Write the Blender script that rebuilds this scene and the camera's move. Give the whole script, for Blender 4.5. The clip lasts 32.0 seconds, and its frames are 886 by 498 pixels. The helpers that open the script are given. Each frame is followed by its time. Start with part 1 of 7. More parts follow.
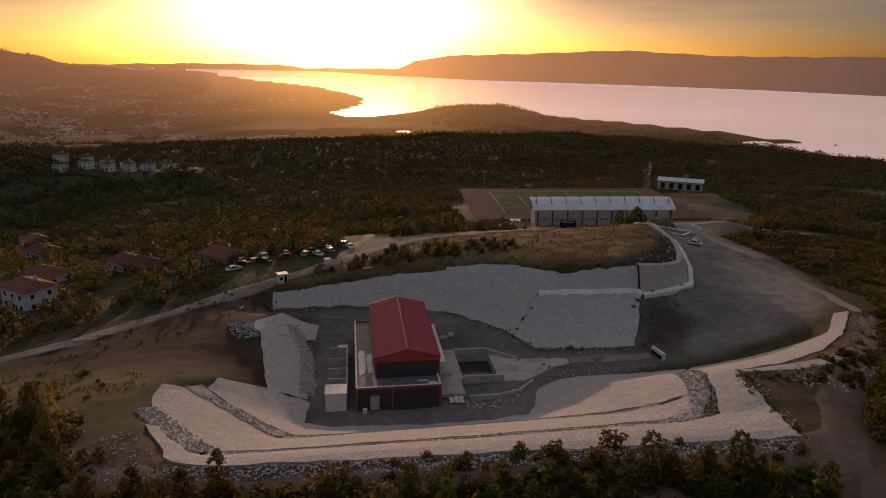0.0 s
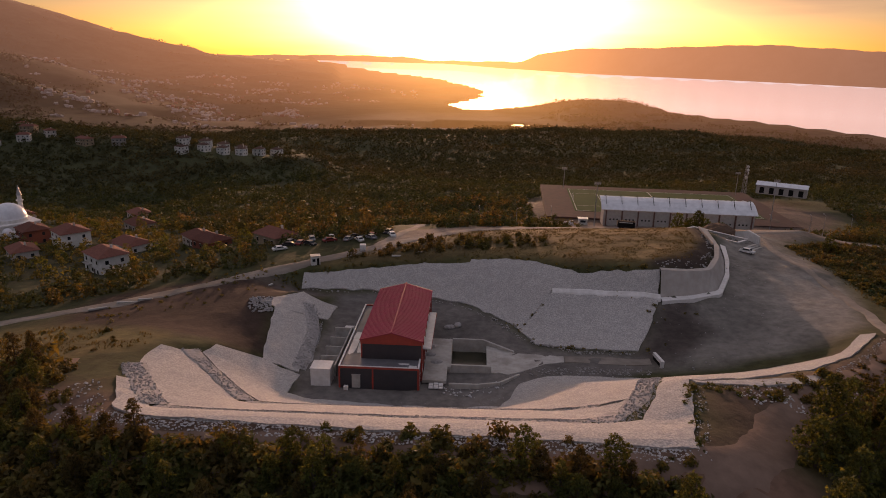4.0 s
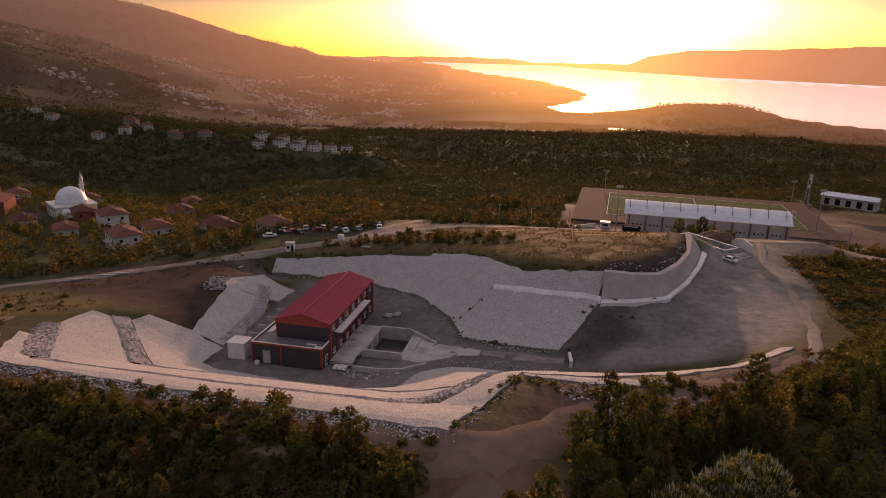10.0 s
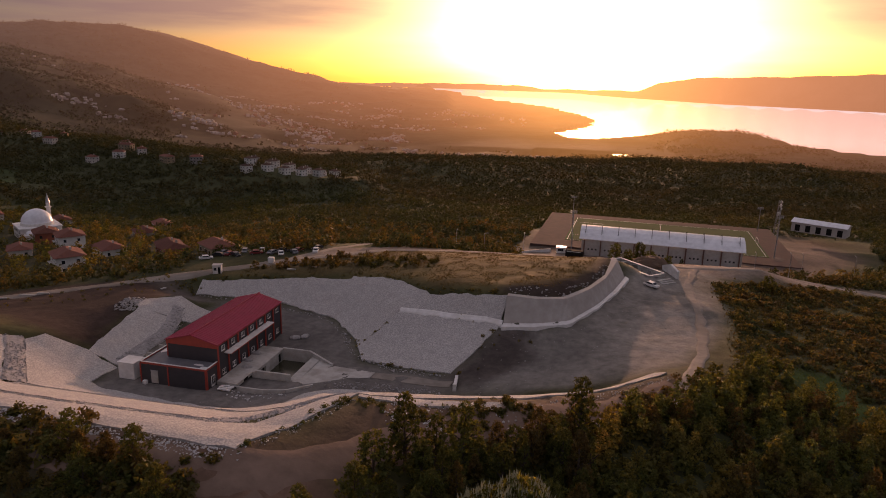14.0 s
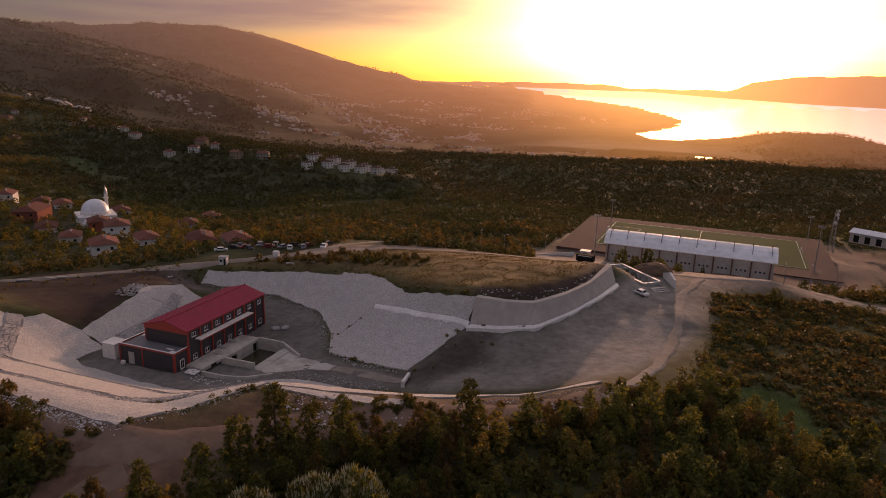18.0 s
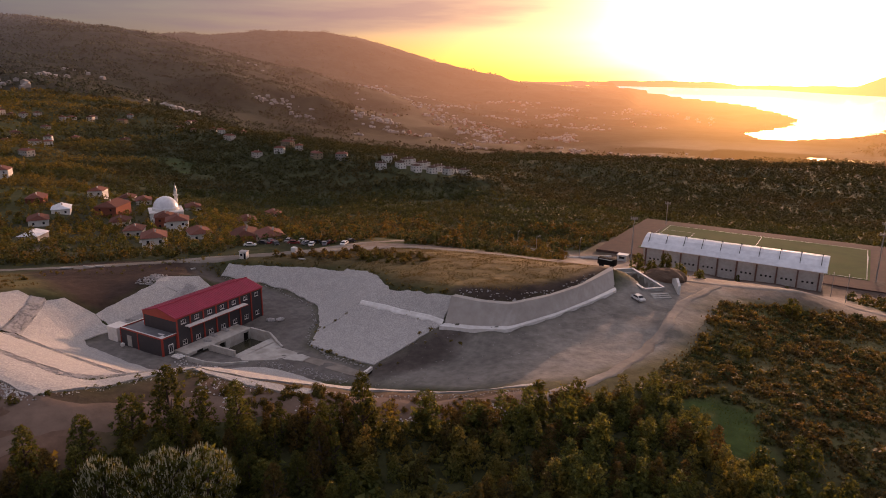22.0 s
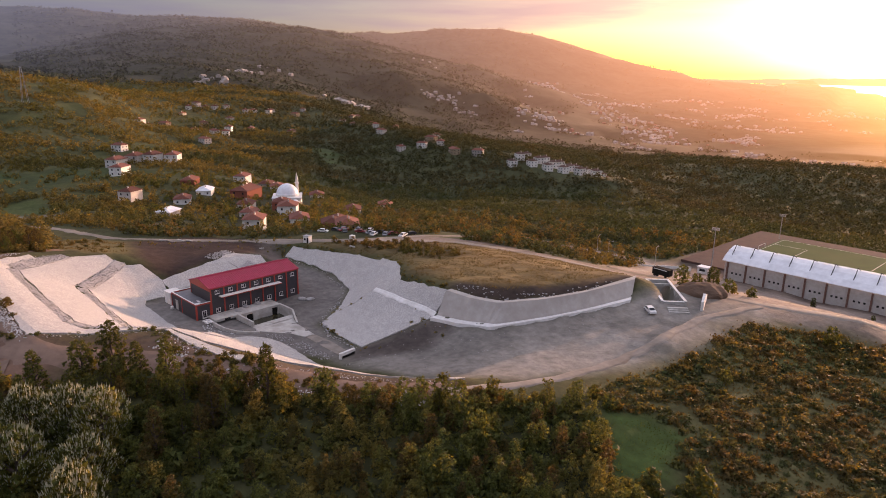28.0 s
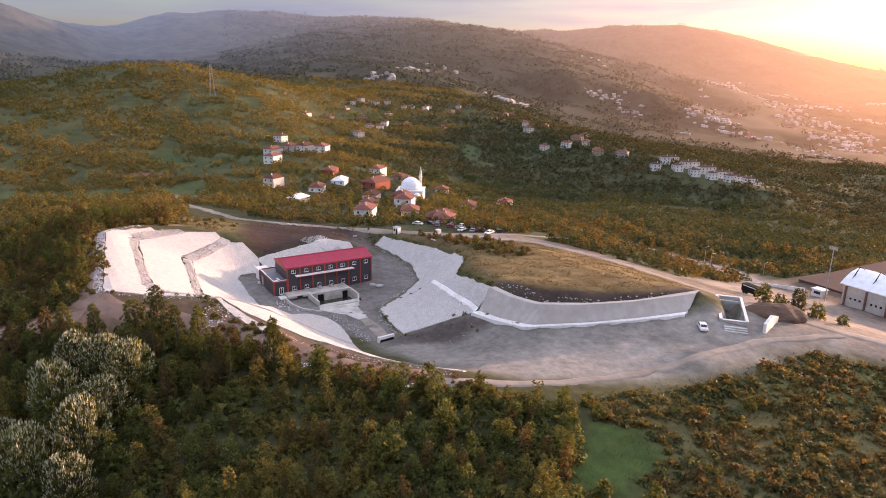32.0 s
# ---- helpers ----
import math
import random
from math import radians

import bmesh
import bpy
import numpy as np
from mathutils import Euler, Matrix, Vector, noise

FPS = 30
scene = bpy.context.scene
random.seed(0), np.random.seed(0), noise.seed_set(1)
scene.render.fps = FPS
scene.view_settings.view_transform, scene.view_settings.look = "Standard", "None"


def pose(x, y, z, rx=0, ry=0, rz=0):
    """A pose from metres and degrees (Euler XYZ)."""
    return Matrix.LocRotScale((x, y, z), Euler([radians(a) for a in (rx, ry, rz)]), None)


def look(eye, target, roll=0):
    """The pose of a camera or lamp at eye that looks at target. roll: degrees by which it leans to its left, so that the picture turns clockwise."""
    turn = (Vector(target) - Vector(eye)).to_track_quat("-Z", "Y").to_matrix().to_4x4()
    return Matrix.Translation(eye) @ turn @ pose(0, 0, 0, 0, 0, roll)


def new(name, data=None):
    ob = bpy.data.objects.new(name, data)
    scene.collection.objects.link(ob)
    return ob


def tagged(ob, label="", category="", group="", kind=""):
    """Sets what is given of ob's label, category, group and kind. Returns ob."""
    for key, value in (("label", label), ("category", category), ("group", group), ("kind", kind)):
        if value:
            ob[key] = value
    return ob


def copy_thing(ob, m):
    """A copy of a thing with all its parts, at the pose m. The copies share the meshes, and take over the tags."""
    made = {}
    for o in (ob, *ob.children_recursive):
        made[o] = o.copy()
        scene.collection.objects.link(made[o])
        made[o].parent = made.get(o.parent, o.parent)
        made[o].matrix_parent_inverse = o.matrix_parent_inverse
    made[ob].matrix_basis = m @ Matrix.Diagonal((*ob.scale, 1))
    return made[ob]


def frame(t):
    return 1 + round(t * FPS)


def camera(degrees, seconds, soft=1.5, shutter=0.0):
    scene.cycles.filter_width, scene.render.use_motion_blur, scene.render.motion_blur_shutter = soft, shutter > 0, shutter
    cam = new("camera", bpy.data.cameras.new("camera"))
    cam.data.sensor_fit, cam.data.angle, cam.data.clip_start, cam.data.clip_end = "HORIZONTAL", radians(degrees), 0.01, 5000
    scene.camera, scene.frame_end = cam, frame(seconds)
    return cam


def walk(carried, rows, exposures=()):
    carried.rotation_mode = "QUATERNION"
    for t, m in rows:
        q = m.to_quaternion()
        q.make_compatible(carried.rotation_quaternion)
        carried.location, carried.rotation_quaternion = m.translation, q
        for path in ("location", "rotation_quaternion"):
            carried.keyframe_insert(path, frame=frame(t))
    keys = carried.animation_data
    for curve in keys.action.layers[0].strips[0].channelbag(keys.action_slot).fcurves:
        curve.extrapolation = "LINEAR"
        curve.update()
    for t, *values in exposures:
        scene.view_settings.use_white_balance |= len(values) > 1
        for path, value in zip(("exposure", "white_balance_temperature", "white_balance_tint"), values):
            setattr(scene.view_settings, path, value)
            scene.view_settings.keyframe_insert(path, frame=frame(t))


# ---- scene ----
cam = camera(68.5, 32.0, soft=0.95)
PATH = [
    (0, (-3.483, -108.802, 59.312), (-3.211, -106.896, 58.769), 0.8),
    (0.5, (-1.227, -109.06, 59.61), (-0.995, -107.151, 59.062), 1.2),
    (1, (1.545, -109.626, 59.806), (1.734, -107.714, 59.251), 1.4),
    (1.5, (4.683, -110.545, 59.913), (4.828, -108.63, 59.355), 1.4),
    (2, (7.756, -111.45, 60.047), (7.858, -109.533, 59.486), 1.4),
    (2.5, (10.905, -112.086, 60.148), (10.962, -110.168, 59.584), 1.4),
    (3, (13.982, -112.611, 60.194), (13.992, -110.693, 59.628), 1.5),
    (3.5, (16.907, -113.288, 60.305), (16.872, -111.37, 59.738), 1.4),
    (5.5, (29.738, -115.015, 60.365), (29.521, -113.11, 59.794), 1.4),
    (6, (32.989, -115.615, 60.218), (32.727, -113.716, 59.648), 1.5),
    (6.5, (36.151, -115.311, 60.393), (35.858, -113.418, 59.819), 1.5),
    (7, (39.144, -115.389, 60.352), (38.829, -113.499, 59.78), 1.4),
    (7.5, (42.086, -115.325, 60.282), (41.76, -113.437, 59.711), 1.4),
    (8, (45.066, -115.141, 60.117), (44.727, -113.254, 59.547), 1.5),
    (8.5, (48.024, -114.791, 60.055), (47.672, -112.906, 59.486), 1.4),
    (9, (51.295, -114.512, 60.274), (50.931, -112.631, 59.702), 1.5),
    (9.5, (54.405, -114.265, 60.362), (54.031, -112.386, 59.791), 1.4),
    (10, (57.819, -114.01, 60.391), (57.434, -112.132, 59.821), 1.4),
    (10.5, (60.895, -113.716, 60.445), (60.503, -111.84, 59.876), 1.4),
    (11, (64.26, -113.247, 60.513), (63.862, -111.372, 59.945), 1.4),
    (11.5, (67.322, -112.672, 60.653), (66.919, -110.794, 60.092), 1.5),
    (12, (70.62, -112.173, 60.777), (70.213, -110.281, 60.272), 1.5),
    (12.5, (73.826, -111.859, 61.055), (73.417, -109.967, 60.554), 1.6),
    (13, (76.924, -111.612, 61.435), (76.515, -109.72, 60.931), 1.5),
    (13.5, (80.045, -110.664, 61.226), (79.626, -108.774, 60.725), 1.5),
    (14, (83.266, -109.99, 61.138), (82.836, -108.101, 60.64), 1.5),
    (14.5, (86.303, -109.469, 61.268), (85.86, -107.583, 60.77), 1.6),
    (16.5, (98.909, -107.578, 62.761), (98.364, -105.721, 62.255), 1.7),
    (17, (102.042, -106.714, 62.814), (101.466, -104.867, 62.307), 1.8),
    (17.5, (105.303, -105.843, 62.833), (104.686, -104.009, 62.325), 1.7),
    (18, (108.729, -104.985, 62.833), (108.065, -103.168, 62.325), 1.6),
    (18.5, (112.236, -104.128, 62.904), (111.525, -102.329, 62.395), 1.4),
    (19, (115.659, -103.175, 63.061), (114.907, -101.393, 62.551), 1.2),
    (19.5, (119.322, -102.076, 63.303), (118.528, -100.313, 62.792), 1.1),
    (20, (122.998, -100.737, 63.519), (122.157, -98.996, 63.006), 0.9),
    (20.5, (126.346, -99.024, 63.474), (125.465, -97.303, 62.963), 0.8),
    (21, (129.663, -97.546, 63.442), (128.751, -95.84, 62.931), 0.7),
    (21.5, (132.907, -96.257, 63.502), (131.981, -94.56, 62.991), 0.7),
    (22, (136.129, -94.964, 63.593), (135.189, -93.274, 63.082), 0.6),
    (22.5, (139.441, -93.601, 63.671), (138.486, -91.92, 63.16), 0.6),
    (23, (142.629, -92.462, 63.846), (141.655, -90.792, 63.334), 0.6),
    (23.5, (145.518, -90.71, 63.758), (144.508, -89.061, 63.246), 0.5),
    (24, (148.614, -88.944, 63.702), (147.568, -87.318, 63.191), 0.4),
    (24.5, (151.737, -87.343, 63.753), (150.657, -85.739, 63.241), 0.5),
    (25, (154.694, -85.807, 63.798), (153.587, -84.223, 63.285), 0.5),
    (25.5, (157.631, -84.027, 63.874), (156.491, -82.467, 63.36), 0.6),
    (27.5, (170.139, -77.46, 65.296), (168.831, -76.04, 64.773), 0.4),
    (28, (173.068, -75.532, 65.48), (171.721, -74.149, 64.954), 0.7),
    (28.5, (176.067, -73.521, 65.607), (174.681, -72.178, 65.083), 0.6),
    (29, (178.827, -71.15, 65.599), (177.402, -69.848, 65.076), 0.7),
    (29.5, (181.377, -68.559, 65.711), (179.914, -67.3, 65.186), 0.8),
    (30, (183.643, -65.964, 65.793), (182.142, -64.752, 65.266), 0.7),
    (30.5, (186.782, -63.816, 66.031), (185.241, -62.655, 65.502), 0.8),
    (31, (189.6, -61.562, 66.222), (188.022, -60.453, 65.693), 0.9),
    (31.5, (192.27, -58.91, 66.527), (190.655, -57.857, 65.996), 0.8),
    (32, (194.931, -56.238, 66.934), (193.283, -55.242, 66.395), 0.9),
]
EXPOSURE = [(0, -0.85, 6600, 19), (6, -0.15, 6950, 30), (11, -0.15, 7100, 32), (13, -0.33, 7100, 32), (17, -0.33, 7050, 31), (20, 0.02, 6900, 29), (25.5, 0.6, 6650, 26), (28, 1.05, 6450, 24), (32, 1.68, 6100, 21)]
walk(cam, [(t, look(eye, target, roll)) for t, eye, target, roll in PATH], EXPOSURE)

# ---- world and sun ----
SUN_AZ, SUN_EL = -1.0, 3.6          # degrees from +y towards +x, above the horizon
sun_dir = Vector((math.sin(radians(SUN_AZ)) * math.cos(radians(SUN_EL)), math.cos(radians(SUN_AZ)) * math.cos(radians(SUN_EL)), math.sin(radians(SUN_EL))))
world = bpy.data.worlds.new("sunset_sky")
scene.world = world
world.use_nodes = True
wn, wl = world.node_tree.nodes, world.node_tree.links
wn.clear()


def wnode(kind, **values):
    n = wn.new(kind)
    for k, v in values.items():
        n.inputs[k].default_value = v
    return n


w_out = wn.new("ShaderNodeOutputWorld")
w_bg = wn.new("ShaderNodeBackground")
w_sky = wn.new("ShaderNodeTexSky")
w_sky.sky_type = "NISHITA"
w_sky.sun_disc = False
w_sky.sun_elevation = radians(SUN_EL)
w_sky.sun_rotation = radians(SUN_AZ)
w_sky.air_density, w_sky.dust_density, w_sky.ozone_density = 1.0, 1.6, 2.0
w_co = wn.new("ShaderNodeTexCoord")


def wmath(op, a, b=None, clamp=False):
    n = wn.new("ShaderNodeMath")
    n.operation, n.use_clamp = op, clamp
    for i, v in enumerate((a, b)):
        if v is None:
            continue
        if hasattr(v, "is_linked"):
            wl.new(v, n.inputs[i])
        else:
            n.inputs[i].default_value = v
    return n.outputs[0]


def wmix(fac, a, b, blend="MIX"):
    n = wn.new("ShaderNodeMix")
    n.data_type, n.blend_type, n.clamp_factor = "RGBA", blend, True
    for s, v in ((n.inputs[0], fac), (n.inputs[6], a), (n.inputs[7], b)):
        if hasattr(v, "is_linked"):
            wl.new(v, s)
        else:
            s.default_value = v
    return n.outputs[2]


w_dot = wn.new("ShaderNodeVectorMath")
w_dot.operation = "DOT_PRODUCT"
wl.new(w_co.outputs["Generated"], w_dot.inputs[0])
w_dot.inputs[1].default_value = (math.sin(radians(SUN_AZ)), math.cos(radians(SUN_AZ)), 0.03)
w_near = w_dot.outputs["Value"]
# the wide aureole of a hazy evening sun, and its white core
w_glow = wmath("POWER", wmath("MAXIMUM", w_near, 0.0), 8.0)
w_core = wmath("POWER", wmath("MAXIMUM", w_near, 0.0), 75.0)
# streaked cloud deck, denser away from the sun
w_map = wn.new("ShaderNodeMapping")
w_map.inputs["Scale"].default_value = (1.1, 1.1, 11.0)
wl.new(w_co.outputs["Generated"], w_map.inputs["Vector"])
w_noise = wnode("ShaderNodeTexNoise", Scale=2.3, Detail=7.0, Roughness=0.55)
wl.new(w_map.outputs[0], w_noise.inputs["Vector"])
w_ramp = wn.new("ShaderNodeValToRGB")
w_ramp.color_ramp.elements[0].position, w_ramp.color_ramp.elements[1].position = 0.30, 0.72
wl.new(w_noise.outputs["Fac"], w_ramp.inputs[0])
w_sep = wn.new("ShaderNodeSeparateXYZ")
wl.new(w_co.outputs["Generated"], w_sep.inputs[0])
w_edge = wmath("MULTIPLY_ADD", wmath("POWER", wmath("MAXIMUM", w_near, 0.0), 8.0), 0.03)
w_edge.node.inputs[2].default_value = 0.012
w_lift = wmath("MULTIPLY", wmath("SUBTRACT", w_sep.outputs["Z"], w_edge), 20.0, True)
w_side = wmath("SUBTRACT", 1.0, wmath("POWER", wmath("MAXIMUM", w_near, 0.0), 38.0), True)
w_cover = wmath("MULTIPLY_ADD", w_ramp.outputs["Color"], 0.6, True)
w_cover.node.inputs[2].default_value = 0.5
w_cloud = wmath("MULTIPLY", w_cover, wmath("MULTIPLY", w_lift, w_side))
w_low = wmix(wmath("POWER", wmath("MAXIMUM", w_near, 0.0), 3.0), (0.66, 0.7, 0.95, 1), (3.2, 1.95, 1.75, 1))
w_high = wmix(wmath("MULTIPLY", wmath("SUBTRACT", w_sep.outputs["Z"], 0.2), 3.5, True), w_low, (3.6, 3.75, 4.2, 1))
w_base = wmix(wmath("MULTIPLY", w_cloud, 0.92), w_sky.outputs[0], w_high)
w_g1 = wn.new("ShaderNodeVectorMath")
w_g1.operation = "SCALE"
w_g1.inputs[0].default_value = (16.0, 9.0, 2.9)
wl.new(wmath("MULTIPLY", wmath("MULTIPLY", w_glow, wmath("ADD", 0.55, w_noise.outputs["Fac"])), wmath("SUBTRACT", 1.0, wmath("MULTIPLY", w_cloud, 0.8))), w_g1.inputs["Scale"])
w_g2 = wn.new("ShaderNodeVectorMath")
w_g2.operation = "SCALE"
w_g2.inputs[0].default_value = (60.0, 46.0, 24.0)
wl.new(wmath("MULTIPLY", w_core, wmath("MULTIPLY", wmath("ADD", 0.2, w_noise.outputs["Fac"]), 1.5)), w_g2.inputs["Scale"])
w_sum = wmix(1.0, wmix(1.0, w_base, w_g1.outputs[0], "ADD"), w_g2.outputs[0], "ADD")
w_tint = wmix(wmath("MULTIPLY", w_sep.outputs["Z"], 17.0, True), (1.0, 0.8, 0.42, 1), (1.0, 1.0, 1.0, 1))
wl.new(wmix(1.0, w_sum, w_tint, "MULTIPLY"), w_bg.inputs["Color"])
w_bg.inputs["Strength"].default_value = 0.15
wl.new(w_bg.outputs[0], w_out.inputs["Surface"])

sun = new("sun", bpy.data.lights.new("sun", "SUN"))
sun.data.energy, sun.data.angle, sun.data.color = 3.5, radians(0.6), (1.0, 0.6, 0.38)
sun.matrix_world = look((0, 0, 200), Vector((0, 0, 200)) - sun_dir)


# ---- materials ----
def material(name, colour, second=None, scale=1.0, detail=6.0, rough=0.85, metal=0.0, bump=0.0, bump_scale=None, coarse=None, coarse_scale=0.05,
             coarse_amount=0.5, cells=0.0, cell_dark=0.55, glow=0.0, attribute="", vary=0.0, island=0.0, spread=(0.35, 0.65), joints=None):
    """Base colour from two colours mixed by fine noise, a third by coarse noise; cells: size in metres of stone pieces."""
    m = bpy.data.materials.new(name)
    m.use_nodes = True
    nodes, links = m.node_tree.nodes, m.node_tree.links
    b = nodes["Principled BSDF"]
    b.inputs["Roughness"].default_value, b.inputs["Metallic"].default_value = rough, metal
    if rough >= 0.85:                           # dusty, porous surfaces hardly shine
        b.inputs["Specular IOR Level"].default_value = 0.12
    co = nodes.new("ShaderNodeTexCoord")
    where = co.outputs["Object"]

    def tex(s, d=detail):
        n = nodes.new("ShaderNodeTexNoise")
        n.inputs["Scale"].default_value, n.inputs["Detail"].default_value, n.inputs["Roughness"].default_value = s, d, 0.6
        links.new(where, n.inputs["Vector"])
        return n.outputs["Fac"]

    def ramp(v, lo, hi):
        n = nodes.new("ShaderNodeMapRange")
        n.inputs["From Min"].default_value, n.inputs["From Max"].default_value = lo, hi
        links.new(v, n.inputs["Value"])
        return n.outputs["Result"]

    def mix(f, a, c, blend="MIX"):
        n = nodes.new("ShaderNodeMix")
        n.data_type, n.blend_type = "RGBA", blend
        for s, v in ((n.inputs[0], f), (n.inputs[6], a), (n.inputs[7], c)):
            if hasattr(v, "is_linked"):
                links.new(v, s)
            else:
                s.default_value = v if not isinstance(v, tuple) else (*v, 1)
        return n.outputs[2]

    first = colour
    if attribute:
        at = nodes.new("ShaderNodeAttribute")
        at.attribute_name = attribute
        first = at.outputs["Color"]
        second = None
        out = mix(ramp(tex(scale), 0.3, 0.7), (0.74, 0.74, 0.74), (1.26, 1.26, 1.26))
        out = mix(1.0, first, out, "MULTIPLY")
        if coarse:
            out = mix(1.0, out, mix(ramp(tex(coarse_scale, 3), 0.35, 0.65), (0.75, 0.75, 0.75), (1.25, 1.25, 1.25)), "MULTIPLY")
    else:
        out = mix(ramp(tex(scale), *spread), colour, second or tuple(c * 0.7 for c in colour))
        if coarse:
            f = nodes.new("ShaderNodeMath")
            f.operation = "MULTIPLY"
            links.new(ramp(tex(coarse_scale, 4), 0.45, 0.65), f.inputs[0])
            f.inputs[1].default_value = coarse_amount
            out = mix(f.outputs[0], out, coarse)
    height = None
    if cells:
        v = nodes.new("ShaderNodeTexVoronoi")
        v.feature = "F1"
        v.inputs["Scale"].default_value = 1 / cells
        links.new(where, v.inputs["Vector"])
        shade = nodes.new("ShaderNodeSeparateColor")
        links.new(v.outputs["Color"], shade.inputs[0])
        out = mix(1.0, out, mix(shade.outputs[0], (cell_dark,) * 3, (1.25, 1.22, 1.18)), "MULTIPLY")
        out = mix(ramp(v.outputs["Distance"], 0.42, 0.75), out, tuple(c * 0.72 for c in colour))
        height = v.outputs["Distance"]
    if vary:
        info = nodes.new("ShaderNodeObjectInfo")
        out = mix(1.0, out, mix(info.outputs["Random"], (1 - vary,) * 3, (1 + vary,) * 3), "MULTIPLY")
    if island:                                  # every spray of leaves has its own tone
        geo = nodes.new("ShaderNodeNewGeometry")
        out = mix(1.0, out, mix(geo.outputs["Random Per Island"], (1 - island,) * 3, (1 + island * 1.1, 1 + island, 1 + island * 0.8)), "MULTIPLY")
    links.new(out, b.inputs["Base Color"])
    if glow:                                    # thin leaves let light through
        b.inputs["Specular IOR Level"].default_value = 0.12
        tr = nodes.new("ShaderNodeBsdfTranslucent")
        both = nodes.new("ShaderNodeMixShader")
        both.inputs[0].default_value = glow
        links.new(mix(1.0, out, (1.9, 1.4, 0.52), "MULTIPLY"), tr.inputs["Color"])
        links.new(b.outputs[0], both.inputs[1])
        links.new(tr.outputs[0], both.inputs[2])
        links.new(both.outputs[0], nodes["Material Output"].inputs["Surface"])
    if bump:
        bn = nodes.new("ShaderNodeBump")
        bn.inputs["Strength"].default_value = 1.0
        bn.inputs["Distance"].default_value = -bump if cells else bump
        links.new(height if cells else tex(bump_scale or scale * 3), bn.inputs["Height"])
        links.new(bn.outputs[0], b.inputs["Normal"])
    return m


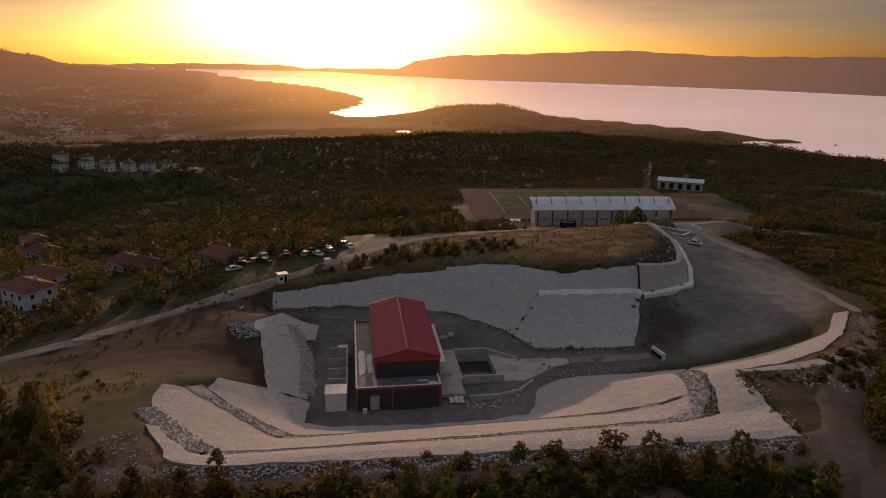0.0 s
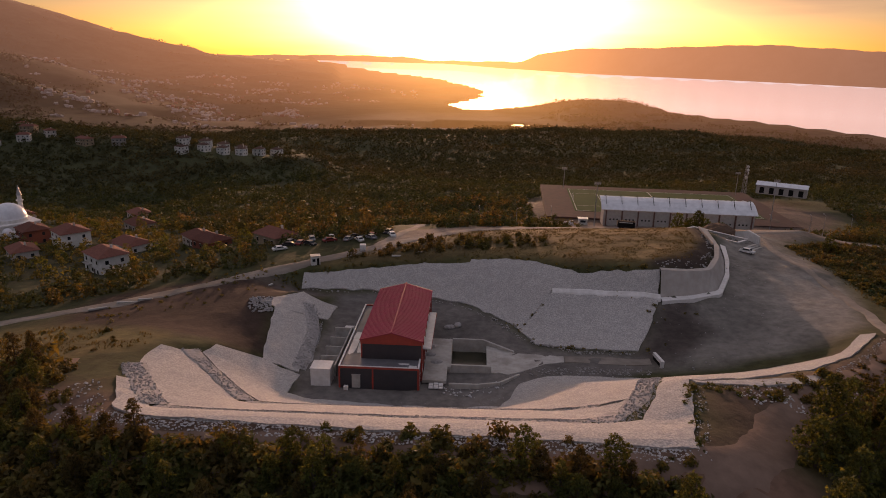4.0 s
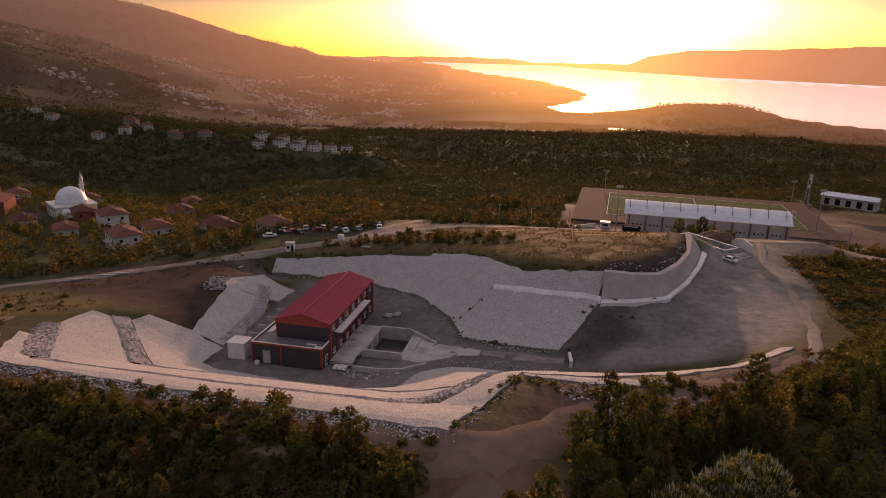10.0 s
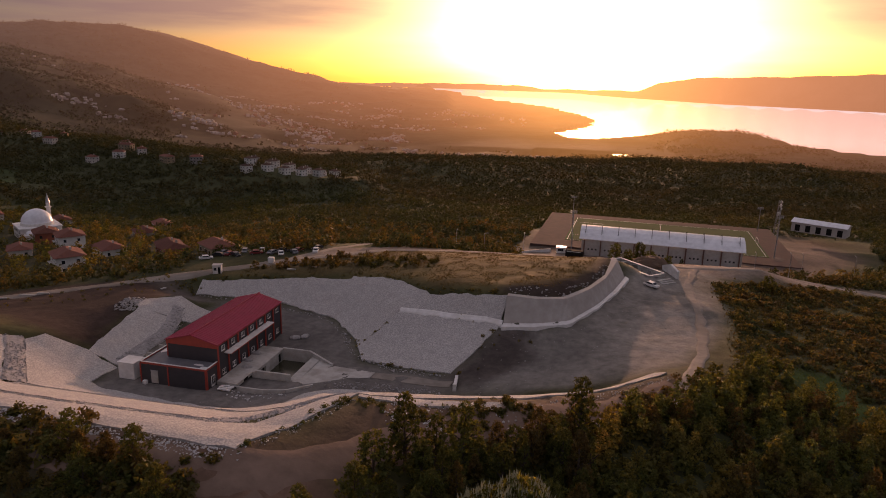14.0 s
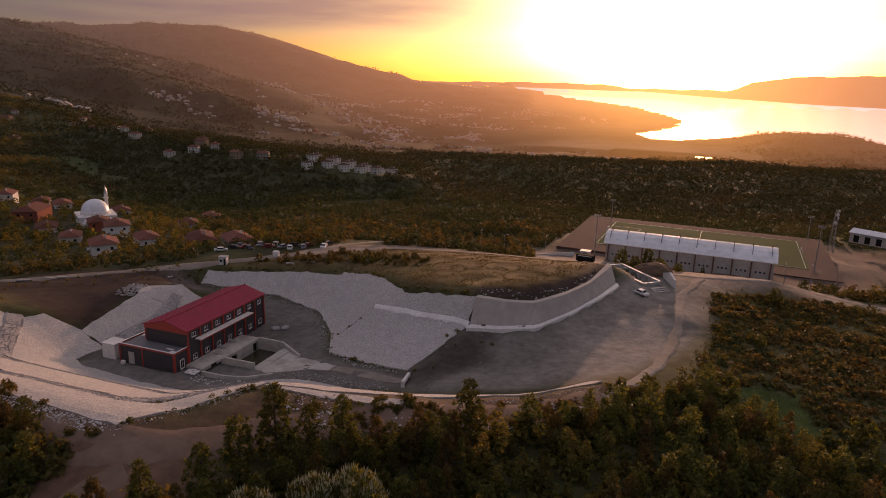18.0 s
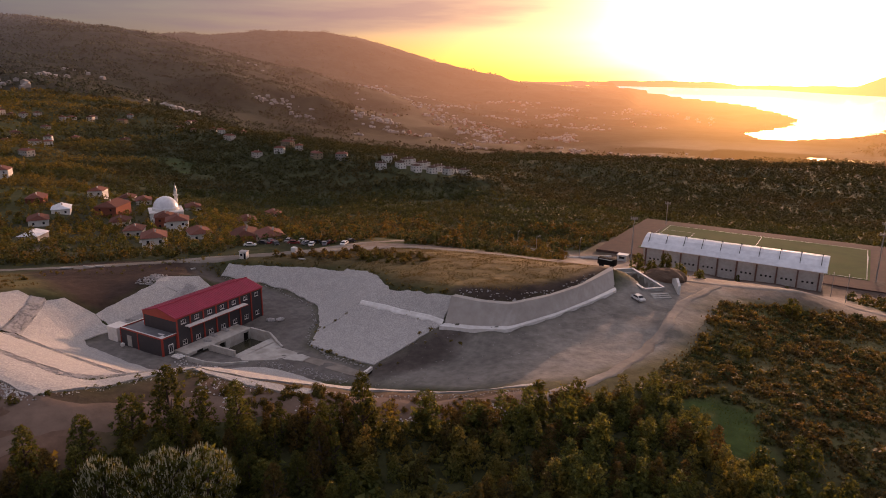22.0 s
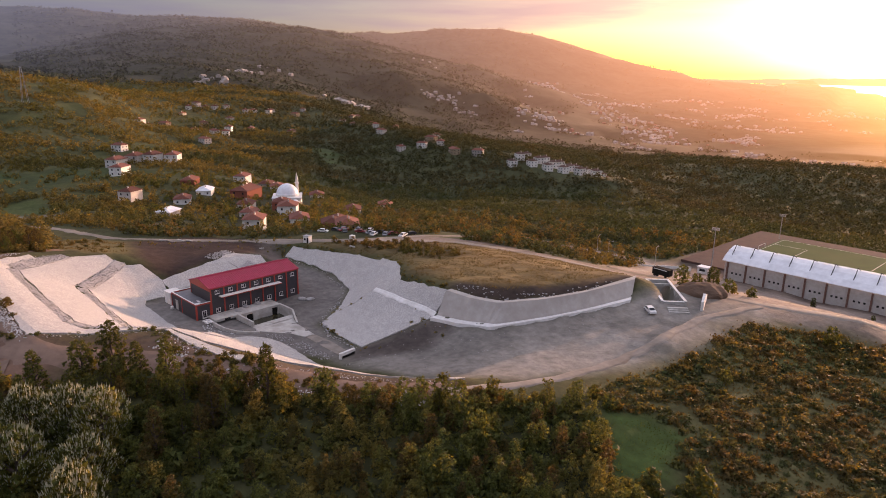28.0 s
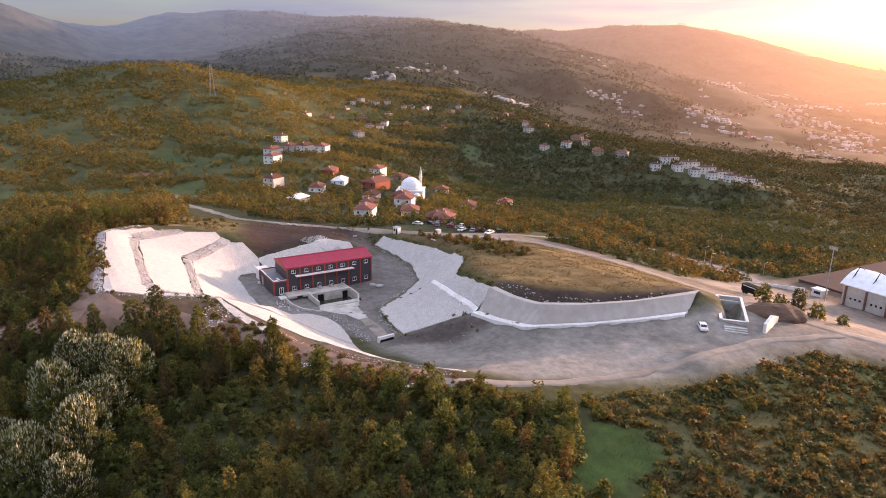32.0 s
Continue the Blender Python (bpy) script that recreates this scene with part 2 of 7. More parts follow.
M = {
    "ground": material("earth_ground", (0.1, 0.08, 0.06), scale=0.55, detail=9, rough=0.95, bump=0.12, bump_scale=1.1, attribute="soil", coarse=(1, 1, 1), coarse_scale=0.06),
    "stone": material("white_stone_pitching", (0.435, 0.42, 0.405), (0.36, 0.345, 0.33), scale=0.5, detail=9, rough=0.92, bump=0.05, cells=0.28, cell_dark=0.9,
                      coarse=(0.40, 0.375, 0.35), coarse_scale=0.09, coarse_amount=0.55),
    "rubble": material("loose_grey_rubble", (0.42, 0.40, 0.39), (0.22, 0.21, 0.2), scale=1.3, rough=0.95, bump=0.1, vary=0.3),
    "concrete": material("pale_concrete", (0.46, 0.44, 0.41), (0.36, 0.34, 0.31), scale=0.7, rough=0.85, bump=0.01, coarse=(0.25, 0.23, 0.2), coarse_scale=0.25, coarse_amount=0.7),
    "wallstone": material("retaining_wall_stone", (0.42, 0.39, 0.36), (0.35, 0.32, 0.29), scale=0.5, rough=0.9, bump=0.02, coarse=(0.3, 0.27, 0.24), coarse_scale=0.15),
    "roof_red": material("red_sheet_roof", (0.31, 0.014, 0.048), (0.26, 0.012, 0.04), scale=0.6, rough=0.68, coarse=(0.24, 0.02, 0.03), coarse_scale=0.15, coarse_amount=0.4),
    "trim_red": material("orange_red_trim", (0.36, 0.05, 0.03), (0.29, 0.042, 0.026), scale=1.2, rough=0.5),
    "cladding": material("charcoal_cladding", (0.040, 0.036, 0.042), (0.032, 0.029, 0.034), scale=0.8, rough=0.55, coarse=(0.055, 0.05, 0.05), coarse_scale=0.3, coarse_amount=0.4),
    "white": material("white_paint", (0.72, 0.70, 0.68), (0.6, 0.58, 0.55), scale=1.0, rough=0.6, coarse=(0.45, 0.42, 0.38), coarse_scale=0.3, coarse_amount=0.4),
    "membrane": material("grey_roof_membrane", (0.15, 0.15, 0.16), (0.11, 0.11, 0.12), scale=0.5, rough=0.6, coarse=(0.09, 0.085, 0.08), coarse_scale=0.3),
    "dark": material("dark_opening", (0.012, 0.011, 0.01), (0.018, 0.016, 0.014), scale=1.0, rough=0.9),
    "road": material("pale_gravel_road", (0.27, 0.235, 0.2), (0.19, 0.165, 0.14), scale=0.35, detail=9, rough=0.95, bump=0.06, coarse=(0.14, 0.11, 0.085), coarse_scale=0.05),
    "track": material("reddish_earth_track", (0.215, 0.145, 0.11), (0.145, 0.1, 0.076), scale=0.3, detail=9, rough=0.95, bump=0.1, coarse=(0.12, 0.08, 0.055), coarse_scale=0.07),
    "metal": material("galvanised_steel", (0.42, 0.42, 0.43), (0.34, 0.34, 0.35), scale=2, rough=0.45, metal=0.7),
    "white_roof": material("white_sheet_roof", (0.74, 0.75, 0.77), (0.62, 0.63, 0.65), scale=0.4, rough=0.35, coarse=(0.5, 0.5, 0.52), coarse_scale=0.1, coarse_amount=0.4),
    "grass_pitch": material("mown_green_pitch", (0.055, 0.085, 0.022), (0.04, 0.065, 0.018), scale=0.2, rough=0.95, coarse=(0.08, 0.09, 0.03), coarse_scale=0.05),
    "tile_roof": material("terracotta_tile_roof", (0.175, 0.072, 0.052), (0.125, 0.055, 0.042), scale=1.5, rough=0.85, vary=0.3),
    "render": material("pale_house_render", (0.5, 0.46, 0.42), (0.42, 0.38, 0.34), scale=0.8, rough=0.85, vary=0.25),
    "bark": material("bark", (0.10, 0.075, 0.055), (0.06, 0.045, 0.035), scale=4, rough=0.95),
    "leaf": material("green_foliage", (0.09, 0.11, 0.035), (0.048, 0.063, 0.02), scale=2.2, rough=0.65, vary=0.3, island=0.45, coarse=(0.17, 0.125, 0.038), coarse_scale=0.045, coarse_amount=0.75, glow=0.52),
    "leaf_brown": material("bronze_foliage", (0.115, 0.086, 0.032), (0.06, 0.053, 0.02), scale=2.2, rough=0.65, vary=0.3, island=0.45, coarse=(0.062, 0.074, 0.023), coarse_scale=0.05, coarse_amount=0.8, glow=0.45),
    # deep green has valley shade mixed into the leaf colour, golden green low sunlight
    "leaf_green": material("deep_green_foliage", (0.06, 0.074, 0.026), (0.034, 0.046, 0.017), scale=1.2, rough=0.7, island=0.4, coarse=(0.1, 0.088, 0.03), coarse_scale=0.02, coarse_amount=0.6, glow=0.28),
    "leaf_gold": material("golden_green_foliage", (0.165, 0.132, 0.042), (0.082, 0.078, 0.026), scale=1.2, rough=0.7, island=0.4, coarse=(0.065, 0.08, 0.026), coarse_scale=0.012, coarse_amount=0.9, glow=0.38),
    "wood_far": material("distant_woodland", (0.062, 0.066, 0.03), (0.038, 0.044, 0.02), scale=0.12, detail=9, rough=0.95, coarse=(0.1, 0.075, 0.036), coarse_scale=0.008, glow=0.2, island=0.35),
}
g = bpy.data.materials.new("window_glass")
g.use_nodes = True
g.node_tree.nodes["Principled BSDF"].inputs["Base Color"].default_value = (0.02, 0.022, 0.026, 1)
g.node_tree.nodes["Principled BSDF"].inputs["Roughness"].default_value = 0.08
M["glass"] = g
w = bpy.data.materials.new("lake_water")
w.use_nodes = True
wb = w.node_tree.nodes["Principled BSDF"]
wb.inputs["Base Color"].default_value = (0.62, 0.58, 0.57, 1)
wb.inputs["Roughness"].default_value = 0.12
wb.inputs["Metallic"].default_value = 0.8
# emission carries the sky and sun shine painted on the lake's vertices
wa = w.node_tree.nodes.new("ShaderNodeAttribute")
wa.attribute_name = "painted_glow"
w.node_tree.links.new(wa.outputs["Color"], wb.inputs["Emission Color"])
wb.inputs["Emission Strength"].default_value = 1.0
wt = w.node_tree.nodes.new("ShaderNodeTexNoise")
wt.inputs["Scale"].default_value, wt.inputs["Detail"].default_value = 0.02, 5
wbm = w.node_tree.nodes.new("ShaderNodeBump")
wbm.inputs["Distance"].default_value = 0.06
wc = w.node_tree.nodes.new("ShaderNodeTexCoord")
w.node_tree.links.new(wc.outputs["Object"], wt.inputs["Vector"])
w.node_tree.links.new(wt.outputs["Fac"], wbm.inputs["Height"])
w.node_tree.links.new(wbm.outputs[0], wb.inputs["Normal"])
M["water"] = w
M["murky"] = material("murky_brown_water", (0.045, 0.04, 0.022), (0.03, 0.028, 0.016), scale=0.5, rough=0.18)


# ---- mesh helpers ----
def mesh_object(name, verts, faces, mat, parent=None, label="", smooth=False):
    me = bpy.data.meshes.new(name)
    me.from_pydata([tuple(v) for v in verts], [], faces)
    me.materials.append(mat)
    if smooth:
        me.polygons.foreach_set("use_smooth", [True] * len(me.polygons))
    me.update()
    ob = new(name, me)
    if parent is not None:
        ob.parent = parent
    if label:
        ob["label"] = label
    return ob


def part(name, bm, mat, parent=None, label="", smooth=False):
    me = bpy.data.meshes.new(name)
    bmesh.ops.recalc_face_normals(bm, faces=bm.faces)
    bm.to_mesh(me)
    bm.free()
    me.materials.append(mat)
    if smooth:
        me.polygons.foreach_set("use_smooth", [True] * len(me.polygons))
    ob = new(name, me)
    if parent is not None:
        ob.parent = parent
    if label:
        ob["label"] = label
    return ob


def box(bm, x0, y0, z0, x1, y1, z1, bevel=0.0, rot=None):
    m = Matrix.Translation(((x0 + x1) / 2, (y0 + y1) / 2, (z0 + z1) / 2)) @ Matrix.Diagonal((abs(x1 - x0), abs(y1 - y0), abs(z1 - z0), 1))
    if rot is not None:
        m = rot @ m
    r = bmesh.ops.create_cube(bm, size=1, matrix=m)
    if bevel:
        edges = list({e for v in r["verts"] for e in v.link_edges})
        bmesh.ops.bevel(bm, geom=edges, offset=bevel, segments=1, affect="EDGES")
    return bm


def boxed(name, mat, parent, *dims, bevel=0.0, label=""):
    return part(name, box(bmesh.new(), *dims, bevel=bevel), mat, parent, label)


def rod(bm, a, b, r0, r1=None, sides=6):
    a, b = Vector(a), Vector(b)
    d = b - a
    m = Matrix.Translation((a + b) / 2) @ d.to_track_quat("Z", "Y").to_matrix().to_4x4()
    bmesh.ops.create_cone(bm, cap_ends=True, segments=sides, radius1=r0, radius2=r0 if r1 is None else r1, depth=d.length, matrix=m)
    return bm


def thing(name, label, category, group="", kind="", at=(0, 0, 0), turn=0.0):
    e = new(name)
    e.empty_display_size = 0.2
    e.matrix_world = pose(*at, 0, 0, turn)
    return tagged(e, label, category, group, kind)


# ---- the lie of the land ----
# lines of the site: every row is a line of x, y, z corners that the ground follows
LINES = {
    "pit_floor": [(-9, -6, 0), (0, -7, 0), (14, -7.6, 0), (24, -7, 0), (26, -3, 0), (30, 4, 0), (36, 8.6, 0), (44, 11.4, 0), (57, 13, 0.3)],
    "pit_floor_back": [(-9, 20, 0), (-9, 36, 0.3), (-12, 42, 0.5), (4, 44, 0), (20, 38, 0), (27, 31, 0), (34, 19, -0.3), (45, 14, -0.2)],
    "pit_floor_mid": [(-6, -4, 0), (-6, 12, 0), (12, -4, 0), (12, 28, 0), (24, 24, 0), (29, 3, -0.4), (29, 16, -0.6), (0, 34, 0)],
    "far_toe": [(-24, 45, 0.6), (-10, 46, 0.4), (5, 46, 0.1), (20, 40.5, 0), (28.6, 31, 0), (35.5, 19.3, -0.4), (46, 16.8, 0), (57, 15.7, 0.6)],
    "far_crest": [(-23.8, 49.4, 4.2), (-6, 52.5, 5.6), (8, 55, 7), (20.8, 53.7, 8), (30, 51, 9.3), (37.5, 46, 10.4), (46.7, 37.7, 10.5), (56, 37.5, 11.6), (66, 37.4, 12.3)],
    "bench": [(40, 34, 6.9), (52, 33, 6.7), (65, 32.3, 6.4)],
    "low_slope_edge": [(57, 15.7, 0.6), (61, 23, 3.4), (65, 31.8, 6.3)],
    "wall_foot": [(65.6, 32.5, 6.4), (73, 34, 6.6), (80.7, 37.4, 6.9), (87, 50, 7.3), (91.5, 63, 7.6), (95, 76.5, 7.9)],
    "wall_head": [(66, 37.6, 12.2), (73, 39, 11.6), (78.7, 41.8, 11.2), (84.5, 53, 11), (88.6, 65, 11), (91, 86, 10.9)],
    "hilltop": [(-15, 60, 5.6), (5, 66, 7), (25, 64, 9), (45, 52, 11.4), (62, 48, 12.6), (72, 60, 12.4), (76, 78, 11.4), (50, 80, 9.6), (20, 84, 7.4)],
    "yard": [(60, 12, 1.2), (72, 22, 3.6), (84, 30, 5.8), (95, 50, 6.6), (102, 74, 6.6), (110, 92, 6), (74, 8, 4), (88, 12, 6), (99, 28, 7), (112, 60, 7)],
    "crest_front": [(-30, -31.5, 15.2), (-24, -43, 17), (-19.5, -45.2, 17.6), (13, -47.8, 18.6), (46, -50.4, 19.7)],
    "crest_right": [(46, -50.4, 19.7), (49.5, -38, 17.8), (52.2, -27.5, 16.4), (62.5, -24.4, 15.4), (75, -17, 13.5), (88, -6, 11.5), (99.4, 6.4, 10.6)],
    "outer_strip": [(55, -28.4, 16.3), (60, -27.4, 16.1), (67, -26.2, 16), (74, -23.6, 15.6)],
    "front_mid": [(-33, -22, 12.2), (-28, -29, 13), (-21.5, -38, 14.2), (12, -39.8, 15.5), (46, -41.5, 17.2)],
    "gutter_low": [(-29, -9, 7.7), (-14.3, -24, 7.4), (10, -26.7, 9.3), (34.5, -29.3, 11.4)],
    "corner_low": [(-10, -17, 4), (40, -13, 7.5), (52, -10, 7)],
    "front_toe": [(-13, -8.6, 0.4), (-6, -10, 0.2), (8, -10.6, 0), (20, -10.3, 0), (26.4, -9.2, 0), (28.4, -6.2, 0), (31, 0.8, 0), (36.5, 3.4, 0), (43.5, 4.2, 0), (50, 3.5, 0.3), (60, 1.4, 1.8), (72, 0.5, 4.2), (86, 2, 6.6), (97, 10, 8.6)],
    "left_crest": [(-33.8, -10.7, 10.3), (-27, -3.1, 7.2), (-19.4, -0.2, 3.2), (-23.4, 22, 5.4), (-20, 33.6, 4.5)],
    "left_toe": [(-12, 0, 0.3), (-12, 14, 0.3), (-12, 24, 0.3), (-11.8, 34.6, 0.5)],
    "left_field": [(-30, 8, 5.4), (-36, 24, 5), (-58, 22.7, 4), (-44, 4, 7.5), (-52, -12, 9), (-30, 38, 3.8), (-48, 42, 3), (-75, 15, 3), (-40, -24, 12.5)],
    "left_road": [(-90, 8, 1.5), (-58, 26, 4), (-36, 46, 4.4), (-22, 56, 5), (-8, 70, 6), (2, 92, 5), (10, 120, 1)],
    "north_road": [(-8, 66, 6), (20, 92, 6.5), (55, 100, 6), (92, 102, 5.5), (118, 108, 4), (140, 118, 3)],
    "outside_front": [(-45, -40, 13.5), (-30, -54, 13.5), (0, -57, 14.5), (30, -61, 15.5), (55, -60, 16), (66, -40, 14.5), (84, -22, 12.2), (104, -4, 9.8), (118, 20, 8)],
    "wood_front": [(-60, -70, 9), (-20, -75, 9), (20, -80, 9), (60, -80, 9), (90, -55, 8), (115, -30, 6), (130, 0, 5), (150, 30, 4), (-90, -40, 8)],
    "wood_low": [(-60, -130, -6), (0, -135, -8), (60, -135, -8), (120, -110, -6), (165, -70, -6), (205, -40, -8), (230, 10, -8), (-120, -90, 0), (-130, -20, 2)],
    "east_slope": [(125, 50, 5), (138, 96, 1), (160, 60, 1), (190, 90, -4), (150, 130, -2), (190, 150, -9), (240, 80, -12)],
    "stadium": [(80, 172, -12), (115, 171, -12), (150, 169, -12), (70, 215, -13), (110, 220, -13), (160, 215, -13), (70, 260, -13), (160, 260, -13), (200, 295, -15), (190, 225, -13)],
    "village": [(-83, 72, -5), (-60, 95, -3), (-110, 95, -8), (-140, 70, -7), (-169, 138, -15), (-120, 140, -12), (-45, 89, 1), (-40, 130, -4), (-180, 60, -10), (-230, 110, -14), (0, 160, -12), (40, 150, -8)],
}
CENTRE = Vector((90, -90, 62))
# ridges, slopes and valleys beyond the site: bearing from +y towards +x, range, and angle above the horizon, from CENTRE
RIDGES = {
    "knoll_west": [(-7.2, 2200, -6.16), (-4.0, 2450, -5.50), (0.4, 2650, -4.87)],
    "knoll_crest": [(3.6, 2700, -4.31), (6.9, 2750, -3.56), (8.9, 2750, -3.39), (11.3, 2700, -3.58), (12.9, 2650, -3.94), (15.9, 2550, -4.65), (18.1, 2450, -4.77), (22.4, 2300, -5.20), (25.7, 2200, -5.34), (28.4, 2100, -5.57), (32.7, 1950, -5.97)],
    "knoll_foot": [(-7.1, 1750, -6.55), (-1.9, 1750, -6.21), (7.0, 1800, -5.81), (8.3, 1800, -6.15), (15.3, 1700, -6.11), (21.9, 1600, -6.08), (27.9, 1500, -6.43), (32.3, 1400, -6.76)],
    "dark_ridge": [(-14.9, 1050, -7.33), (-12.9, 1150, -6.70), (-10.0, 1200, -6.47), (-6.5, 1250, -6.64), (2.8, 1300, -6.24), (9.2, 1300, -6.10), (15.1, 1200, -5.86), (21.1, 1150, -6.54), (27.1, 1050, -6.91), (31.4, 950, -7.22)],
    "dark_ridge_foot": [(-19.2, 640, -10.21), (-14.5, 640, -10.42), (-8.3, 620, -10.53), (3.9, 640, -10.44), (14.5, 640, -9.74), (21.0, 600, -9.54), (29.6, 560, -9.48)],
    "ravine": [(-20.6, 660, -10.5), (-19.0, 760, -9.6), (-17.4, 900, -8.6), (-17.0, 1020, -7.9)],
    "behind_spur": [(-42.5, 1250, -6.11), (-35.9, 1300, -6.17), (-28.9, 1300, -6.43), (-21.5, 1300, -6.71), (-15.5, 1500, -6.63)],
    "plain_near": [(-33.6, 1800, -4.88), (-26.5, 1900, -5.51), (-20.6, 2080, -5.48), (-14.1, 2000, -5.78), (-9.2, 2000, -5.87)],
    "plain_mid": [(-35.8, 2500, -3.28), (-26.5, 2700, -3.59), (-16.7, 2700, -4.05), (-9.3, 2700, -4.51), (-4.1, 2900, -4.41)],
    "plain_far": [(-28.4, 3400, -2.12), (-21.7, 3500, -2.04), (-14.4, 3600, -2.05), (-7.2, 3900, -2.13)],
    "plain_end": [(-21.7, 4500, -0.86), (-16.9, 4600, -0.48), (-13.5, 4650, -0.65)],
    "town_slope": [(-48.9, 1850, -2.46), (-42.5, 1950, -1.95), (-40.5, 1950, -3.24), (-33.5, 2500, -2.55)],
    "near_slope": [(-50.8, 3000, 2.69), (-47.4, 3000, 1.93), (-43.8, 2950, 1.09), (-39.9, 2900, 0.36), (-36.5, 2850, -0.68), (-33.5, 2800, -1.63), (-30.3, 2800, -2.39)],
    "behind_slope": [(-47.5, 3500, 1.32), (-41.9, 3500, 0.54), (-37.8, 3500, -0.41), (-33.4, 3500, -0.95), (-28.4, 3700, -1.51)],
    "hazy_mountain": [(-49.7, 4350, 3.13), (-44.0, 4350, 3.63), (-38.6, 4350, 3.62), (-34.8, 4350, 2.92), (-31.0, 4350, 1.87), (-26.7, 4350, 0.80), (-24.2, 4400, 0.22), (-21.4, 4450, -0.21)],
    "upper_slope": [(-76.5, 1500, 0.04), (-67.1, 1800, 0.14), (-59.8, 2000, 0.68), (-51.5, 2100, 0.33), (-46.6, 2000, -0.08), (-39.2, 2000, -1.42)],
    "house_hill": [(-73.7, 2500, 1.17), (-70.0, 2500, 1.89), (-67.2, 2600, 2.77), (-63.9, 2700, 2.55), (-59.6, 2800, 3.26), (-55.8, 2950, 3.44), (-52.0, 3000, 3.03)],
    "house_hill_face": [(-72.7, 1700, -0.61), (-65.6, 1800, 0.43), (-60.5, 1700, 0.04), (-55.1, 1500, -1.32)],
    "dark_mountain": [(-85.8, 4000, 2.30), (-84.2, 4000, 2.56), (-82.9, 4000, 3.19), (-80.0, 4000, 3.89), (-75.8, 4000, 4.06), (-72.2, 4000, 4.35), (-69.5, 4100, 3.81), (-64.9, 4200, 4.01), (-60.1, 4200, 3.97)],
    "mountain_gap": [(-85.0, 2600, -0.36), (-80.0, 2700, 0.59), (-75.7, 3000, 0.89)],
    "left_mountain": [(-91.2, 3000, 4.06), (-89.2, 3000, 3.20), (-86.8, 3000, 1.85), (-85.4, 3000, 0.81)],
    "green_hill": [(-90.6, 800, -2.99), (-88.7, 860, -1.80), (-86.7, 900, -1.04), (-84.7, 950, -0.44), (-82.6, 960, -0.19), (-78.6, 960, -0.04), (-76.3, 940, -0.19), (-73.9, 920, -0.93), (-71.4, 900, -1.15), (-68.7, 900, -1.47)],
    "green_hill_back": [(-91.4, 1200, -3.32), (-85.4, 1250, -1.61), (-79.4, 1250, -1.35), (-72.6, 1250, -2.26)],
    "green_hill_face": [(-89.0, 560, -6.26), (-84.0, 640, -4.42), (-79.7, 680, -3.98), (-75.0, 700, -3.50), (-69.3, 760, -2.98)],
    "meadow_dip": [(-87.0, 400, -10.93), (-78.4, 470, -8.80), (-73.6, 500, -8.34), (-70.2, 520, -7.82), (-67.0, 640, -5.59)],
    "village_valley": [(-60.6, 640, -7.43), (-50.4, 480, -10.97), (-43.2, 470, -12.00), (-36.4, 470, -12.54), (-40.8, 480, -11.23), (-31.3, 460, -11.45), (-23.7, 470, -11.46)],
    "upper_village": [(-65.3, 850, -4.74), (-61.1, 950, -3.92), (-57.9, 1050, -3.36)],
    "spur": [(-24.3, 595, -8.50), (-30.6, 629, -7.24), (-37.5, 695, -6.56), (-41.6, 768, -5.79), (-44.7, 853, -5.02), (-48.3, 977, -4.10), (-51.4, 1138, -3.12), (-53.5, 1279, -2.51)],
    "spur_nose": [(-20.7, 614, -8.24), (-17.1, 617, -10.46)],
    "spur_face": [(-26.7, 562, -10.09), (-35.5, 602, -9.06), (-43.2, 686, -7.80), (-49.0, 808, -6.21), (-52.3, 998, -4.35)],
    "village_edge": [(-60.8, 451, -8.57), (-60.2, 715, -5.51), (-69.7, 371, -10.23), (-54.2, 530, -7.95), (-62.1, 577, -6.52), (-47.8, 431, -10.49), (-32.5, 391, -12.12), (-14.4, 361, -13.39)],
    "beyond": [(-91, 4800, 3.0), (-86, 4800, 1.6), (-83, 4800, 2.4), (-80, 4800, 3.1), (-72, 4800, 3.5), (-66, 4800, 3.3), (-60, 4800, 3.2), (-50, 4800, 2.4), (-44, 4800, 2.9), (-38, 4800, 2.9), (-34, 4800, 2.1), (-30, 4800, 0.9), (-25, 4800, -0.3), (-20, 4800, -0.9), (-15, 4800, -1.0)],
    "near_ring": [(-180, 260, -15), (-125, 260, -15), (-100, 260, -13.5), (-85, 260, -14), (-70, 260, -15), (-55, 260, -15.5), (-40, 260, -15), (-28, 260, -15.5), (-18, 260, -16), (-8, 260, -16.4), (4, 260, -16.2), (16, 260, -16), (30, 260, -15.5), (45, 260, -15.5), (70, 260, -16), (110, 260, -15), (180, 260, -15)],
    "middle_ring": [(-180, 420, -10), (-125, 420, -9), (-104, 420, -8.6), (-20, 400, -12.6), (-8, 400, -12.6), (6, 420, -12), (20, 420, -11.4), (32, 420, -11), (45, 420, -10.5), (70, 420, -10), (110, 420, -10), (180, 420, -10)],
    "outer_ring": [(-180, 900, -3), (-125, 900, -2), (-104, 900, -1), (-98, 800, -2), (45, 900, -7.4), (70, 900, -7.4), (110, 900, -4), (180, 900, -3)],
    "rim": [(-180, 4600, 3), (-125, 4600, 4.4), (-104, 4000, 5.2), (-97, 3400, 4.6), (-97, 1800, 0.6), (45, 2200, -7), (70, 2200, -7), (45, 4400, -3), (88, 4400, -3), (110, 4400, 0), (180, 4600, 3)],
}


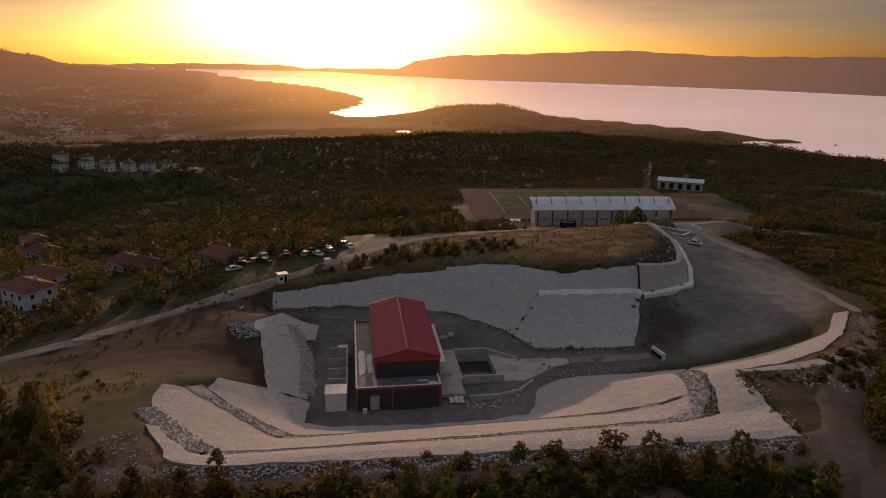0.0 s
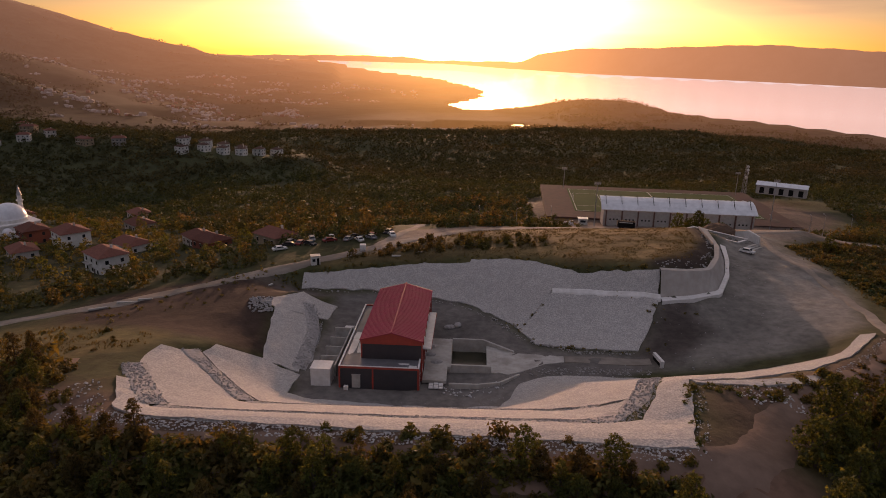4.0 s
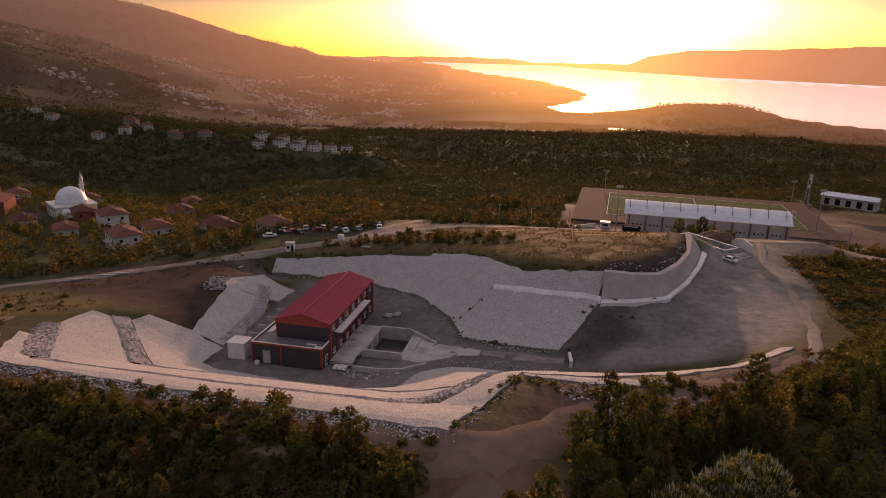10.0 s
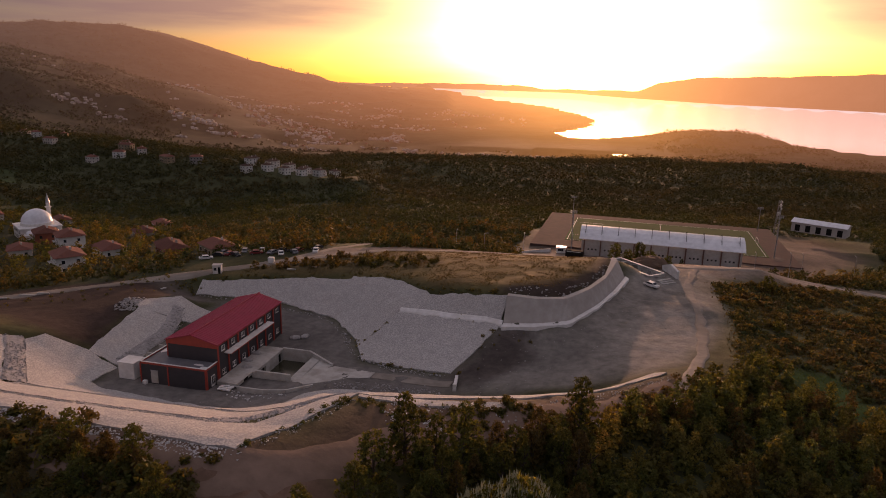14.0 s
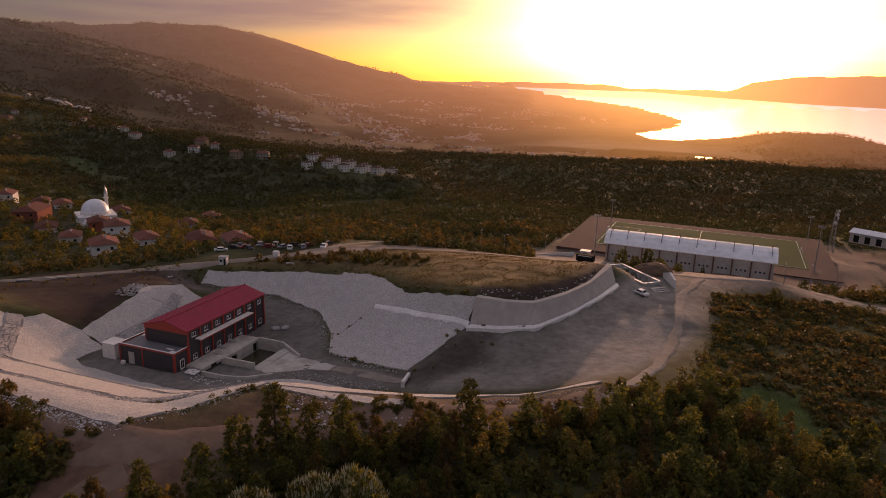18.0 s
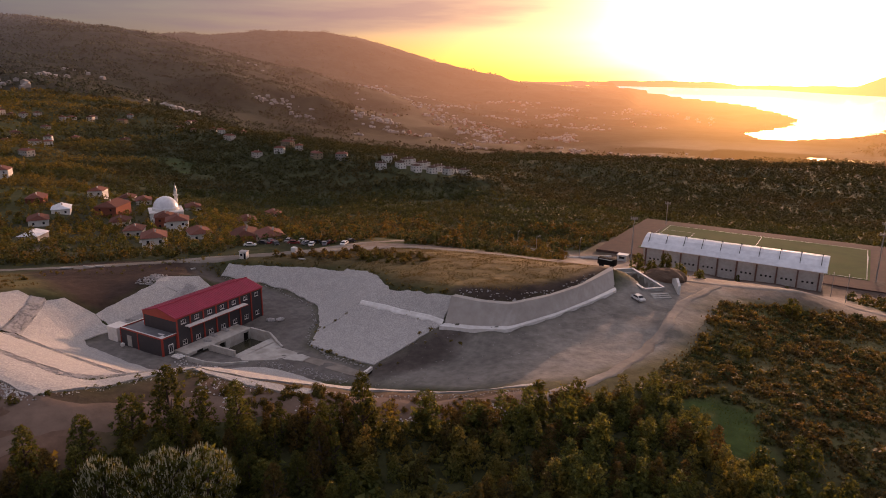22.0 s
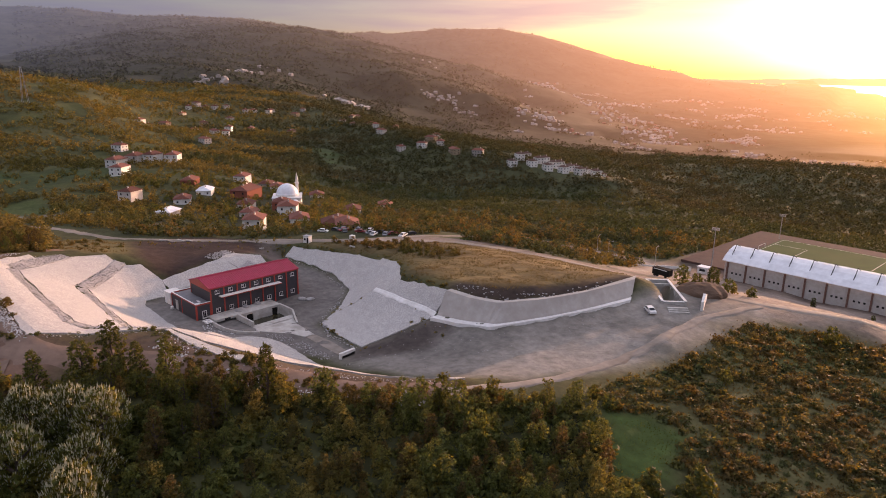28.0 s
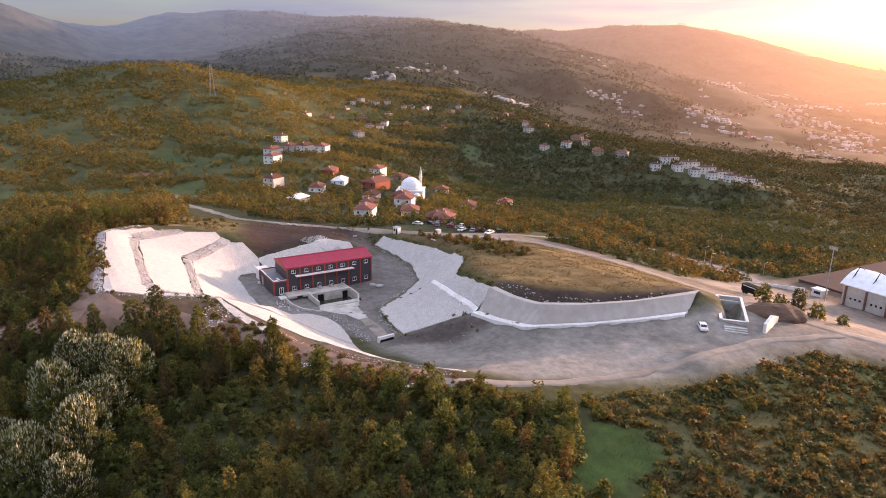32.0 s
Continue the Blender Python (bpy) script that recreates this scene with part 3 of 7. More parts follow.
def sample_lines(step=6.0):
    pts = []
    for line in LINES.values():
        near = line is LINES["wood_low"] or line is LINES["village"] or line is LINES["stadium"] or line is LINES["hilltop"] or line is LINES["yard"] \
            or line is LINES["wood_front"] or line is LINES["east_slope"] or line is LINES["left_field"] or line is LINES["pit_floor_mid"] or line is LINES["corner_low"]
        for a, b in zip(line, line[1:]):
            n = 1 if near else max(1, round(math.dist(a[:2], b[:2]) / step))
            pts += [tuple(a[i] + (b[i] - a[i]) * k / n for i in range(3)) for k in range(n)]
        pts.append(line[-1])
    # thin out points that fall on one another
    kept = []
    for p in pts:
        if all((p[0] - q[0]) ** 2 + (p[1] - q[1]) ** 2 > 2.2 for q in kept):
            kept.append(p)
    return np.array(kept, float)


def ridge_space(az, r):
    return np.stack([az / 8.0, np.log(r) * 5.0], -1)


_rid = np.array([p for line in RIDGES.values() for p in line], float)
_rid_at = ridge_space(_rid[:, 0], _rid[:, 1])
_rid_d = np.sqrt(((_rid_at[:, None] - _rid_at[None]) ** 2).sum(2))
_rid_w = np.linalg.solve(np.vstack([np.column_stack([_rid_d + np.eye(len(_rid)) * -0.02, np.ones(len(_rid))]), np.append(np.ones(len(_rid)), 0)]), np.append(_rid[:, 2], 0))


def far_height(x, y):
    dx, dy = x - CENTRE.x, y - CENTRE.y
    r = np.sqrt(dx * dx + dy * dy) + 1e-6
    at = ridge_space(np.degrees(np.arctan2(dx, dy)), np.clip(r, 200, 4800)).reshape(-1, 2)
    e = np.empty(len(at))
    for s in range(0, len(at), 20000):
        d = np.sqrt((at[s:s + 20000, None, 0] - _rid_at[None, :, 0]) ** 2 + (at[s:s + 20000, None, 1] - _rid_at[None, :, 1]) ** 2)
        e[s:s + 20000] = d @ _rid_w[:-1] + _rid_w[-1]
    return CENTRE.z + r * np.tan(np.radians(e.reshape(r.shape)))


def rolling(x, y, size, seed):
    """Smooth rolling noise of about 1, made of crossed waves."""
    rng = np.random.RandomState(seed)
    z = np.zeros_like(x)
    for k in range(9):
        a, f, p = rng.uniform(0, 6.283), rng.uniform(0.6, 1.9) * 6.283 / size, rng.uniform(0, 6.283, 2)
        z = z + np.sin((x * np.cos(a) + y * np.sin(a)) * f + p[0] + 1.3 * np.sin((y * np.cos(a) - x * np.sin(a)) * f * 0.7 + p[1]))
    return z / 4.0


_pts = sample_lines()
_ring = []
for k in range(30):
    a = 6.2832 * k / 30
    _ring.append((90 + 330 * math.sin(a), -90 + 330 * math.cos(a)))
_ring = np.array(_ring)
_ring = _ring[[all((p[0] - q[0]) ** 2 + (p[1] - q[1]) ** 2 > 900 for q in _pts) for p in _ring]]
_pts = np.vstack([_pts, np.column_stack([_ring, far_height(_ring[:, 0], _ring[:, 1])])])
_d = np.sqrt(((_pts[:, None, :2] - _pts[None, :, :2]) ** 2).sum(2))
_wts = np.linalg.solve(np.vstack([np.column_stack([_d, np.ones(len(_pts))]), np.append(np.ones(len(_pts)), 0)]), np.append(_pts[:, 2], 0))


def near_height(x, y):
    out = np.empty(x.shape)
    fx, fy, fo = x.ravel(), y.ravel(), out.ravel()
    for s in range(0, len(fx), 4000):
        d = np.sqrt((fx[s:s + 4000, None] - _pts[None, :, 0]) ** 2 + (fy[s:s + 4000, None] - _pts[None, :, 1]) ** 2)
        fo[s:s + 4000] = d @ _wts[:-1] + _wts[-1]
    return fo.reshape(x.shape)


def height(x, y):
    x, y = np.atleast_1d(np.asarray(x, float)), np.atleast_1d(np.asarray(y, float))
    r = np.hypot(x - 90, y + 90)
    f = np.clip((r - 300) / 90, 0, 1)
    f = f * f * (3 - 2 * f)
    z = np.empty(x.shape)
    close = f < 1
    z[close] = near_height(x[close], y[close]) * (1 - f[close])
    z[~close] = 0
    big = far_height(x, y) + np.clip((r - 500) / 1500, 0, 1) * (rolling(x, y, 520, 3) * 7 + rolling(x, y, 190, 5) * 4)
    return z + f * big


def ground_z(x, y):
    return float(height(x, y)[0])


def inside(px, py, poly):
    px, py = np.asarray(px, float), np.asarray(py, float)
    c = np.zeros(px.shape, bool)
    n = len(poly)
    for i in range(n):
        (x0, y0), (x1, y1) = poly[i][:2], poly[(i + 1) % n][:2]
        if y0 != y1:
            c ^= ((y0 > py) != (y1 > py)) & (px < (x1 - x0) * (py - y0) / (y1 - y0) + x0)
    return c


def edge_distance(px, py, line, closed=False):
    best = np.full(np.shape(px), 1e9)
    seg = list(zip(line, line[1:])) + ([(line[-1], line[0])] if closed else [])
    for a, b in seg:
        ax, ay, bx, by = a[0], a[1], b[0], b[1]
        l2 = (bx - ax) ** 2 + (by - ay) ** 2 + 1e-9
        t = np.clip(((px - ax) * (bx - ax) + (py - ay) * (by - ay)) / l2, 0, 1)
        best = np.minimum(best, np.hypot(px - ax - t * (bx - ax), py - ay - t * (by - ay)))
    return best


def meadow(x, y):
    """0 in woods, 1 on the open grass of the western hill, which lies in strips along the slope."""
    r, az = np.hypot(x - 90, y + 90), np.degrees(np.arctan2(x - 90, y + 90))
    n = rolling(x + 0.6 * y, y * 1.5, 130, 81) + 0.5 * rolling(x, y, 45, 82)
    west = np.clip((-56 - az) / 8, 0, 1) * np.clip((r - 255) / 60, 0, 1) * np.clip((1250 - r) / 200, 0, 1)
    return np.clip((n - 0.5) * 3 + 0.5, 0, 1) * west


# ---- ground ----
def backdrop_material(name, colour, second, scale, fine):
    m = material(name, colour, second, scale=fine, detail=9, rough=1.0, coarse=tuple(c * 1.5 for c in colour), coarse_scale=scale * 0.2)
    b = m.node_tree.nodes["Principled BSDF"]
    # emission shows the haze painted into the vertex colours
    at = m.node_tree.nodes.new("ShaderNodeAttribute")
    at.attribute_name = "painted_glow"
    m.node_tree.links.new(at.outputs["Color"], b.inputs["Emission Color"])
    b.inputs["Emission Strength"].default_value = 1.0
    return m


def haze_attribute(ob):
    """Paints distant haze as emission: warmer towards the sun, stronger far off."""
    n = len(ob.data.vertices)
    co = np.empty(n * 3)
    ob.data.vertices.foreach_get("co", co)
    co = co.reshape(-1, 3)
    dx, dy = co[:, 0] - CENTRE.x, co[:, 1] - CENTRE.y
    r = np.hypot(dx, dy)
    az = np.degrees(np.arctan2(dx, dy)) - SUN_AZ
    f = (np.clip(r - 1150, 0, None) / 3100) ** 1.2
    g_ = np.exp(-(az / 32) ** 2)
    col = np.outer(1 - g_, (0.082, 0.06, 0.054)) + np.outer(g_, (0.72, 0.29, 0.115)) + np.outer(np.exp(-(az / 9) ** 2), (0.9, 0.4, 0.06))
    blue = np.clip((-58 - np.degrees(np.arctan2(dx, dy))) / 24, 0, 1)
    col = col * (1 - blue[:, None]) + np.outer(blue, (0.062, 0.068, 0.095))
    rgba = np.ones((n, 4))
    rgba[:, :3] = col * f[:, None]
    at = ob.data.color_attributes.new("painted_glow", "FLOAT_COLOR", "POINT")
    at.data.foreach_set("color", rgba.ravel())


SLABS = [
    ("upper_pitching", [(-23.6, 45.3), (-10, 46.2), (5, 46.2), (20, 40.7), (28.6, 31.2), (32, 26), (40, 34), (52, 33), (65, 32.3), (66, 37.4), (56, 37.5), (46.7, 37.7), (37.5, 46), (30, 51), (20.8, 53.7), (20.4, 52.6), (8, 54), (-6, 52), (-23.8, 49.2)]),
    ("lower_pitching", [(32, 26), (35.5, 19.3), (46, 16.8), (57, 15.7), (61, 23), (65, 32.2), (52, 32.95), (40.1, 33.95)]),
    ("top_tier", [(-24, -43), (-30, -31.5), (-27.6, -29.6), (-22, -38.2), (-21, -39), (12, -40.9), (37, -41.9), (42.6, -40), (46.4, -32.5), (49.8, -23.5), (53.8, -12.5), (58.6, -4), (61.6, 0.2), (72, -2.6), (81, -4), (88.6, -1.6), (97.6, 8.4),
                  (99.4, 6.4), (88, -6), (75, -17), (62.5, -24.4), (52.2, -27.5), (49.5, -38), (46.8, -46), (46, -50.4), (13, -47.8), (-19.5, -45.2)]),
    ("middle_tier", [(-33.8, -10.7), (-34, -15), (-32.4, -21), (-20.6, -36.4), (12, -38.6), (36, -39.4), (40, -37.4), (42.6, -32), (38.6, -32), (34.5, -30.4), (10, -27.8), (-15, -25.4), (-30.4, -9.4)]),
    ("low_tier", [(-27, -3.1), (-19.4, -0.2), (-12, -1), (-12.6, -8), (-9, -9.8), (8, -10.6), (20, -10.3), (26.4, -9.3), (28.4, -6.4), (30.6, -0.4), (36.4, 3.1), (43.4, 3.9), (50.4, 3.1), (60.6, 0.5), (58, -3.9), (53.3, -12.2),
                  (46.4, -22.4), (43, -31), (39, -31), (36, -28.6), (34.5, -28), (10, -25.4), (-12.6, -22.4), (-28, -7.4)]),
    ("outer_strip", [(52.8, -29), (60, -28.2), (66.5, -27), (75, -24.6), (73.4, -22.3), (66, -24.9), (58, -26.6), (52.6, -27.8)]),
    ("left_strip_pitching", [(-19.4, -0.2), (-23.4, 21.4), (-19.4, 22.4), (-15, 24.6), (-13.6, 14), (-12.4, 0)]),
    ("left_end_pitching", [(-23.4, 21.5), (-27, 24), (-20, 33.6), (-11.8, 34.6), (-12.4, 26), (-19.4, 22.5)]),
]

POOL = (16.5, 4.5, 25.5, 18.0)
ZONES = [  # plan outline, colour of the soil, softness of its edge in metres
    ([(-120, -60), (130, -90), (210, 60), (160, 130), (60, 130), (-120, 60)], (0.046, 0.048, 0.02), 20),
    ([(60, 165), (170, 162), (215, 230), (210, 310), (60, 310), (50, 220)], (0.1, 0.074, 0.06), 6),
    ([(-200, 30), (-60, 60), (-30, 120), (-120, 180), (-250, 150)], (0.048, 0.047, 0.023), 20),
    ([(-66, 6), (-38, -2), (-26, -2), (-19, 3), (-24, 22), (-22, 44), (-48, 44), (-70, 30)], (0.04, 0.026, 0.021), 3),
    ([(-80, -16), (-44, -22), (-36, -10), (-40, -2), (-66, 6), (-86, 0)], (0.115, 0.09, 0.036), 5),
    ([(-18, 54), (20, 56), (36, 50), (48, 41), (66, 40), (78, 44), (90, 66), (91, 88), (50, 96), (10, 82)], (0.15, 0.105, 0.046), 3),
    ([(-18, 58), (20, 58), (40, 60), (38, 76), (8, 78)], (0.06, 0.05, 0.024), 5),
    ([(-10, 62), (20, 90), (60, 97), (110, 95), (150, 112), (150, 130), (90, 116), (40, 108), (0, 96)], (0.17, 0.135, 0.11), 3),
    ([(-13, -12), (10, -13), (30, -10), (58, 8), (58, 14), (36, 18), (28, 31), (18, 42), (0, 46), (-14, 44), (-12, 20)], (0.14, 0.128, 0.118), 2),
    ([(58, 15), (66, 32), (81, 37), (95, 76), (98, 92), (120, 108), (128, 92), (118, 48), (104, 18), (97, 11), (84, 7), (70, 5), (58, 8)], (0.195, 0.18, 0.16), 3),
    ([(56, 9), (57, 16), (66, 32), (72, 33), (74, 20), (64, 9)], (0.075, 0.062, 0.055), 2.5),
    ([(-24, 45), (-13, 44), (-18, 36), (-24, 34), (-40, 46)], (0.09, 0.075, 0.065), 3),
    ([(-46, -30), (-28, -36), (-22, -41), (46, -49), (52, -44), (56, -28), (63, -26), (99, 4), (104, 3), (107, -2), (84, -25), (66, -42), (54, -57), (20, -54.5), (-28, -50.5), (-48, -40)],
     (0.135, 0.086, 0.062), 4),
    ([(57, -48), (60, -36), (70, -29.5), (86, -17), (102, -1), (108, 8), (114, 14), (108, -4), (92, -22), (76, -36), (66, -46)], (0.06, 0.064, 0.025), 3),
    ([(44, -50), (60, -52), (54, -64), (46, -76), (34, -90), (22, -88), (32, -74), (40, -62)], (0.14, 0.085, 0.06), 4),
    ([(62, 116), (84, 116), (116, 104), (140, 98), (152, 101), (162, 122), (154, 168), (80, 176), (60, 184), (20, 192), (-6, 188), (14, 178), (50, 170)], (0.20, 0.16, 0.13), 3),
    ([(114, 24), (119, 60), (119, 90), (138, 106), (196, 124), (230, 100), (240, 20), (190, -10), (150, 10)], (0.078, 0.072, 0.03), 5),
    ([(122, 20), (127, 26), (134, 24), (137, 12), (131, 5), (126, 12)], (0.055, 0.085, 0.024), 2),
    ([(62, 39), (66, 38), (74, 39.5), (79, 42.5), (85, 54), (89.5, 66), (91.5, 86), (88, 87), (85, 68), (80, 56), (74, 47), (66, 43)], (0.045, 0.033, 0.027), 1.5),
    ([(-392, 29), (-358, 105), (-281, 82), (-294, 25)], (0.045, 0.058, 0.019), 8),
    ([(-330, -19), (-314, 17), (-289, 13), (-311, -21)], (0.15, 0.075, 0.05), 3),
    ([(-204, -35), (-212, -5), (-191, 25), (-176, 22), (-184, -9)], (0.17, 0.15, 0.125), 3),
    ([(-296, -86), (-265, -47), (-218, -40), (-222, -83)], (0.05, 0.068, 0.02), 8),
    ([(-102, 215), (-83, 249), (-75, 241), (-92, 207)], (0.06, 0.085, 0.026), 3),
    ([(-480, 380), (-430, 375), (-370, 322), (-400, 326)], (0.05, 0.075, 0.024), 6),
    ([(-134, 38), (-127, 54), (-111, 45), (-119, 31)], (0.13, 0.105, 0.075), 2),
    ([(-260, -60), (-190, -50), (-190, -12), (-250, -20)], (0.05, 0.075, 0.022), 4),
    ([(-250, -4), (-200, -2), (-190, 18), (-250, 26)], (0.055, 0.07, 0.022), 4),
    ([(-380, 10), (-340, 30), (-380, 50), (-410, 30)], (0.045, 0.066, 0.02), 4),
    ([(126, 62), (124, 90), (138, 104), (150, 100), (146, 84), (134, 66)], (0.075, 0.08, 0.028), 4),
    ([(104, 98), (126, 112), (150, 120), (180, 128), (186, 140), (150, 134), (112, 116)], (0.19, 0.15, 0.12), 4),
]


def axis(lo, hi, step, end):
    inner = list(np.arange(lo, hi + step / 2, step))
    out, s, v = [], step, lo
    left = []
    while v > -end:
        s = min(s * 1.09, 62)
        v -= s
        left.append(v)
    v, s = hi, step
    while v < end:
        s = min(s * 1.09, 62)
        v += s
        out.append(v)
    return np.array(left[::-1] + inner + out)


def polar(az, r, e):
    return (CENTRE.x + r * math.sin(radians(az)), CENTRE.y + r * math.cos(radians(az)), CENTRE.z + r * math.tan(radians(e)))


def lake_range(e):
    d = 200 / math.tan(radians(-e))
    return d if d < 3000 else 3000 + 1740 * (1 - math.exp(-(d - 3000) / 1740))


LAKE_E = np.linspace(-12, -0.3, 300)
LAKE_R = np.array([lake_range(e) for e in LAKE_E])


# the lake: its west shore is given as bearings by angle below the horizon
SHORE_E = [-9.0, -5.2, -4.87, -4.45, -3.97, -3.55, -2.95, -2.67, -2.28, -1.9, -1.35, -0.75, -0.35]
SHORE_AZ = [2.0, 1.4, 0.3, -2.3, -4.0, -2.1, -0.2, -2.0, -3.9, -7.2, -11.8, -13.5, -14.5]
KNOLL_AZ = [-16, 0, 3.6, 8.9, 12.9, 18.1, 25.7, 32.7, 45, 88]
KNOLL_R = [2300, 2600, 2850, 2950, 2850, 2650, 2400, 2150, 1900, 1900]


def far_shore(az):
    return float(np.interp(az, [-16, -2.7, 1.8, 9.3, 18.4, 32.8, 44, 60, 80], [-0.5, -0.62, -0.87, -1.15, -1.3, -1.53, -1.8, -2.2, -2.5]))


xs, ys = axis(-75, 165, 1.5, 4300), axis(-75, 126, 1.5, 4600)
GX, GY = np.meshgrid(xs, ys)
GZ = height(GX, GY)
far = np.clip((np.hypot(GX - 40, GY - 10) - 130) / 200, 0, 1)
GZ += rolling(GX, GY, 9, 11) * 0.10 + rolling(GX, GY, 4, 12) * 0.05 + far * (rolling(GX, GY, 40, 13) * 1.2)
# the land lies just above the lake on its west shore and just below it under the water
lr, la = np.hypot(GX - 90, GY + 90), np.degrees(np.arctan2(GX - 90, GY + 90))
le = np.interp(lr, LAKE_R, LAKE_E)
lz = CENTRE.z + lr * np.tan(np.radians(le))
wet = (la > np.interp(le, SHORE_E, SHORE_AZ)) & (la < 88) & (lr > np.interp(la, KNOLL_AZ, KNOLL_R))
GZ = np.where(wet, np.minimum(GZ, lz - 8), GZ)
dry = ~wet & (la > -16) & (la < 60) & (lr > 2000)
GZ = np.where(dry & (GZ < lz + 3), lz + 3, GZ)
GZ = np.where(dry & (la > -13) & (la < 2) & (lr > 3000), np.minimum(GZ, lz + 30), GZ)
# room for the stone pitching and the wall, which lie on the ground as sheets of their own
WALL_BAND = [p[:2] for p in LINES["wall_foot"]] + [p[:2] for p in LINES["wall_head"][::-1]]
for poly, deep in [(o_, 0.3) for _, o_ in SLABS] + [(WALL_BAND, 1.2)]:
    d = edge_distance(GX, GY, poly, True)
    GZ -= np.where(inside(GX, GY, poly), deep * np.clip(d / 1.2 + 0.3, 0, 1), 0)
CHAMBER = [(102.4, 81.6), (105.2, 84.6), (93.2, 98.8), (90.4, 96.0)]
GZ -= np.where(inside(GX, GY, CHAMBER), 4.4, 0)
GZ -= 0.25 * np.clip(1.6 - edge_distance(GX, GY, LINES["wall_foot"]) / 1.6, 0, 1)
soil = np.empty((*GX.shape, 4))
soil[...] = (0.05, 0.054, 0.023, 1)
wob = rolling(GX, GY, 14, 21) * 1.5
west_ = (np.clip((-52 - la) / 10, 0, 1) * np.clip((lr - 240) / 80, 0, 1))[..., None]
soil[..., :3] += west_ * (np.array((0.07, 0.068, 0.026)) - soil[..., :3])
soil[..., :3] += meadow(GX, GY)[..., None] * (np.array((0.05, 0.055, 0.018)) - soil[..., :3])
for poly, col, soft in ZONES:
    d = edge_distance(GX, GY, poly, True)
    d = np.where(inside(GX, GY, poly), d, -d) + wob * min(soft, 6) * 0.25
    f = np.clip(d / soft * 0.5 + 0.5, 0, 1)[..., None]
    soil[..., :3] = soil[..., :3] * (1 - f) + np.array(col) * f
ny, nx = GX.shape
idx = np.arange(nx * ny).reshape(ny, nx)
quads = np.stack([idx[:-1, :-1], idx[:-1, 1:], idx[1:, 1:], idx[1:, :-1]], -1).reshape(-1, 4)
cx, cy = (GX[:-1, :-1] + GX[1:, 1:]).ravel() / 2, (GY[:-1, :-1] + GY[1:, 1:]).ravel() / 2
keep = ~((cx > POOL[0]) & (cx < POOL[2]) & (cy > POOL[1]) & (cy < POOL[3])) & (np.hypot(cx - 90, cy + 90) < 1400)
far_keep = (np.hypot(cx - 90, cy + 90) >= 1400) & (np.hypot(cx - 90, cy + 90) < 4850)
ground = mesh_object("ground", np.column_stack([GX.ravel(), GY.ravel(), GZ.ravel()]).tolist(), quads[keep].tolist(), M["ground"], smooth=True)
attr = ground.data.color_attributes.new("soil", "FLOAT_COLOR", "POINT")
attr.data.foreach_set("color", soil.reshape(-1))
# beyond 1.4 km the land is a backdrop with sunlit haze painted as emission
used = np.unique(quads[far_keep])
renum = np.full(nx * ny, -1)
renum[used] = np.arange(len(used))
P_ = np.column_stack([GX.ravel(), GY.ravel(), GZ.ravel()])[used]
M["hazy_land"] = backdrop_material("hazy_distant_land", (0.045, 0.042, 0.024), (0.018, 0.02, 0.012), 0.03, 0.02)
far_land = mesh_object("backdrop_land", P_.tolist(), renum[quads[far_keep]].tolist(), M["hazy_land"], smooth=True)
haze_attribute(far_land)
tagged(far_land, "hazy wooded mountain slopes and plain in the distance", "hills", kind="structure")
tagged(ground, "dry earth, grass and woodland ground of a hillside", "ground", kind="structure")


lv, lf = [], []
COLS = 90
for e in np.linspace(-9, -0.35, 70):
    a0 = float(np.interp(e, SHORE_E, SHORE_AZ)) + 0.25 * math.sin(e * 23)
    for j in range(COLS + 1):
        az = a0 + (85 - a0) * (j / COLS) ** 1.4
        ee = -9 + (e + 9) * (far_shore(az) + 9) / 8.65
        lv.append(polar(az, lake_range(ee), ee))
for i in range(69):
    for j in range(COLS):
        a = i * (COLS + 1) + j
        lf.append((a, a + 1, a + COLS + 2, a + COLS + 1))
lake = tagged(mesh_object("backdrop_lake", lv, lf, M["water"], smooth=True), "wide calm lake with the low sun's shine painted as glow", "lake", kind="structure")

# reflected sky and sun painted as emission, brightest towards the sun's bearing
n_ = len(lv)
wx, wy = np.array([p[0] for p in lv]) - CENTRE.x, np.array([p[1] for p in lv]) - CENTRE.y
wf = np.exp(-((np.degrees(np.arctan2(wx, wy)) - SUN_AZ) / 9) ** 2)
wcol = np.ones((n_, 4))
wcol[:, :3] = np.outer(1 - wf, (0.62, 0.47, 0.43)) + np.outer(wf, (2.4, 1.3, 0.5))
at_ = lake.data.color_attributes.new("painted_glow", "FLOAT_COLOR", "POINT")
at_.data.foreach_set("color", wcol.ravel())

# far hills beyond the lake and the plain
RIDGE_AZ = [-30, -21, -17, -12, -7, -4.5, 3, 4.6, 7, 9, 13.7, 18, 22, 26, 30, 36, 55, 85]
RIDGE_E = [-0.2, -0.3, -0.2, -0.1, -0.15, -0.4, -0.35, 0.3, 0.75, 0.85, 1.0, 1.2, 1.36, 1.15, 0.95, 0.95, 1.1, 1.0]
hv, hf = [], []
HC = 240
for j in range(HC + 1):
    az = -30 + 115 * j / HC
    top = float(np.interp(az, RIDGE_AZ, RIDGE_E)) + 0.03 * math.sin(az * 1.7) + 0.02 * math.sin(az * 4.3 + 1)
    for k, f in enumerate((0, 0.3, 0.6, 0.85, 1.0)):
        e = (far_shore(az) - 0.05) * (1 - f) + top * f
        hv.append(polar(az, lake_range(min(far_shore(az), -0.35)) - 30 + 190 * f + 12 * math.sin(az * 3 + k), e))
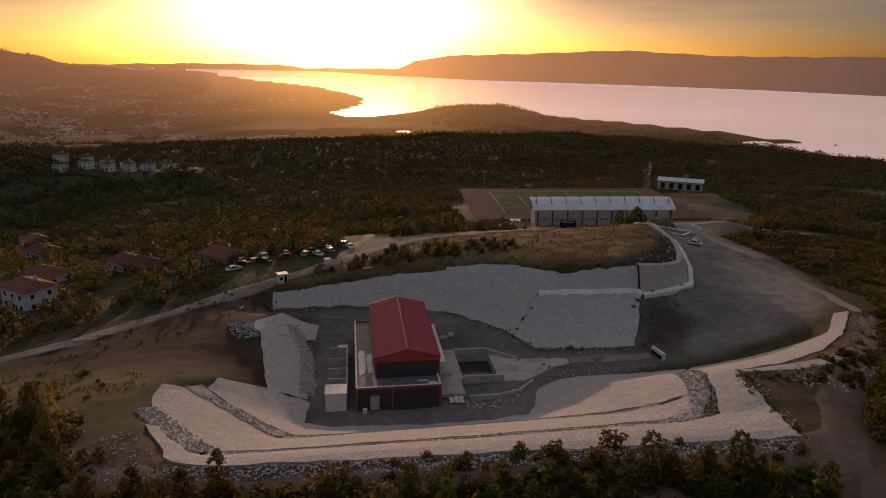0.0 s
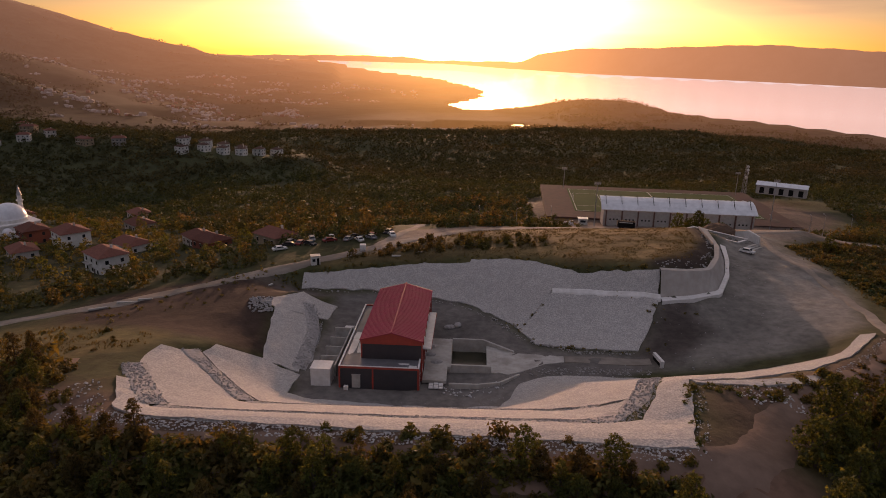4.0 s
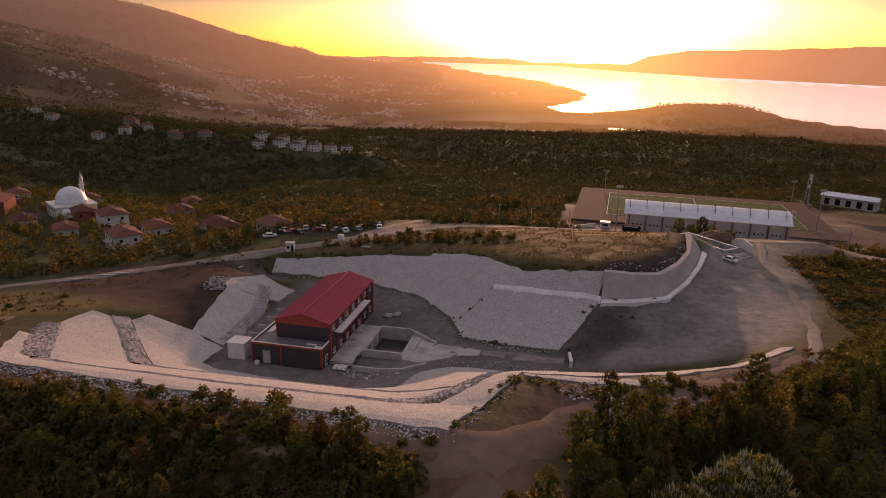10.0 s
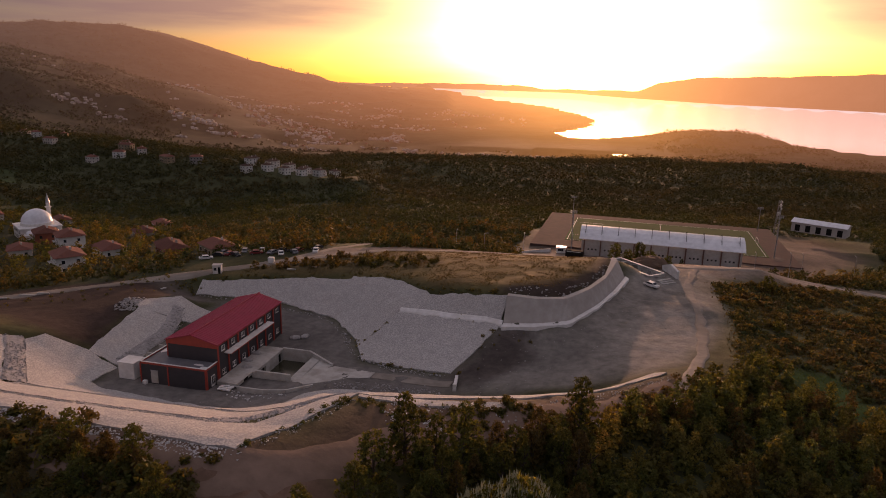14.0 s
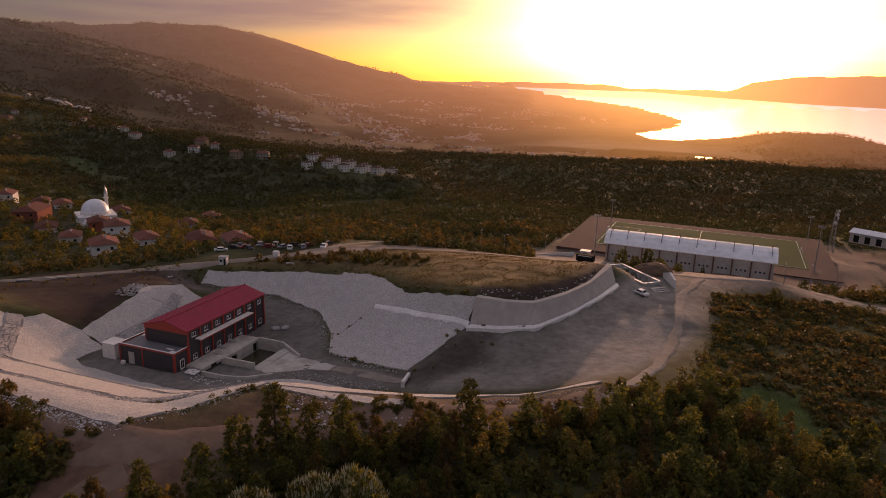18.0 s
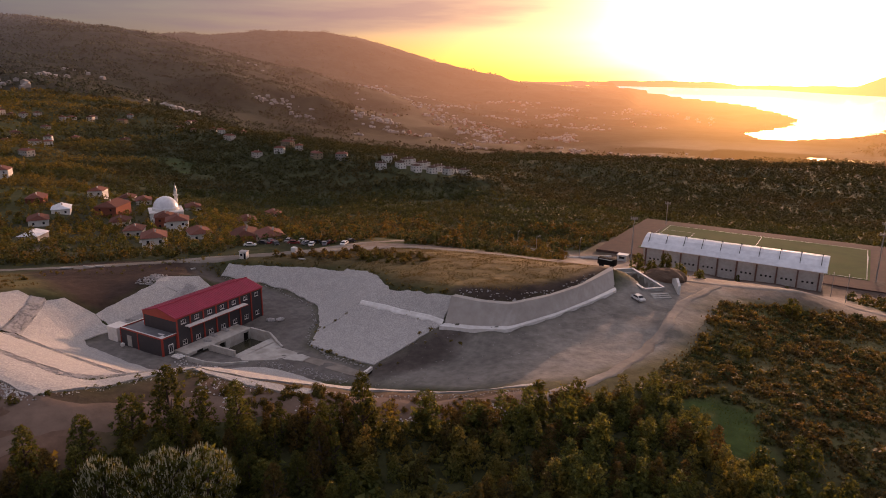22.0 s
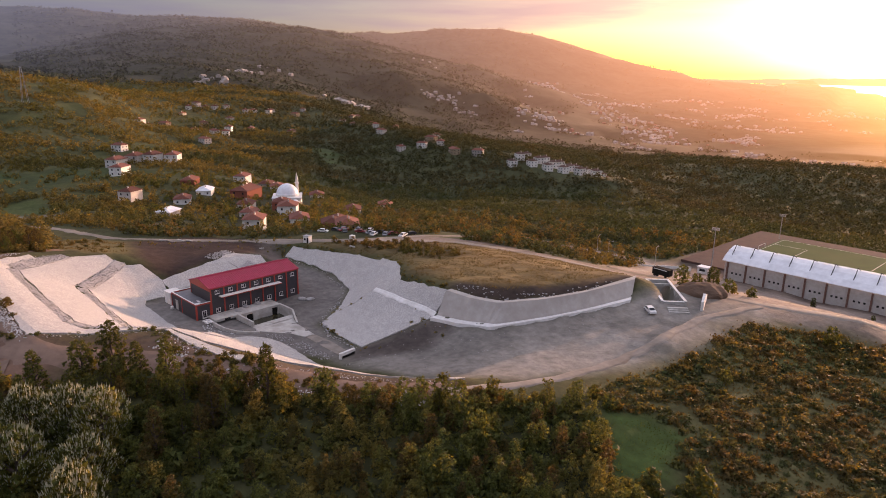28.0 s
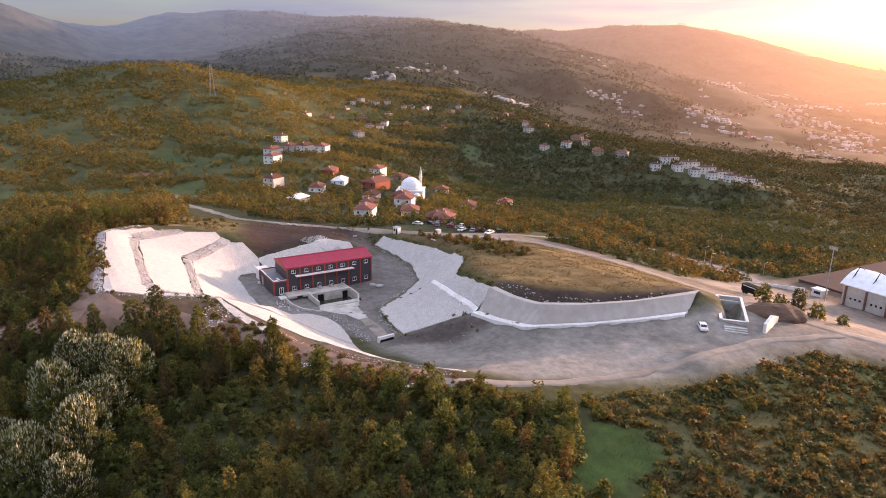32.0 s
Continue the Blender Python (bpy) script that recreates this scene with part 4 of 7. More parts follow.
for j in range(HC):
    for k in range(4):
        a = j * 5 + k
        hf.append((a, a + 5, a + 6, a + 1))
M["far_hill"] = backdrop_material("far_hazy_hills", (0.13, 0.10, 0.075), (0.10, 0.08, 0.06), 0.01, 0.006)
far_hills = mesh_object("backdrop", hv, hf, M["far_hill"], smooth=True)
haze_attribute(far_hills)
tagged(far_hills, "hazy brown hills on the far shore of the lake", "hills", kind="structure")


# ---- sheets that lie on the ground ----
def drape(name, outline, mat, lift=0.16, step=2.0, rim=0.6, parent=None, label="", rough_edge=0.0, relief=0.0, seed=0):
    """A sheet over the ground within a plan outline, with a rim that goes down into the ground."""
    rng = random.Random(seed)
    pts = []
    n = len(outline)
    for i in range(n):
        a, b = outline[i], outline[(i + 1) % n]
        k = max(1, round(math.dist(a[:2], b[:2]) / step))
        for j in range(k):
            t = j / k
            w_ = rough_edge if j else rough_edge * 0.3
            pts.append((a[0] + (b[0] - a[0]) * t + rng.uniform(-w_, w_), a[1] + (b[1] - a[1]) * t + rng.uniform(-w_, w_)))
    nb = len(pts)
    x0, x1 = min(p[0] for p in pts), max(p[0] for p in pts)
    y0, y1 = min(p[1] for p in pts), max(p[1] for p in pts)
    gx, gy = np.meshgrid(np.arange(x0, x1, step), np.arange(y0, y1, step))
    gx, gy = gx.ravel(), gy.ravel()
    ok = inside(gx, gy, pts) & (edge_distance(gx, gy, pts, True) > step * 0.45)
    allp = [Vector(p) for p in pts] + [Vector(p) for p in zip(gx[ok], gy[ok])]
    from_cdt = mathutils_cdt(allp, [], [list(range(nb))], 1, 1e-5)
    v2, faces = from_cdt[0], [f for f in from_cdt[2]]
    vx, vy = np.array([v.x for v in v2]), np.array([v.y for v in v2])
    vz = height(vx, vy) + lift + relief * rolling(vx, vy, 3.5, seed + 31)
    verts = np.column_stack([vx, vy, vz]).tolist()
    border = [i for i in range(nb)]
    base = len(verts)
    verts += [(verts[i][0], verts[i][1], verts[i][2] - rim) for i in border]
    faces = [tuple(f) for f in faces] + [(border[i], border[(i + 1) % nb], base + (i + 1) % nb, base + i) for i in range(nb)]
    return mesh_object(name, verts, faces, mat, parent, label, smooth=False)


from mathutils.geometry import delaunay_2d_cdt as mathutils_cdt

slope_works = thing("stone_slope", "pale stone-pitched slopes lining the excavated pit", "stone slope", kind="structure")
for k, (nm, outline) in enumerate(SLABS):
    drape(nm, outline, M["stone"], parent=slope_works, rough_edge=0.25, relief=0.05, seed=k)


# ---- the retaining wall round the hill ----
def loft(lower, upper, n):
    """Points at n even steps along two lines."""
    def along(line, t):
        d = [0]
        for a, b in zip(line, line[1:]):
            d.append(d[-1] + math.dist(a, b))
        s = t * d[-1]
        return tuple(float(np.interp(s, d, [p[i] for p in line])) for i in range(3))
    return [along(lower, k / n) for k in range(n + 1)], [along(upper, k / n) for k in range(n + 1)]


ret = thing("retaining_wall", "curved grey masonry retaining wall with a pale footing", "retaining wall", kind="structure")
lo, up = loft(LINES["wall_foot"], LINES["wall_head"], 34)
bm = bmesh.new()
rows = []
for p, q in zip(lo, up):
    n2 = Vector((q[1] - p[1], 0, 0))
    zt = q[2] + 0.5
    rows.append([bm.verts.new(v) for v in ((p[0], p[1], p[2] - 0.6), (p[0] * 0.35 + q[0] * 0.65, p[1] * 0.35 + q[1] * 0.65, zt), (q[0], q[1], zt), (q[0], q[1], q[2] - 1.5))])
for a, b in zip(rows, rows[1:]):
    for i in range(3):
        bm.faces.new((a[i], b[i], b[i + 1], a[i + 1]))
part("wall_face", bm, M["wallstone"], ret)
bm = bmesh.new()
rows = []
for p, q in zip(lo, up):
    d = Vector((p[0] - q[0], p[1] - q[1], 0)).normalized()
    rows.append([bm.verts.new(v) for v in ((p[0] + d.x * 1.9, p[1] + d.y * 1.9, p[2] - 0.8), (p[0] + d.x * 1.8, p[1] + d.y * 1.8, p[2] + 0.3), (p[0] - d.x * 0.5, p[1] - d.y * 0.5, p[2] + 0.36))])
for a, b in zip(rows, rows[1:]):
    for i in range(2):
        bm.faces.new((a[i], b[i], b[i + 1], a[i + 1]))
part("footing", bm, M["white"], ret, "pale concrete footing strip")


# ---- roads ----
def ribbon(name, line, width, mat, label, lift=0.1, edge=0.25, kind="structure", category="road", seed=1):
    rng = random.Random(seed)
    pts = []
    for a, b in zip(line, line[1:]):
        k = max(1, round(math.dist(a, b) / 4))
        pts += [(a[0] + (b[0] - a[0]) * j / k, a[1] + (b[1] - a[1]) * j / k) for j in range(k)]
    pts.append(line[-1])
    for _ in range(6):
        pts = [pts[0]] + [((p[0] + 2 * q[0] + r[0]) / 4, (p[1] + 2 * q[1] + r[1]) / 4) for p, q, r in zip(pts, pts[1:], pts[2:])] + [pts[-1]]
    verts, faces = [], []
    cols = 6
    for i, p in enumerate(pts):
        q, o = pts[min(i + 1, len(pts) - 1)], pts[max(i - 1, 0)]
        d = Vector((q[0] - o[0], q[1] - o[1])).normalized()
        wl_, wr_ = width / 2 + rng.uniform(-edge, edge), width / 2 + rng.uniform(-edge, edge)
        for c in range(cols + 1):
            s = -wl_ + (wl_ + wr_) * c / cols
            verts.append((p[0] - d.y * s, p[1] + d.x * s, 0))
    arr = np.array(verts)
    z = height(arr[:, 0], arr[:, 1]).reshape(-1, cols + 1)
    z = z + lift
    z[:, 0] -= lift * 2.5
    z[:, -1] -= lift * 2.5
    arr[:, 2] = z.ravel()
    for i in range(len(pts) - 1):
        for c in range(cols):
            a = i * (cols + 1) + c
            faces.append((a, a + 1, a + cols + 2, a + cols + 1))
    ob = mesh_object(name, arr.tolist(), faces, mat, smooth=True)
    return tagged(ob, label, category, kind=kind)


ribbon("bench_path", [(40.2, 33.9), (46, 33.4), (52, 33), (65.5, 32.4)], 1.5, M["white"], "pale concrete path along the bench of the slope", 0.42, 0.05, category="path", seed=9)
ribbon("road", [(-150, -4), (-95, 8), (-58, 24), (-36, 46), (-22, 57), (-8, 68), (8, 84), (40, 96), (90, 102), (120, 110), (150, 124), (190, 134)], 6.5, M["road"], "pale unpaved gravel road round the site", 0.16, 0.6)
ribbon("road_lane", [(-8, 68), (-2, 90), (4, 120), (-20, 150)], 4.5, M["road"], "dusty lane leading down to the village", 0.16, 0.5, seed=2)
ribbon("track", [(-46, -20), (-40, -40), (-20, -50), (20, -53), (48, -55), (60, -40), (66, -32), (84, -18), (101, 0)], 7, M["track"], "reddish earth track worn by vehicles", 0.12, 0.8, category="track", seed=3)
ribbon("track_rim", [(101, 0), (108, 20), (112, 50), (112, 80), (118, 106)], 3.0, M["road"], "dusty pale track along the edge of the yard", 0.2, 0.6, category="track", seed=6)
ribbon("track_branch", [(52, -55), (47, -64), (40, -74), (30, -86), (18, -100)], 5.5, M["track"], "reddish earth track dropping into the wood", 0.12, 0.7, category="track", seed=4)
ribbon("stadium_road", [(66, 118), (64, 150), (52, 176), (24, 188), (-20, 186), (-60, 176)], 6, M["road"], "pale road leading past the stadium", 0.16, 0.4, seed=5)


# ---- the power house ----
HX, HY, EAVE, RIDGE = 11.55, 27.7, 8.2, 9.75
hall = thing("power_house", "charcoal-clad two-storey hall with red sheet roof and red columns", "building")
bm = bmesh.new()
v = [bm.verts.new(p) for p in ((0, 0, -0.4), (HX, 0, -0.4), (HX, 0, EAVE), (HX / 2, 0, RIDGE - 0.15), (0, 0, EAVE), (0, HY, -0.4), (HX, HY, -0.4), (HX, HY, EAVE), (HX / 2, HY, RIDGE - 0.15), (0, HY, EAVE))]
for f in ((0, 1, 2, 3, 4), (9, 8, 7, 6, 5), (0, 4, 9, 5), (1, 6, 7, 2)):
    bm.faces.new([v[i] for i in f])
part("wall", bm, M["cladding"], hall)
for side in (-1, 1):
    bm = bmesh.new()
    x_out, x_mid = HX / 2 + side * (HX / 2 + 0.35), HX / 2
    z_out = EAVE - 0.1
    n = 46
    for k in range(n):
        y0, y1 = -0.45 + (HY + 0.9) * k / n, -0.45 + (HY + 0.9) * (k + 1) / n
        ys_ = (y0, y0 + 0.06, y0 + 0.12, y0 + 0.18, y1)
        zs_ = (0, 0.06, 0.06, 0, 0)
        for a in range(4):
            q = [bm.verts.new(p) for p in ((x_out, ys_[a], z_out + zs_[a]), (x_mid, ys_[a], RIDGE + zs_[a]), (x_mid, ys_[a + 1], RIDGE + zs_[a + 1]), (x_out, ys_[a + 1], z_out + zs_[a + 1]))]
            bm.faces.new(q)
    bmesh.ops.remove_doubles(bm, verts=bm.verts, dist=0.001)
    r = bmesh.ops.extrude_face_region(bm, geom=bm.faces[:])
    bmesh.ops.translate(bm, verts=[e for e in r["geom"] if isinstance(e, bmesh.types.BMVert)], vec=(0, 0, -0.12))
    part("roof_slope", bm, M["roof_red"], hall, "deep red ribbed sheet roof")
bm = bmesh.new()
rod(bm, (HX / 2, -0.5, RIDGE + 0.05), (HX / 2, HY + 0.5, RIDGE + 0.05), 0.16, sides=8)
part("ridge_cap", bm, M["roof_red"], hall)
for y in (-0.06, HY + 0.06):
    bm = bmesh.new()
    s = -1 if y < 0 else 1
    v = [bm.verts.new(p) for p in ((-0.2, y, EAVE - 1.0), (HX + 0.2, y, EAVE - 1.0), (HX + 0.2, y, EAVE), (HX / 2, y, RIDGE - 0.1), (-0.2, y, EAVE))]
    f = bm.faces.new(v)
    r = bmesh.ops.extrude_face_region(bm, geom=[f])
    bmesh.ops.translate(bm, verts=[e for e in r["geom"] if isinstance(e, bmesh.types.BMVert)], vec=(0, s * 0.12, 0))
    part("gable_band", bm, M["trim_red"], hall, "orange-red gable band")
BAY = HY / 7
for k in range(8):
    y = min(max(k * BAY, 0.1), HY - 0.1)
    boxed("column", M["trim_red"], hall, HX, y - 0.17, -0.3, HX + 0.22, y + 0.17, EAVE - 0.45, label="red column" if not k else "")
boxed("eave_beam", M["trim_red"], hall, HX + 0.005, -0.1, EAVE - 0.5, HX + 0.24, HY + 0.1, EAVE - 0.12)
for y in (0.0, HY):
    boxed("corner_post", M["trim_red"], hall, -0.12, y - 0.12, 4.3, 0.14, y + 0.12, EAVE - 0.9)


def window(parent, x, y, z, w_=1.25, h_=1.15, out=0.0):
    """A two-light white window on a wall that faces +x."""
    glass = boxed("window", M["glass"], parent, x - 0.05, y - w_ / 2, z, x + 0.03, y + w_ / 2, z + h_)
    bm = bmesh.new()
    t = 0.075
    for d in ((y - w_ / 2, z, y + w_ / 2, z + t), (y - w_ / 2, z + h_ - t, y + w_ / 2, z + h_), (y - w_ / 2, z + t, y - w_ / 2 + t, z + h_ - t), (y + w_ / 2 - t, z + t, y + w_ / 2, z + h_ - t),
              (y - t / 2, z + t, y + t / 2, z + h_ - t), (y - w_ / 2 + t, z + h_ * 0.62, y - t / 2, z + h_ * 0.62 + 0.07)):
        box(bm, x + 0.02, d[0], d[1], x + 0.1, d[2], d[3])
    part("frame", bm, M["white"], glass, "white frame")
    boxed("sill", M["white"], glass, x, y - w_ / 2 - 0.08, z - 0.1, x + 0.18, y + w_ / 2 + 0.08, z - 0.02)
    return glass


for k in range(7):
    window(hall, HX, (k + 0.5) * BAY, 6.2, h_=1.0)
    window(hall, HX, (k + 0.5) * BAY, 0.95)
can = boxed("canopy", M["white"], hall, HX, 0.6 * BAY, 5.28, HX + 1.7, 5.35 * BAY, 5.54, bevel=0.04, label="long white canopy slab")
boxed("fascia", M["trim_red"], can, HX + 1.72, 0.6 * BAY, 5.24, HX + 1.78, 5.35 * BAY, 5.42)
for k in range(1, 6):
    bm = bmesh.new()
    rod(bm, (HX + 0.1, k * BAY, 4.5), (HX + 1.5, k * BAY, 5.28), 0.05)
    part("bracket", bm, M["trim_red"], can)

annex = thing("annex", "flat-roofed charcoal annex with red trim and white coping", "building")
AX0, AX1, AY0, AH = -3.7, 11.45, -4.2, 4.3
bm = bmesh.new()
box(bm, AX0, AY0, -0.4, AX1, -0.01, AH - 0.35)
box(bm, AX0, 0.0, -0.4, -0.13, HY - 0.4, AH - 0.35)
part("wall", bm, M["cladding"], annex)
bm = bmesh.new()
box(bm, AX0 + 0.25, AY0 + 0.25, AH - 0.349, AX1 - 0.25, -0.14, AH - 0.2)
box(bm, AX0 + 0.25, -0.14, AH - 0.349, -0.14, HY - 0.6, AH - 0.2)
part("flat_roof", bm, M["membrane"], annex, "grey flat roof membrane")
bm = bmesh.new()
for d in ((AX0, AY0, AX1, AY0 + 0.25), (AX1 - 0.25, AY0 + 0.25, AX1, -0.02), (AX0, AY0 + 0.25, AX0 + 0.25, HY - 0.4), (AX0 + 0.25, HY - 0.65, -0.14, HY - 0.4)):
    box(bm, d[0], d[1], AH - 0.35, d[2], d[3], AH + 0.08)
part("parapet", bm, M["trim_red"], annex)
bm = bmesh.new()
for d in ((AX0 - 0.04, AY0 - 0.04, AX1 + 0.04, AY0 + 0.29), (AX1 - 0.29, AY0 + 0.29, AX1 + 0.04, -0.02), (AX0 - 0.04, AY0 + 0.29, AX0 + 0.29, HY - 0.36)):
    box(bm, d[0], d[1], AH + 0.08, d[2], d[3], AH + 0.15)
part("coping", bm, M["white"], annex, "white metal coping")
for x in (AX0, 2.6, AX1 - 0.3):
    boxed("column", M["trim_red"], annex, x, AY0 - 0.1, -0.3, x + 0.3, AY0 - 0.002, AH - 0.36)
boxed("column", M["trim_red"], annex, AX1 + 0.002, AY0, -0.3, AX1 + 0.12, AY0 + 0.3, AH - 0.36)
boxed("column", M["trim_red"], annex, AX1 + 0.002, -0.35, -0.3, AX1 + 0.12, -0.05, AH - 0.36)
d1 = boxed("door", M["concrete"], annex, -1.2, AY0 - 0.06, 0.0, 0.4, AY0 + 0.02, 2.7, label="grey steel double door")
boxed("frame", M["metal"], d1, -1.3, AY0 - 0.08, 2.7, 0.5, AY0 - 0.01, 2.8)
d2 = boxed("door", M["white"], annex, AX1 - 0.02, -2.6, 0.0, AX1 + 0.06, -1.3, 2.3, label="white glazed door")
boxed("pane", M["glass"], d2, AX1 + 0.055, -2.4, 0.4, AX1 + 0.07, -2.0, 2.1)
boxed("pane", M["glass"], d2, AX1 + 0.055, -1.9, 0.4, AX1 + 0.07, -1.5, 2.1)
for k, (x0, y0, x1, y1) in enumerate(((-3.2, 1, -1.7, 13), (-1.6, 1.6, -0.4, 11), (9.3, -3.6, 11.0, -2.4), (7.2, -2.3, 9.6, -1.6), (-3.3, -3.8, 1.5, -3.5))):
    rng = random.Random(k)
    n = 14
    cxm, cym, rx_, ry_ = (x0 + x1) / 2, (y0 + y1) / 2, (x1 - x0) / 2, (y1 - y0) / 2
    bm = bmesh.new()
    ring = []
    for i in range(n):
        a = 6.283 * i / n
        s = 1 / max(abs(math.cos(a)), abs(math.sin(a))) * rng.uniform(0.75, 0.98)
        ring.append(bm.verts.new((cxm + rx_ * s * math.cos(a), cym + ry_ * s * math.sin(a), AH - 0.19)))
    f = bm.faces.new(ring)
    r = bmesh.ops.extrude_face_region(bm, geom=[f])
    bmesh.ops.translate(bm, verts=[e for e in r["geom"] if isinstance(e, bmesh.types.BMVert)], vec=(0, 0, 0.03))
    part("foil_sheet", bm, M["white"], annex, "loose pale insulation sheet")

# ---- tailrace basin ----
basin = thing("tailrace_basin", "concrete tailrace basin with murky water below the hall", "basin")
x0, y0, x1, y1 = POOL
boxed("floor_slab", M["concrete"], basin, x0, y0, -4.2, x1, y1, -3.8)
bm = bmesh.new()
GATES = [(7.4, 9.4), (15.3, 17.1)]
edges_ = [y0] + [v for g_ in GATES for v in g_] + [y1]
for a, b in zip(edges_[::2], edges_[1::2]):
    box(bm, x0, a, -3.8, x0 + 0.6, b, 0.72)
for a, b in GATES:
    box(bm, x0, a, 0.1, x0 + 0.6, b, 0.72)
    box(bm, x0, a, -3.8, x0 + 0.6, b, -2.2)
bw = part("gate_wall", bm, M["concrete"], basin)
for a, b in GATES:
    boxed("gate_opening", M["dark"], bw, x0 + 0.02, a, -2.2, x0 + 0.14, b, 0.1, label="dark draft tube opening")
boxed("end_sill", M["concrete"], basin, x1 - 1.0, y0, -3.8, x1 + 1.2, y1 - 1.0, -0.25, label="broad concrete end sill")


def low_wall(name, line, z0, z1, thick, mat, parent):
    """A low wall along a line in plan; z1: its height at every corner."""
    for (a, b), (h0, h1) in zip(zip(line, line[1:]), zip(z1, z1[1:])):
        n_w = Vector((b[1] - a[1], a[0] - b[0])).normalized() * thick / 2
        bm = bmesh.new()
        vs = [bm.verts.new((p[0] + s_ * n_w.x, p[1] + s_ * n_w.y, z)) for p, h in ((a, h0), (b, h1)) for s_ in (-1, 1) for z in (z0, h)]
        bmesh.ops.convex_hull(bm, input=vs)
        part(name, bm, mat, parent)


low_wall("side_wall", [(x0 + 0.62, y0 + 0.25), (25.2, y0 + 0.3)], -3.8, [1.1, 1.1], 0.5, M["concrete"], basin)
low_wall("side_wall", [(x0 + 0.62, y1 - 0.3), (23.8, y1 - 0.3), (30.4, 14.8)], -3.8, [0.95, 0.95, -0.2], 0.5, M["concrete"], basin)
low_wall("curb", [(17.0, -2.4), (22.6, -2.2), (26.8, -0.8), (30.8, 3.4)], -0.6, [0.75, 0.7, 0.6, 0.35], 0.4, M["concrete"], basin)
boxed("deck", M["concrete"], basin, HX + 0.3, -1.4, 0.02, x0 - 0.01, y1, 0.7, label="bare concrete deck above the gates")
boxed("opening", M["dark"], basin, x0 - 0.02, 1.2, 0.05, x0 + 0.02, 2.9, 0.6, label="dark side opening under the deck")
boxed("water", M["murky"], basin, x0 + 0.62, y0 + 0.51, -2.1, x1 - 1.01, y1 - 0.56, -2.0, label="murky brown standing water")


# ---- woods ----
HOUSES = [
    (-91, 72, -38, 11, 9, 2, "two-storey white house with red hipped roof", "white_render"), (-99, 101, -30, 12, 9, 1, "long low house with faded red roof", "white_render"),
    (-77, 108, -45, 10, 9, 1, "red-roofed cottage by the lane", "render"), (-43, 88, -35, 11, 9, 1, "ochre barn with a terracotta roof", "barn_wall"),
    (-122, 152, -40, 11, 9, 1, "low house with terracotta roof among trees", "render"), (-128, 113, -40, 11, 10, 2, "two-storey pale house with red hipped roof", "white_render"),
    (-203, 130, -60, 18, 12, 2, "large brick house with red tile roof", "brick_wall"), (-222, 112, -35, 13, 9, 1, "white bungalow with pale roof", "white_render"),
    (-156, 60, -55, 10, 8, 1, "pale shed with a light sheet roof", "render"), (-204, 89, -30, 13, 9, 1, "low white house behind hedges", "white_render"),
    (-256, 118, -40, 14, 9, 1, "brick house with dark red roof", "brick_wall"), (-262, 160, -50, 12, 9, 2, "two-storey pink-white house with red roof", "white_render"),
    (-228, 168, -35, 12, 9, 1, "low white house by the mosque", "white_render"), (-251, 173, -45, 12, 9, 1, "red-roofed house in the village", "render"),
    (-192, 176, -35, 11, 9, 1, "cottage with red roof behind the mosque", "render"), (-133, 93, -45, 10, 8, 1, "small house half hidden in trees", "render"),
    (-145, 196, -45, 11, 9, 1, "red-roofed house below the mosque", "render"), (-69, 99, -35, 10, 9, 1, "low cottage with dark red roof", "brick_wall"),
    (-149, 122, -40, 10, 9, 2, "red-roofed two-storey village house", "brick_wall"), (-171, 112, -40, 12, 9, 1, "terracotta-roofed house in gardens", "render"),
    (-348, 104, -60, 13, 10, 2, "two-storey house with red roof on the rise", "white_render"), (-357, 121, -50, 12, 10, 2, "two-storey pink house with red roof", "render"),
    (-352, 133, -60, 12, 10, 2, "two-storey pale house with red roof", "white_render"), (-345, 146, -40, 13, 10, 2, "two-storey lilac-white apartment house", "white_render"),
    (-303, 90, -50, 12, 9, 2, "white house with red roof at the village end", "white_render"), (-222, 66, -60, 10, 9, 2, "plain grey unfinished house", "render"),
]
UPPER = [(-750, 338), (-791, 367), (-830, 398), (-819, 407), (-808, 417), (-641, 237), (-691, 266), (-688, 286), (-774, 450), (-785, 470), (-771, 489), (-679, 335), (-627, 296), (-568, 308), (-508, 252), (-652, 389), (-815, 440),
         (-424, 134), (-788, 505), (-754, 527), (-785, 563), (-675, 564), (-724, 620), (-760, 661), (-590, 552), (-547, 525), (-498, 493), (-531, 548), (-400, 440), (-385, 460), (-604, 529), (-400, 490), (-372, 478), (-437, 536),
         (-298, 461), (-323, 450), (-730, 400), (-640, 350), (-560, 290), (-600, 420)]
BUILT = [(h[0], h[1], 7.5) for h in HOUSES] + [(u[0], u[1], 8.0) for u in UPPER] + [(-171, 140, 15.0)]


def clear_of_houses(x, y):
    ok = np.ones(x.shape, bool)
    for hx, hy, hr in BUILT:
        ok &= (x - hx) ** 2 + (y - hy) ** 2 > hr * hr
    return ok

